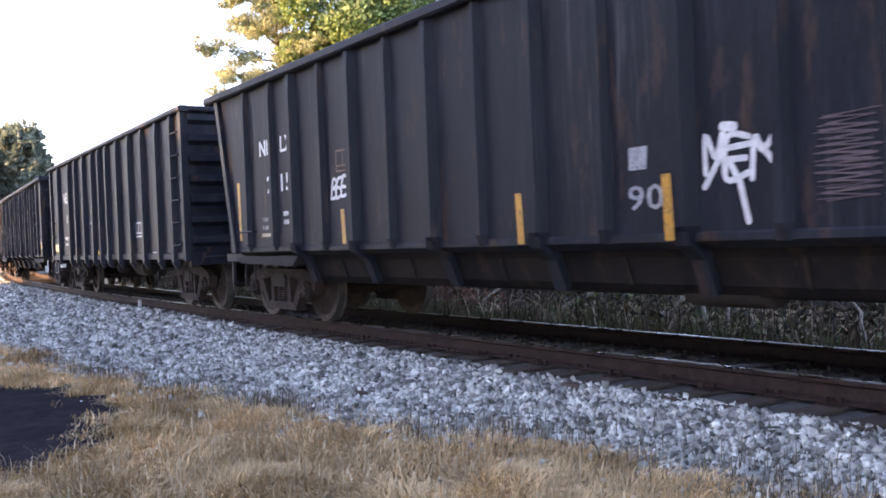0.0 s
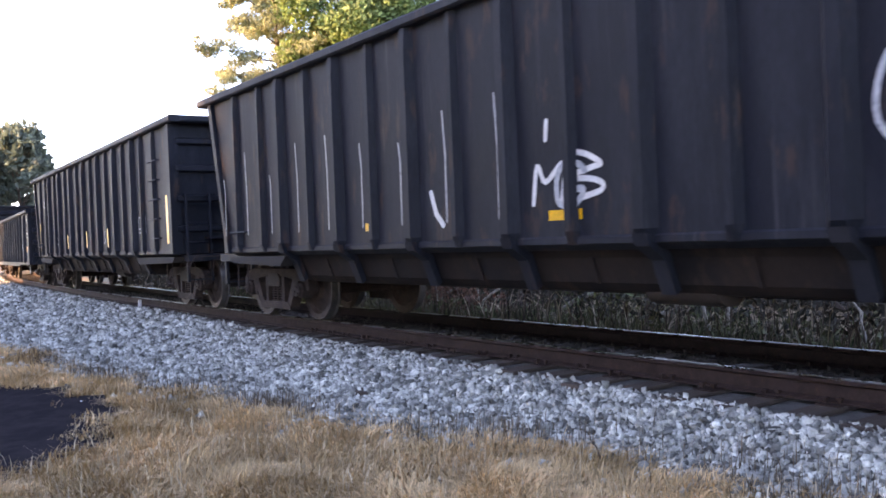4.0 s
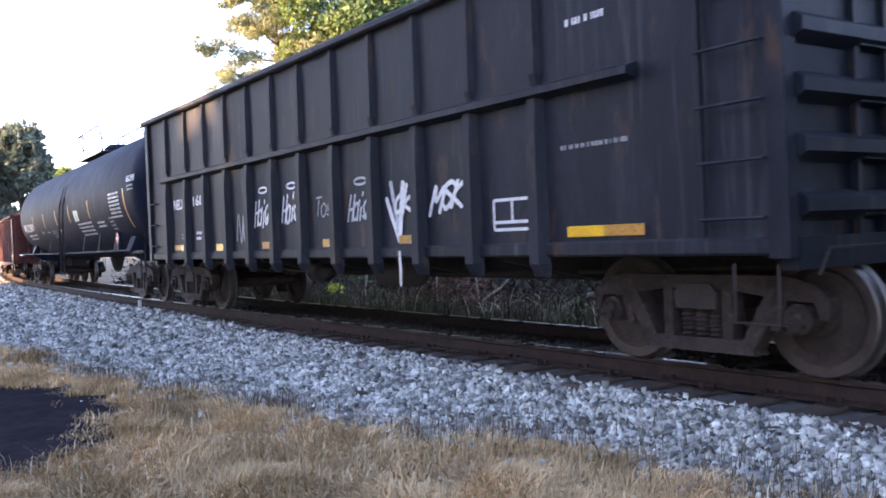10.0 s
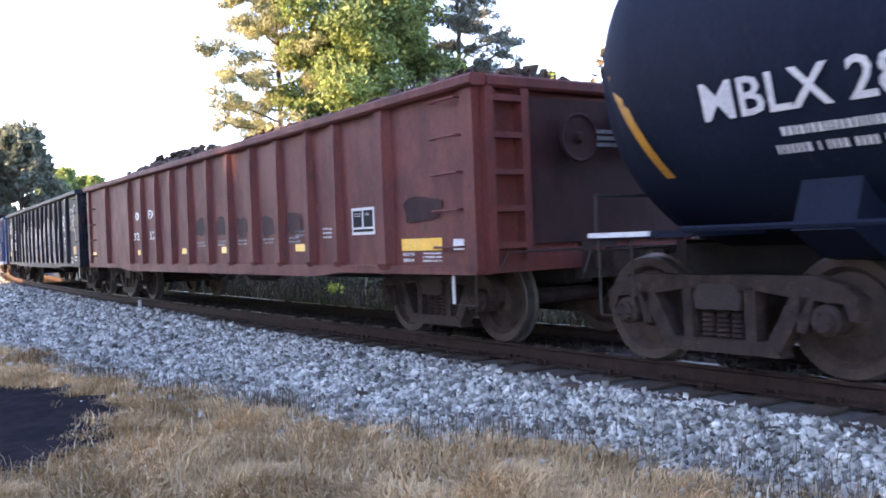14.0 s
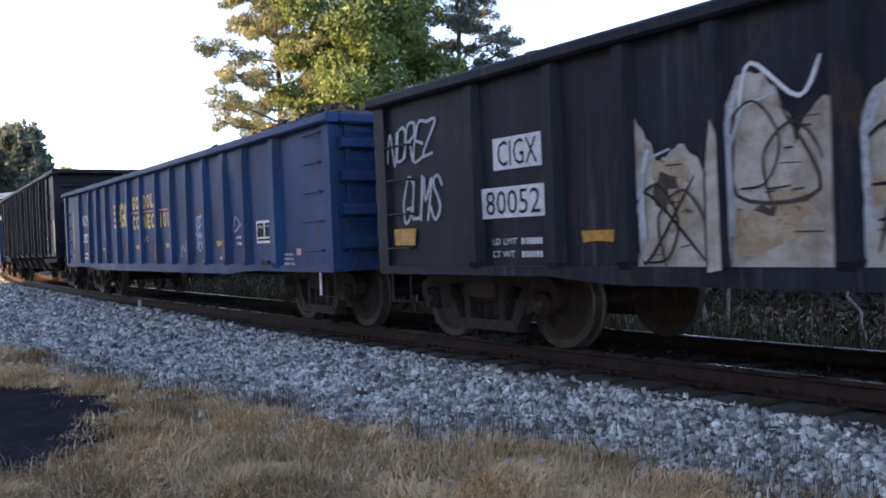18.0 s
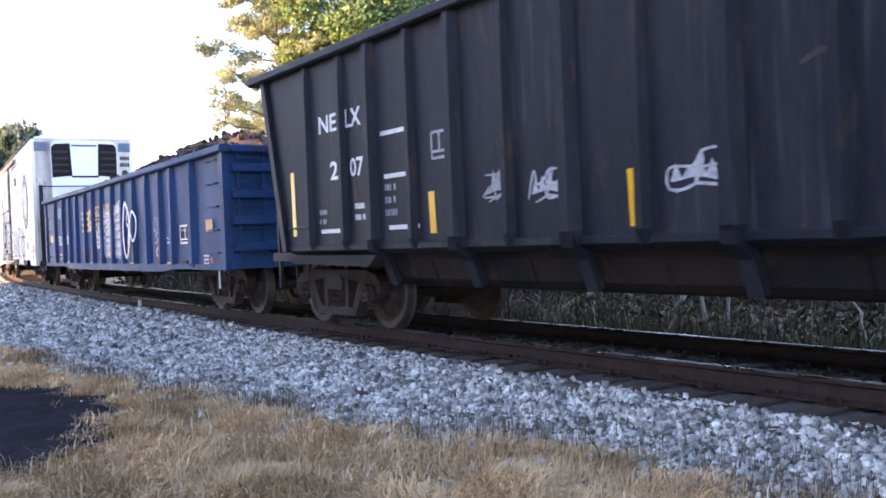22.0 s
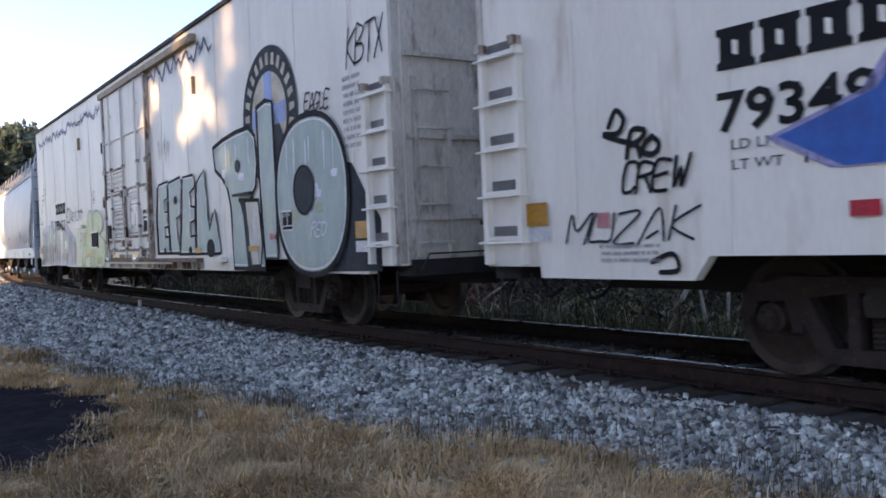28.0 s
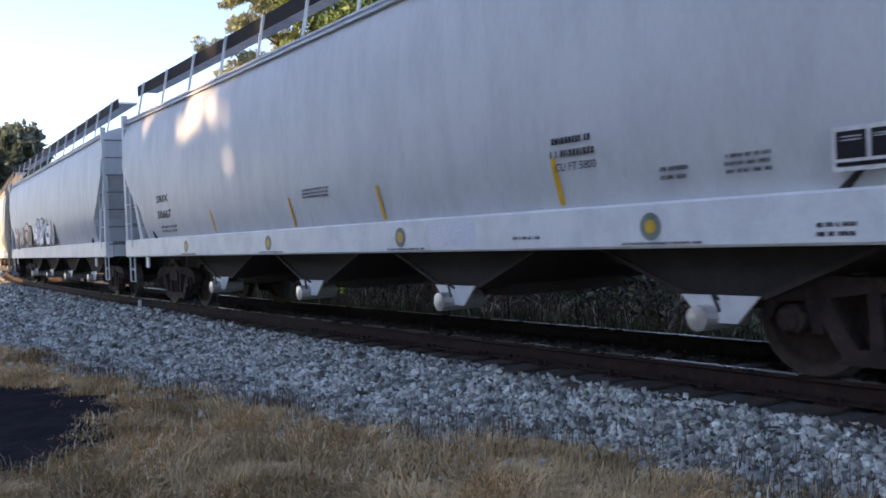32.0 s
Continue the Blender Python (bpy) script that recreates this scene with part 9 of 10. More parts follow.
# the first refrigerator car: its cooling unit leads
W = -1.592
car, uc = reefer("refrigerator_car", "long white refrigerator car with blue and black graffiti lettering", -203.0, -225.1, (-205.93, -221.5), (-215.4, -211.6), 1)
ring_emblem(car, uc, -205.65, 2.98, 0.98)
fringe(car, uc, -211.3, -207.6, 4.3, 4.6, 3)
fringe(car, uc, -224.0, -215.6, 4.35, 4.6, 4)
fat_word("BUICK", -211.6 - uc, -206.95 - uc, 0.80, 2.05, 0.25, [white_paint, sky_spray], black_mark, W, car, 101, 0.055, "white bubble graffiti outlined in black", 0.0, (1.98, 1.98, 2.06, 2.08, 2.08))
part("graffiti", rounded(curve([(-207.15 - uc, 0.86), (-206.95 - uc, 1.25), (-206.72 - uc, 1.38), (-206.62 - uc, 1.1), (-206.70 - uc, 0.88)]), 0.09, W - 0.004), sky_spray, car)
part("graffiti_stroke", rounded(curve([(-207.18 - uc, 0.90), (-206.97 - uc, 1.32), (-206.70 - uc, 1.46), (-206.55 - uc, 1.1), (-206.64 - uc, 0.84)]), 0.04, W - 0.009), black_mark, car)
for i in range(6):
    r = random.Random(i + 60)
    x = -211.0 + i * 0.76 - uc
    part("graffiti_halo", Shape().sheet([(x - 0.30, 1.86), (x + 0.34, 1.88), (x + 0.30, 2.10), (x + 0.14, 2.06), (x + 0.05, 2.30), (x - 0.10, 2.10), (x - 0.24, 2.18)], -1.586), coral_spray, car, "faint coral sprayed halo")
for x0, x1, z0, z1 in ((-206.98, -206.64, 1.55, 1.98), (-206.62, -206.33, 1.38, 1.70), (-206.6, -206.36, 1.04, 1.32)):
    part("graffiti_halo", Shape().sheet([(x0 - uc, z0), (x1 - uc, z0 + 0.03), (x1 - uc - 0.02, z1), (x0 - uc + 0.03, z1 - 0.03)], -1.587), rusty_coral, car, "rust-coral sprayed block")
part("rail_shelf", Shape().box(-206.98 - uc, -206.25 - uc, -1.66, -1.59, 1.72, 1.79), rust_white, car)
for x0 in (-211.5, -210.6, -209.4, -208.4, -207.6):
    part("graffiti_stroke", rounded([(x0 - uc, 0.98), (x0 - uc + 0.35, 0.95), (x0 - uc + 0.42, 0.80)], 0.045, W - 0.030), (lilac_faint, black_mark)[round(x0 * 10) % 2], car)
for line, w, m in (([(-204.02, 1.20), (-204.05, 1.45), (-204.20, 1.62), (-204.05, 1.66), (-203.98, 1.62), (-203.92, 1.80), (-203.82, 1.76), (-203.76, 1.62), (-203.64, 1.78), (-203.54, 1.80), (-203.48, 1.64), (-203.36, 1.66), (-203.42, 1.45), (-203.48, 1.25)], 0.03, navy_mark), ([(-204.0, 1.35), (-203.80, 1.45), (-203.62, 1.40)], 0.02, grime_mark), ([(-203.9, 1.30), (-203.78, 1.22), (-203.62, 1.28)], 0.02, grime_mark),
                   ([(-204.12, 1.12), (-204.10, 0.92)], 0.028, navy_mark), ([(-203.95, 1.0), (-203.8, 0.94), (-203.62, 1.02), (-203.54, 0.98)], 0.03, navy_mark), ([(-204.75, 1.0), (-204.6, 1.06), (-204.52, 0.95), (-204.66, 0.88)], 0.02, grime_mark), ([(-205.0, 1.45), (-204.9, 1.30), (-204.75, 1.42), (-204.62, 1.28)], 0.016, dim_mark)):
    part("graffiti_stroke", rounded(curve([(a - uc, b) for a, b in line]), w, W), m, car, "scrawled cartoon outline")
part("round_tag", Shape().sheet([(-203.62 - uc + 0.09 * math.cos(a), 1.06 + 0.08 * math.sin(a)) for a in [0.5 * i for i in range(13)]], W - 0.008), navy_mark, car)
tape(car, uc, [(-204.27, -204.15, 1.22, 1.34)], W - 0.004, pink_mark)
part("stencil_panel", Shape().sheet([(-205.5 - uc, 1.30), (-205.13 - uc, 1.30), (-205.13 - uc, 1.56), (-205.5 - uc, 1.56)], W), black_mark, car)
bars(-204.1 - uc, -203.4 - uc, 2.35, 3.3, 9, W, dim_mark, car)
bars(-204.1 - uc, -203.35 - uc, 2.08, 2.20, 2, W, dim_mark, car)
tape(car, uc, [(-203.58, -203.12, 1.18, 1.40), (-206.93, -206.45, 1.06, 1.14), (-210.14, -209.8, 1.08, 1.15), (-220.9, -220.42, 1.04, 1.14), (-218.1, -217.63, 1.03, 1.15), (-224.55, -224.24, 1.22, 1.42), (-214.4, -213.9, 1.04, 1.12)], W - 0.012, ochre_mark)
tape(car, uc, [(-203.5, -203.08, 1.0, 1.14), (-224.55, -224.2, 1.08, 1.20)], W, white_mark)
tape(car, uc, [(-206.0, -205.85, 1.25, 1.34), (-221.5, -221.3, 1.18, 1.28)], W - 0.012, red_mark)
owner_blocks(car, uc, -222.46, -221.08, 2.24, 2.53)
letters("793492", -222.46 - uc, -221.05 - uc, 1.80, 2.09, W, black_mark, car, 0.02)
letters("LD LMT", -222.35 - uc, -221.9 - uc, 1.68, 1.75, W, black_mark, car)
bars(-221.8 - uc, -221.4 - uc, 1.68, 1.75, 1, W, black_mark, car)
letters("LT WT", -222.35 - uc, -221.95 - uc, 1.54, 1.61, W, black_mark, car)
bars(-221.8 - uc, -221.4 - uc, 1.54, 1.61, 1, W, black_mark, car)
hand_tag("CREW", -223.38 - uc, -222.72 - uc, 1.44, 1.66, 0.03, W, black_mark, car, 106, "black sprayed word", 0.06, 0.02)
hand_tag("Ro", -223.30 - uc, -222.98 - uc, 1.72, 1.92, 0.045, W, black_mark, car, 109, "bold black sprayed tag")
part("graffiti_stroke", rounded(curve([(-223.50 - uc, 1.98), (-223.42 - uc, 2.10), (-223.34 - uc, 2.02), (-223.40 - uc, 1.92), (-223.56 - uc, 1.92), (-223.2 - uc, 1.80)]), 0.045, W), black_mark, car)
hand_tag("MUZAK", -224.02 - uc, -222.66 - uc, 1.05, 1.30, 0.022, W, navy_mark, car, 107, "dark sprayed scrawl", 0.08, 0.0, 0.1)
bars(-223.65 - uc, -223.0 - uc, 0.90, 1.04, 3, W - 0.004, dim_mark, car)
part("graffiti_stroke", rounded(curve([(-223.1 - uc, 0.90), (-222.9 - uc, 0.96), (-222.85 - uc, 0.84), (-223.02 - uc, 0.82)]), 0.04, W), black_mark, car)
tape(car, uc, [(-223.66, -223.52, 1.18, 1.30)], W - 0.004, pink_mark)
scribble(-217.0 - uc, -216.4 - uc, 1.3, 2.4, 12, 0.02, W, navy_mark, car, 108)
# the big blue piece: flames, pale letters, black contours
cloud = [(-221.99, 1.73), (-221.31, 1.95), (-221.03, 2.32), (-220.89, 1.93), (-220.61, 1.91), (-220.36, 2.00), (-219.4, 2.20), (-218.28, 2.34), (-217.95, 2.05), (-217.71, 2.05), (-217.50, 1.86), (-217.2, 1.95), (-216.9, 2.2), (-216.5, 2.05), (-216.2, 1.5), (-216.3, 0.80), (-217.40, 0.76), (-220.20, 0.72), (-220.26, 0.89), (-221.04, 0.91), (-221.08, 1.50), (-221.53, 1.50)]
part("graffiti_halo", Shape().sheet([(a - uc, b) for a, b in grow(cloud, 0.09)], W), lilac_spray, car, "lilac sprayed halo")
part("graffiti_cloud", Shape().sheet([(a - uc, b) for a, b in cloud], W - 0.002), cobalt_spray, car, "cobalt blue sprayed flames")
body = [(-220.89, 1.35), (-220.61, 1.36), (-220.58, 1.89), (-220.36, 2.08), (-219.01, 2.38), (-218.21, 2.34), (-218.20, 2.02), (-217.99, 1.95), (-217.71, 1.43), (-217.73, 0.93), (-220.91, 0.95)]
part("graffiti", Shape().sheet([(a - uc, b) for a, b in body], W - 0.004), sky_spray, car, "pale lilac-white block letters outlined in black")
for poly, m in (([(-219.55, 1.81), (-219.25, 1.94), (-218.95, 1.90), (-218.97, 1.48), (-219.42, 1.49)], cobalt_spray), ([(-218.63, 1.98), (-217.87, 2.04), (-217.36, 1.86), (-217.40, 1.56), (-217.69, 1.48), (-218.03, 1.44), (-218.45, 1.41), (-218.45, 1.54), (-218.01, 1.58), (-217.92, 1.81), (-218.62, 1.86)], cobalt_spray),
                ([(-220.3, 1.42), (-220.0, 1.42), (-220.08, 1.58)], cobalt_spray), ([(-219.35, 1.55), (-219.05, 1.55), (-219.03, 1.82), (-219.32, 1.84)], lilac_spray), ([(-219.28, 1.58), (-219.10, 1.58), (-219.08, 1.78), (-219.27, 1.79)], bone_spray),
                ([(-218.45, 1.45), (-218.1, 1.45), (-218.1, 1.52), (-218.45, 1.53)], lilac_spray), ([(-218.52, 1.62), (-218.1, 1.60), (-218.1, 1.78), (-218.52, 1.80)], sky_spray)):
    part("graffiti_fill", Shape().sheet([(a - uc, b) for a, b in poly], W - 0.006 - (0.002 if m is not cobalt_spray else 0) - (0.002 if m is bone_spray else 0)), m, car)
for i, (line, wide) in enumerate((([(-220.98, 1.37), (-220.65, 1.37), (-220.61, 1.91), (-220.85, 1.91)], 0.05), ([(-220.37, 1.81), (-219.93, 1.93), (-219.53, 1.94)], 0.09), ([(-219.82, 1.80), (-219.45, 1.43), (-218.89, 1.36)], 0.10), ([(-218.89, 1.33), (-218.89, 1.97), (-219.13, 2.0), (-219.22, 2.34)], 0.07),
                                  ([(-219.82, 1.80), (-220.37, 1.37)], 0.04), ([(-220.40, 1.37), (-219.80, 1.35)], 0.06), ([(-219.85, 1.36), (-220.08, 1.64), (-220.27, 1.45)], 0.05), ([(-220.02, 1.36), (-220.04, 0.94)], 0.09), ([(-219.07, 1.38), (-219.09, 0.94)], 0.09), ([(-221.03, 0.94), (-218.97, 0.91), (-217.48, 0.89)], 0.035),
                                  ([(-217.98, 2.29), (-218.20, 2.33)], 0.10), ([(-218.18, 2.36), (-218.19, 2.01), (-218.63, 1.93)], 0.09), ([(-218.63, 1.97), (-218.65, 1.36)], 0.09), ([(-218.68, 1.38), (-218.04, 1.34)], 0.05), ([(-218.04, 1.34), (-218.03, 1.44), (-217.71, 1.43)], 0.05), ([(-218.63, 1.85), (-217.85, 1.83)], 0.04),
                                  ([(-218.50, 1.57), (-218.03, 1.55)], 0.05), ([(-218.03, 1.52), (-218.03, 1.80)], 0.07), ([(-217.59, 1.46), (-217.60, 0.90)], 0.26), ([(-220.1, 2.34), (-220.1, 2.0)], 0.08), ([(-219.42, 2.52), (-219.40, 2.25)], 0.05), ([(-219.35, 2.50), (-219.22, 2.36)], 0.05))):
    part("graffiti_outline", Shape().band([(a - uc, b) for a, b in line], wide, W - 0.012 - 0.0006 * (i % 4)), black_mark, car)

# the second refrigerator car: its cooling unit trails
car, uc = reefer("refrigerator_car", "long white refrigerator car with grey-teal and green graffiti, rusty door", -226.55, -248.65, (-230.13, -245.85), (-239.6, -236.0), -1)
ring_emblem(car, uc, -230.0, 2.95, 0.98)
fringe(car, uc, -236.0, -232.2, 4.3, 4.6, 5)
fringe(car, uc, -248.2, -240.0, 4.35, 4.6, 6)
shade = [(-228.3, 0.78), (-226.95, 0.80), (-226.93, 1.39), (-227.3, 1.75), (-227.57, 2.07), (-227.9, 2.15), (-228.3, 2.0)]
part("graffiti_shadow", Shape().sheet([(a - uc, b) for a, b in shade], W), navy_mark, car, "dark sprayed wedge")
R = [(-232.35, 2.74), (-231.9, 2.82), (-231.3, 2.88), (-230.80, 2.89), (-230.55, 2.74), (-230.50, 2.35), (-230.58, 2.0), (-230.78, 1.86), (-230.46, 1.60), (-230.33, 1.26), (-230.34, 0.80), (-231.59, 0.80), (-231.63, 1.75), (-231.75, 2.05), (-231.98, 2.24), (-232.27, 2.37)]
block([(a - uc, b) for a, b in R], W - 0.004, teal_spray, black_mark, car, 0.07, "grey-teal block letter", 0.06)
block([(a - uc, b) for a, b in ((-231.26, 1.84), (-230.50, 1.80), (-230.40, 1.15), (-230.50, 0.84), (-230.98, 0.84), (-231.09, 1.60))], W - 0.009, grimy_white, black_mark, car, 0.06, "gap between the letter's legs")
part("graffiti_shadow", Shape().sheet([(a - uc, b) for a, b in ((-231.26, 1.84), (-231.0, 1.80), (-230.84, 0.86), (-230.98, 0.84), (-231.09, 1.60))], W - 0.012), navy_mark, car)
part("graffiti_eye", Shape().sheet([(-231.28 - uc + 0.11 * math.cos(a), 2.36 + 0.10 * math.sin(a)) for a in [2 * math.pi * i / 18 for i in range(18)]], W - 0.012), navy_mark, car)
I = [(-230.43, 3.12), (-230.1, 3.18), (-229.85, 3.13), (-229.82, 1.79), (-229.86, 0.95), (-230.32, 0.95), (-230.41, 2.13)]
block([(a - uc, b) for a, b in I], W - 0.010, teal_spray, black_mark, car, 0.07, "grey-teal block letter", 0.05)
part("graffiti_shadow", Shape().sheet([(a - uc, b) for a, b in ((-229.85, 3.05), (-229.62, 2.80), (-229.45, 2.55), (-229.72, 2.35), (-229.83, 2.0))], W - 0.006), navy_mark, car)
big = [(-228.74 - uc + 1.08 * math.copysign(abs(math.cos(a)) ** 0.85, math.cos(a)), 1.77 + 1.03 * math.copysign(abs(math.sin(a)) ** 0.9, math.sin(a))) for a in [2 * math.pi * i / 40 for i in range(40)]]
block(big, W - 0.015, teal_spray, black_mark, car, 0.08, "round grey-teal letter with a dark eye", 0.07)
eye = [(-228.90 - uc + 0.31 * math.cos(a), 1.84 + 0.31 * math.sin(a)) for a in [2 * math.pi * i / 28 for i in range(28)]]
block(eye, W - 0.0225, navy_mark, black_mark, car, 0.04, "dark eye of the round letter")
drips(-232.0 - uc, -230.7 - uc, 2.80, 0.5, 5, W - 0.0085, (sky_spray, green_olive), car, 900)
drips(-229.5 - uc, -228.0 - uc, 2.60, 0.55, 8, W - 0.0205, (sky_spray, sky_spray, green_olive), car, 901)
for k in range(14):
    r = random.Random(k + 950)
    u, z, y = (-231.9 + r.uniform(0, 1.0), r.uniform(2.1, 2.6), W - 0.0080) if k < 4 else (-229.5 + r.uniform(0, 1.5), r.uniform(1.5, 2.1), W - 0.0212)
    part("flaked_patch", Shape().sheet(bubble(u - uc, z, r.uniform(0.12, 0.3), r.uniform(0.08, 0.2), r, 12), y), (green_olive, sky_spray)[k % 2], car)
hand_tag("REO", -228.72 - uc, -228.28 - uc, 1.24, 1.40, 0.018, W - 0.0235, sky_spray, car, 905)
# four leaning block letters beside the door
for i, (poly, y) in enumerate((
        ([(-235.62, 1.06), (-235.66, 1.70), (-235.52, 2.36), (-234.90, 2.40), (-234.82, 2.10), (-235.18, 2.05), (-235.16, 1.84), (-234.92, 1.82), (-234.94, 1.56), (-235.20, 1.54), (-235.18, 1.36), (-234.84, 1.38), (-234.80, 1.06)], 0.0),
        ([(-234.84, 1.06), (-234.90, 1.72), (-234.86, 2.36), (-234.16, 2.42), (-234.02, 2.24), (-234.08, 1.78), (-234.46, 1.68), (-234.40, 1.30), (-234.22, 1.06)], 0.003),
        ([(-234.26, 1.04), (-234.14, 1.50), (-233.98, 2.40), (-233.42, 2.40), (-233.34, 2.18), (-233.62, 2.10), (-233.64, 1.88), (-233.38, 1.84), (-233.40, 1.62), (-233.66, 1.58), (-233.66, 1.34), (-233.30, 1.36), (-233.30, 1.04)], 0.006),
        ([(-233.34, 1.04), (-233.30, 1.62), (-233.20, 2.26), (-232.82, 2.44), (-232.70, 1.62), (-232.66, 1.42), (-232.50, 1.62), (-232.36, 1.76), (-232.14, 1.04)], 0.009))):
    o = [(a - uc, b) for a, b in poly]
    part("graffiti_shadow", Shape().sheet([(a - 0.13, b - 0.03) for a, b in o], W - y), black_mark, car)
    block(o, W - 0.0025 - y, teal_spray, black_mark, car, 0.05, "grey-teal block letter outlined in black", 0.045)
for u, z, q in ((-234.44, 2.02, 0.10), (-232.62, 1.12, 0.20), (-235.20, 1.10, 0.08), (-233.68, 1.10, 0.09)):
    part("graffiti_eye", Shape().sheet([(u - uc + q * math.cos(a), z + q * 0.8 * math.sin(a)) for a in [2 * math.pi * i / 16 for i in range(16)]], W - 0.0175), black_mark, car)
drips(-235.5 - uc, -232.5 - uc, 2.25, 0.5, 9, W - 0.0165, (sky_spray, teal_spray, sky_spray), car, 903)
part("door_rail_end", Shape().box(-232.66 - uc, -231.9 - uc, -1.70, -1.60, 0.90, 0.98), white_paint, car, "white end of the door rail")
hand_tag("EAGLE", -228.80 - uc, -228.08 - uc, 2.86, 3.06, 0.026, W - 0.006, black_mark, car, 910, "thin black sprayed tag", 0.05, -0.06)
frame_box(car, -229.65 - uc, -229.28 - uc, 1.32, 1.60, W - 0.021)
bars(-227.75 - uc, -227.3 - uc, 2.25, 3.1, 9, W, dim_mark, car)
hand_tag("KBTX", -227.6 - uc, -226.72 - uc, 3.20, 3.62, 0.026, W, black_mark, car, 911, "thin black sprayed tag", 0.06)
tape(car, uc, [(-227.52, -227.09, 1.18, 1.38), (-230.93, -230.52, 1.06, 1.14), (-233.46, -233.1, 1.05, 1.14), (-241.84, -241.34, 1.03, 1.11), ], W - 0.020, ochre_mark)
tape(car, uc, [(-244.88, -244.46, 1.04, 1.12), (-248.6, -248.15, 1.14, 1.34)], W - 0.040, ochre_mark)
tape(car, uc, [(-238.8, -238.3, 1.0, 1.06), (-237.25, -236.76, 0.99, 1.06)], -1.70, yellow_mark)
tape(car, uc, [(-227.52, -227.12, 1.02, 1.15), (-248.6, -248.1, 1.0, 1.12)], W - 0.020, white_mark)
tape(car, uc, [(-230.05, -229.9, 1.22, 1.30), (-246.1, -245.9, 1.18, 1.27)], W - 0.040, red_mark)
owner_blocks(car, uc, -245.91, -244.50, 2.24, 2.53)
letters("793422", -245.87 - uc, -244.40 - uc, 1.78, 2.06, W - 0.040, black_mark, car, 0.02)
# green piece
back = [(-243.4, 0.76), (-242.95, 1.82), (-242.1, 1.95), (-241.8, 1.95), (-241.45, 2.18), (-241.1, 2.0), (-240.7, 2.12), (-240.2, 1.95), (-239.95, 1.4), (-240.0, 0.76)]
part("graffiti_halo", Shape().sheet([(a - uc, b) for a, b in back], W - 0.001), green_pale, car, "pale green sprayed field")
first = [(-242.62, 0.80), (-242.40, 1.25), (-241.95, 1.62), (-241.78, 2.0), (-241.45, 2.16), (-241.22, 1.9), (-241.30, 1.2), (-241.26, 0.80), (-241.62, 0.78), (-241.70, 1.05), (-242.1, 1.0), (-242.2, 0.78)]
block(curve([(a - uc, b) for a, b in first], 3), W - 0.004, green_spray, grime_mark, car, 0.028, "apple green sprayed letter")
second = [(-241.15, 0.80), (-241.2, 1.5), (-241.1, 2.02), (-240.7, 2.12), (-240.25, 1.96), (-240.15, 1.72), (-240.5, 1.56), (-240.05, 1.38), (-239.97, 1.0), (-240.25, 0.78), (-240.7, 0.76)]
block(curve([(a - uc, b) for a, b in second], 3), W - 0.007, green_spray, grime_mark, car, 0.028, "apple green sprayed letter")
part("graffiti_shadow", Shape().sheet(curve([(a - uc, b) for a, b in ((-240.72, 1.52), (-240.30, 1.66), (-240.16, 1.84), (-240.13, 1.68), (-240.40, 1.54))], 3), W - 0.011), grime_mark, car)
hand_tag("2010", -240.86 - uc, -240.42 - uc, 0.86, 0.98, 0.018, W - 0.012, grime_mark, car, 921)
hand_tag("EMS", -242.72 - uc, -242.0 - uc, 1.30, 1.62, 0.022, W - 0.008, grime_mark, car, 922)
part("vent_panel", Shape().box(-241.32 - uc, -240.70 - uc, -1.62, -1.59, 1.26, 1.60), dark_gap, car, "dark recessed vent panel")
part("vent_frame", Shape().box(-241.34 - uc, -240.68 - uc, -1.63, -1.59, 1.60, 1.63).box(-241.34 - uc, -240.68 - uc, -1.63, -1.59, 1.23, 1.26), white_paint, car)
part("rail_shelf", Shape().box(-242.95 - uc, -242.1 - uc, -1.68, -1.59, 1.76, 1.83), white_paint, car)
part("rail_shelf", Shape().box(-231.4 - uc, -230.7 - uc, -1.66, -1.61, 1.90, 1.94), navy_mark, car)
letters("F", -241.05 - uc, -240.95 - uc, 2.38, 2.46, W, black_mark, car)
outline_box(car, -241.13 - uc, -240.88 - uc, 2.33, 2.60, W, black_mark, 0.012)
crowd = [(-248.45, 0.80), (-248.42, 1.55), (-247.9, 1.85), (-247.43, 2.02), (-246.9, 1.95), (-246.46, 2.12), (-245.85, 2.0), (-245.2, 1.98), (-244.4, 1.92), (-243.9, 1.70), (-243.4, 1.55), (-243.3, 0.78)]
part("graffiti_halo", Shape().sheet([(a - uc, b) for a, b in crowd], W - 0.001), lilac_faint, car, "pale lilac sprayed field")
for i in range(34):
    r = random.Random(i + 300)
    x, top = -248.3 + i * 0.145 - uc, 1.62 + 0.40 * math.sin(0.1 * i + 0.3) + r.uniform(-0.22, 0.08)
    low = r.uniform(0.80, 1.05)
    bend = r.uniform(-0.10, 0.10)
    g = curve([(x, low), (x + bend, (low + top) / 2), (x + r.uniform(-0.05, 0.08), top)] + ([(x + 0.14, top - 0.06), (x + 0.18, top - 0.3)] if i % 3 == 0 else []))
    w = r.uniform(0.05, 0.13)
    part("graffiti_outline", rounded(g, w + 0.035, W - 0.004 - 0.0004 * (i % 4)), (grime_mark, violet_grey, green_olive)[i % 3], car)
    part("graffiti", rounded(g, w, W - 0.009 - 0.0004 * (i % 4)), (white_paint, sky_spray, green_pale, violet_grey, sky_spray, green_olive, lilac_faint)[i % 7], car, "crowded pale graffiti letter")
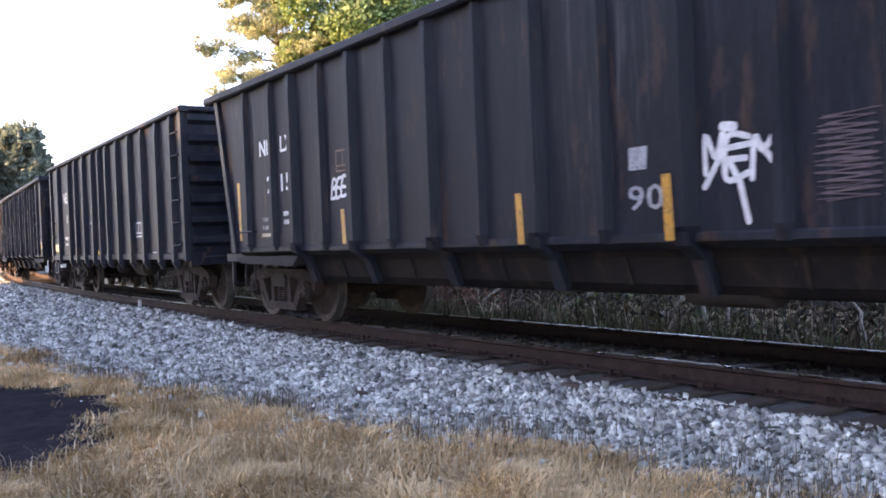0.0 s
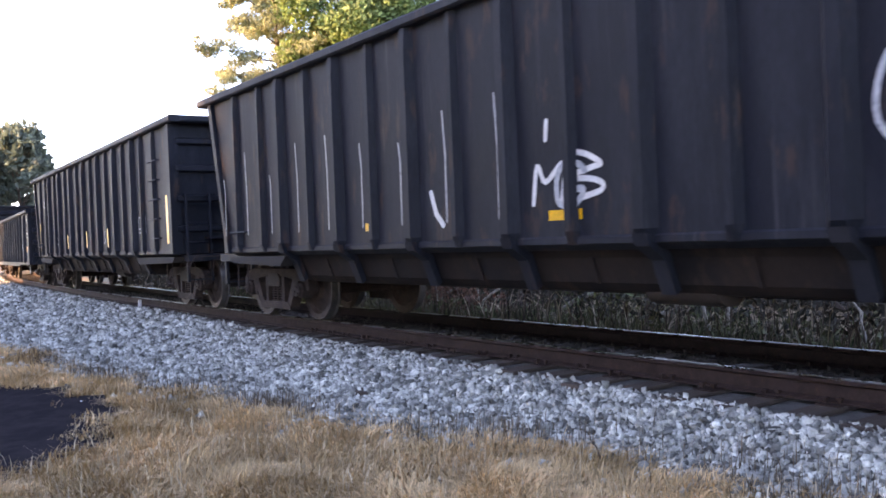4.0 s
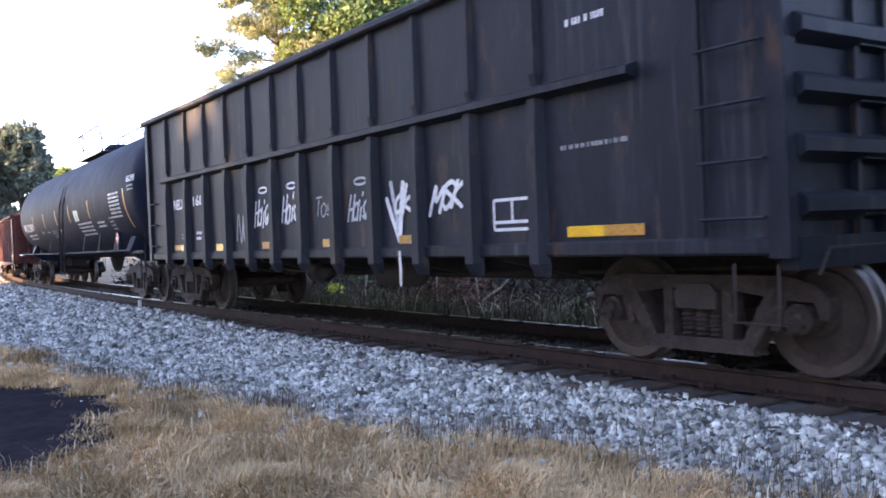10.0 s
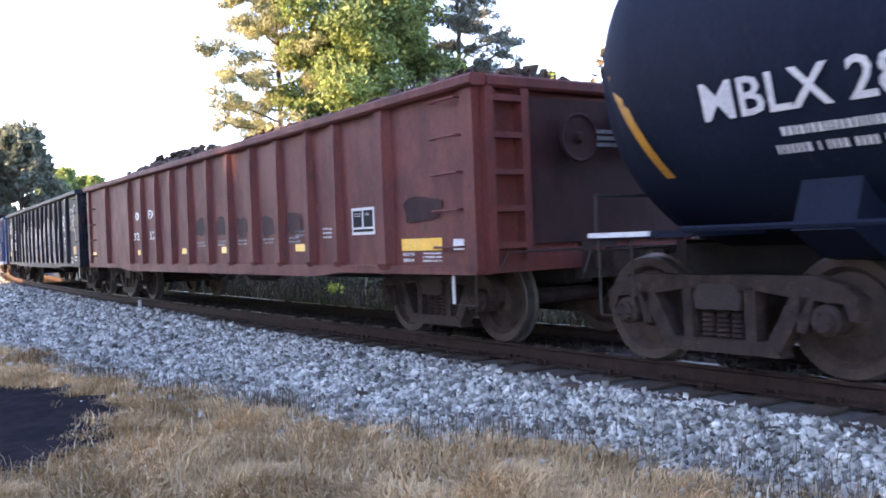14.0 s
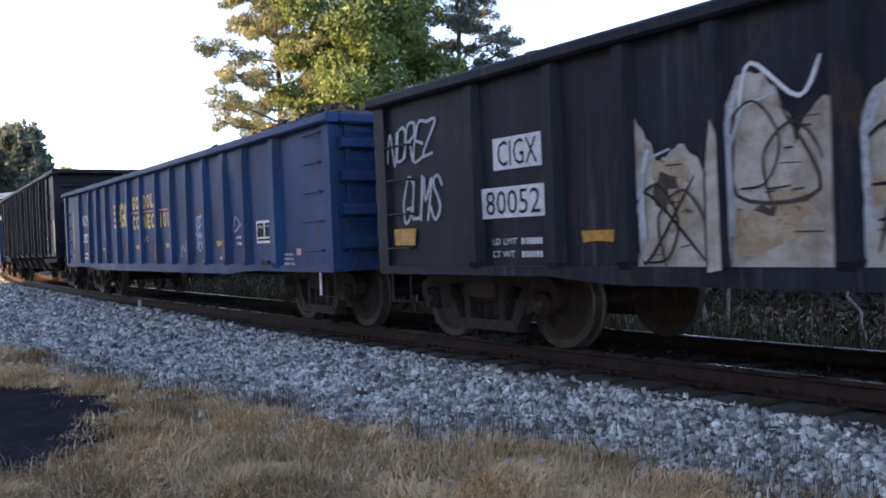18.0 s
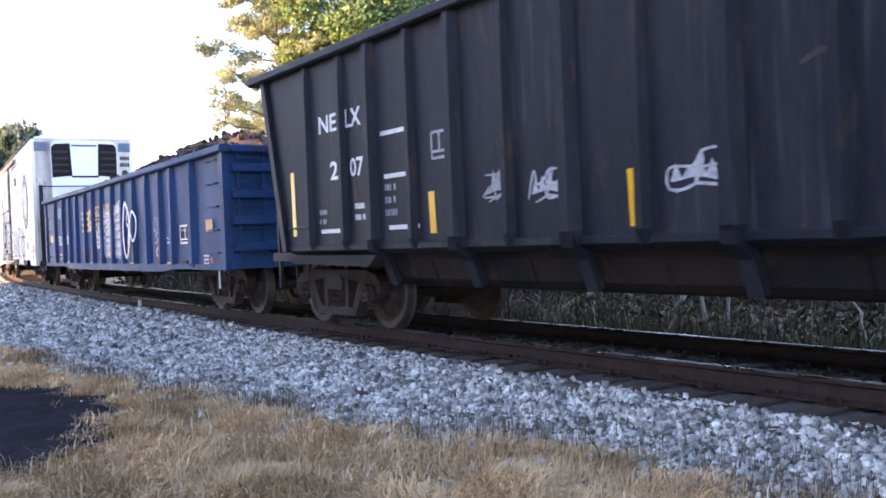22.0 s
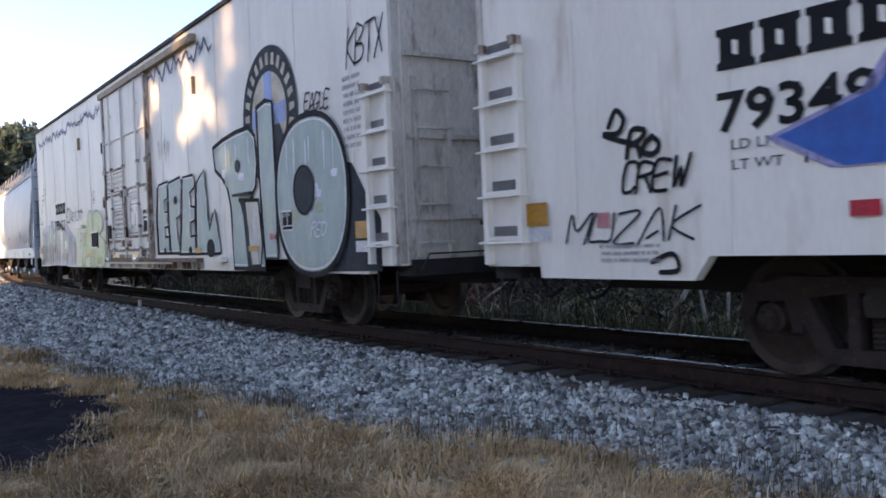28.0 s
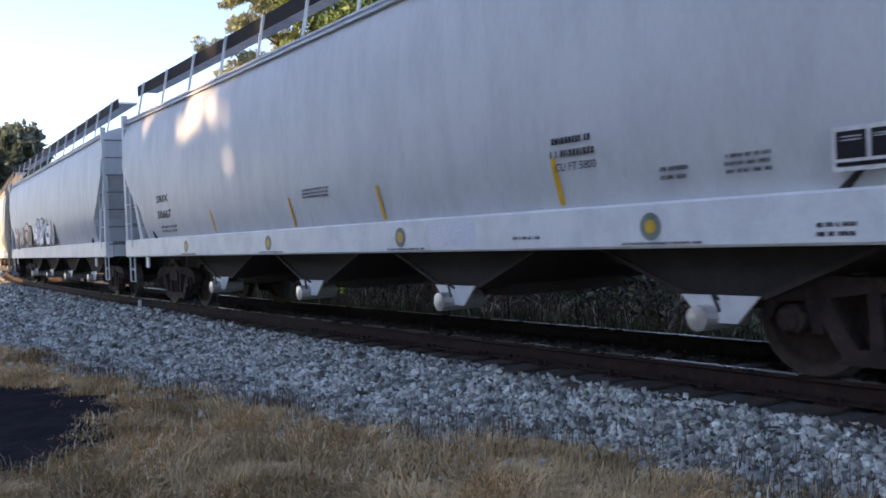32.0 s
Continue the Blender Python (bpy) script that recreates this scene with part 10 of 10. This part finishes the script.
for u, z, q, m in ((-246.2, 1.62, 0.24, green_olive), (-244.55, 1.36, 0.42, violet_grey), (-247.75, 1.45, 0.20, green_pale)):
    for f, c in ((1.0, m), (0.62, green_olive), (0.30, white_paint)):
        part("graffiti_ring", Shape().sheet([(u - uc + q * f * math.cos(a), z + q * f * math.sin(a)) for a in [2 * math.pi * i / 24 for i in range(24)]], W - 0.0155 - (1 - f) * 0.004), c, car)
for i in range(9):
    r = random.Random(i + 340)
    x = -248.3 + i * 0.28 - uc
    g = curve([(x, 1.18), (x + 0.10, 1.40 + r.uniform(-0.1, 0.1)), (x + 0.22, 1.24), (x + 0.14, 1.0), (x + 0.02, 0.88)])
    part("graffiti_outline", rounded(g, 0.035, W - 0.0205), grime_mark, car)
hand_tag("URKA", -248.42 - uc, -247.8 - uc, 0.80, 0.96, 0.028, W - 0.020, black_mark, car, 923)
for k in range(4):
    scribble(-248.4 + k * 0.25 - uc, -248.1 + k * 0.25 - uc, 2.0 + 0.3 * k, 2.35 + 0.3 * k, 3, 0.02, W, grime_mark, car, 330 + k)
hand_tag("Dielom", -244.2 - uc, -242.35 - uc, 1.98, 2.32, 0.026, W - 0.018, black_mark, car, 127, "looping black sprayed tag", 0.12, 0.0, 0.1)
part("graffiti_stroke", rounded([(-243.99 - uc + 0.30 * math.cos(a), 2.15 + 0.20 * math.sin(a)) for a in [0.4 * i for i in range(17)]], 0.022, W - 0.018), black_mark, car)
part("graffiti_stroke", rounded([(-242.75 - uc, 2.20), (-242.22 - uc, 2.16), (-242.36 - uc, 2.24)], 0.022, W - 0.018), black_mark, car)
for z0, z1 in ((1.50, 1.72), (1.76, 1.80), (1.86, 1.93)):
    part("black_smudge", Shape().sheet([(-236.55 - uc, z0), (-236.28 - uc, z0 + 0.02), (-236.26 - uc, z1), (-236.5 - uc, z1 + 0.02)], -1.632), black_mark, car)
for k in range(14):
    r = random.Random(k + 70)
    part("speckle_drip", Shape().sheet([(-235.4 - uc + k * 0.05, 2.65 + r.uniform(0, 0.6)), (-235.37 - uc + k * 0.05, 2.66 + r.uniform(0, 0.6)), (-235.36 - uc + k * 0.05, 3.0 + r.uniform(0, 0.4))], W), grime_mark, car)

# the covered hoppers
car, uc = hopper("covered_hopper", "pale grey covered hopper with a white sill and orange strips", -250.4, -268.7, (-252.1, -267.0), grey_paint, sill_paint, True)
car, uc = hopper("covered_hopper", "pale grey covered hopper with blue and rust graffiti", -270.4, -288.4, (-272.1, -286.7), grey_paint, sill_paint, False)
bubbles(-281.5 - uc, -277.5 - uc, 1.45, 2.2, 6, [sky_spray, cobalt_spray], navy_mark, -1.615, car, 141, 0.05, "blue bubble graffiti")
bubbles(-286.5 - uc, -282.2 - uc, 1.45, 2.1, 6, [coral_spray, rusty_spray], navy_mark, -1.615, car, 142, 0.05, "rust-red bubble graffiti")
hopper("covered_hopper", "tan covered hopper in low sunlight", -290.1, -308.1, (-291.8, -306.4), tan_paint, tan_paint, False)


def motions():
    """Rolls every car along the line and turns its wheels while it passes."""
    for car, uc, axles, sets in TRAIN:
        mid = (axles[0] + axles[1]) / 2
        rows = []
        for i in range(65):
            t = i * 0.5
            rows.append((t, chord_pose(axles[0], axles[1], t) @ Matrix.Translation((uc - mid, 0, 0))))
        walk(car, rows)
        begin = next((k / 15 for k in range(481) if gone(k / 15) + uc > -80), 32)
        stop = next((k / 15 for k in range(481) if gone(k / 15) + uc > 22), 32)
        spans = [k / 15 for k in range(round(begin * 15), round(stop * 15) + 1)]
        times = sorted({0.0, 32.0, *spans})
        for axle in sets:
            here = axle.location.copy()
            walk(axle, [(t, Matrix.Translation(here) @ Matrix.Rotation((gone(min(max(t, begin), stop)) - gone(begin)) / WHEEL_R, 4, "Y")) for t in times])


motions()
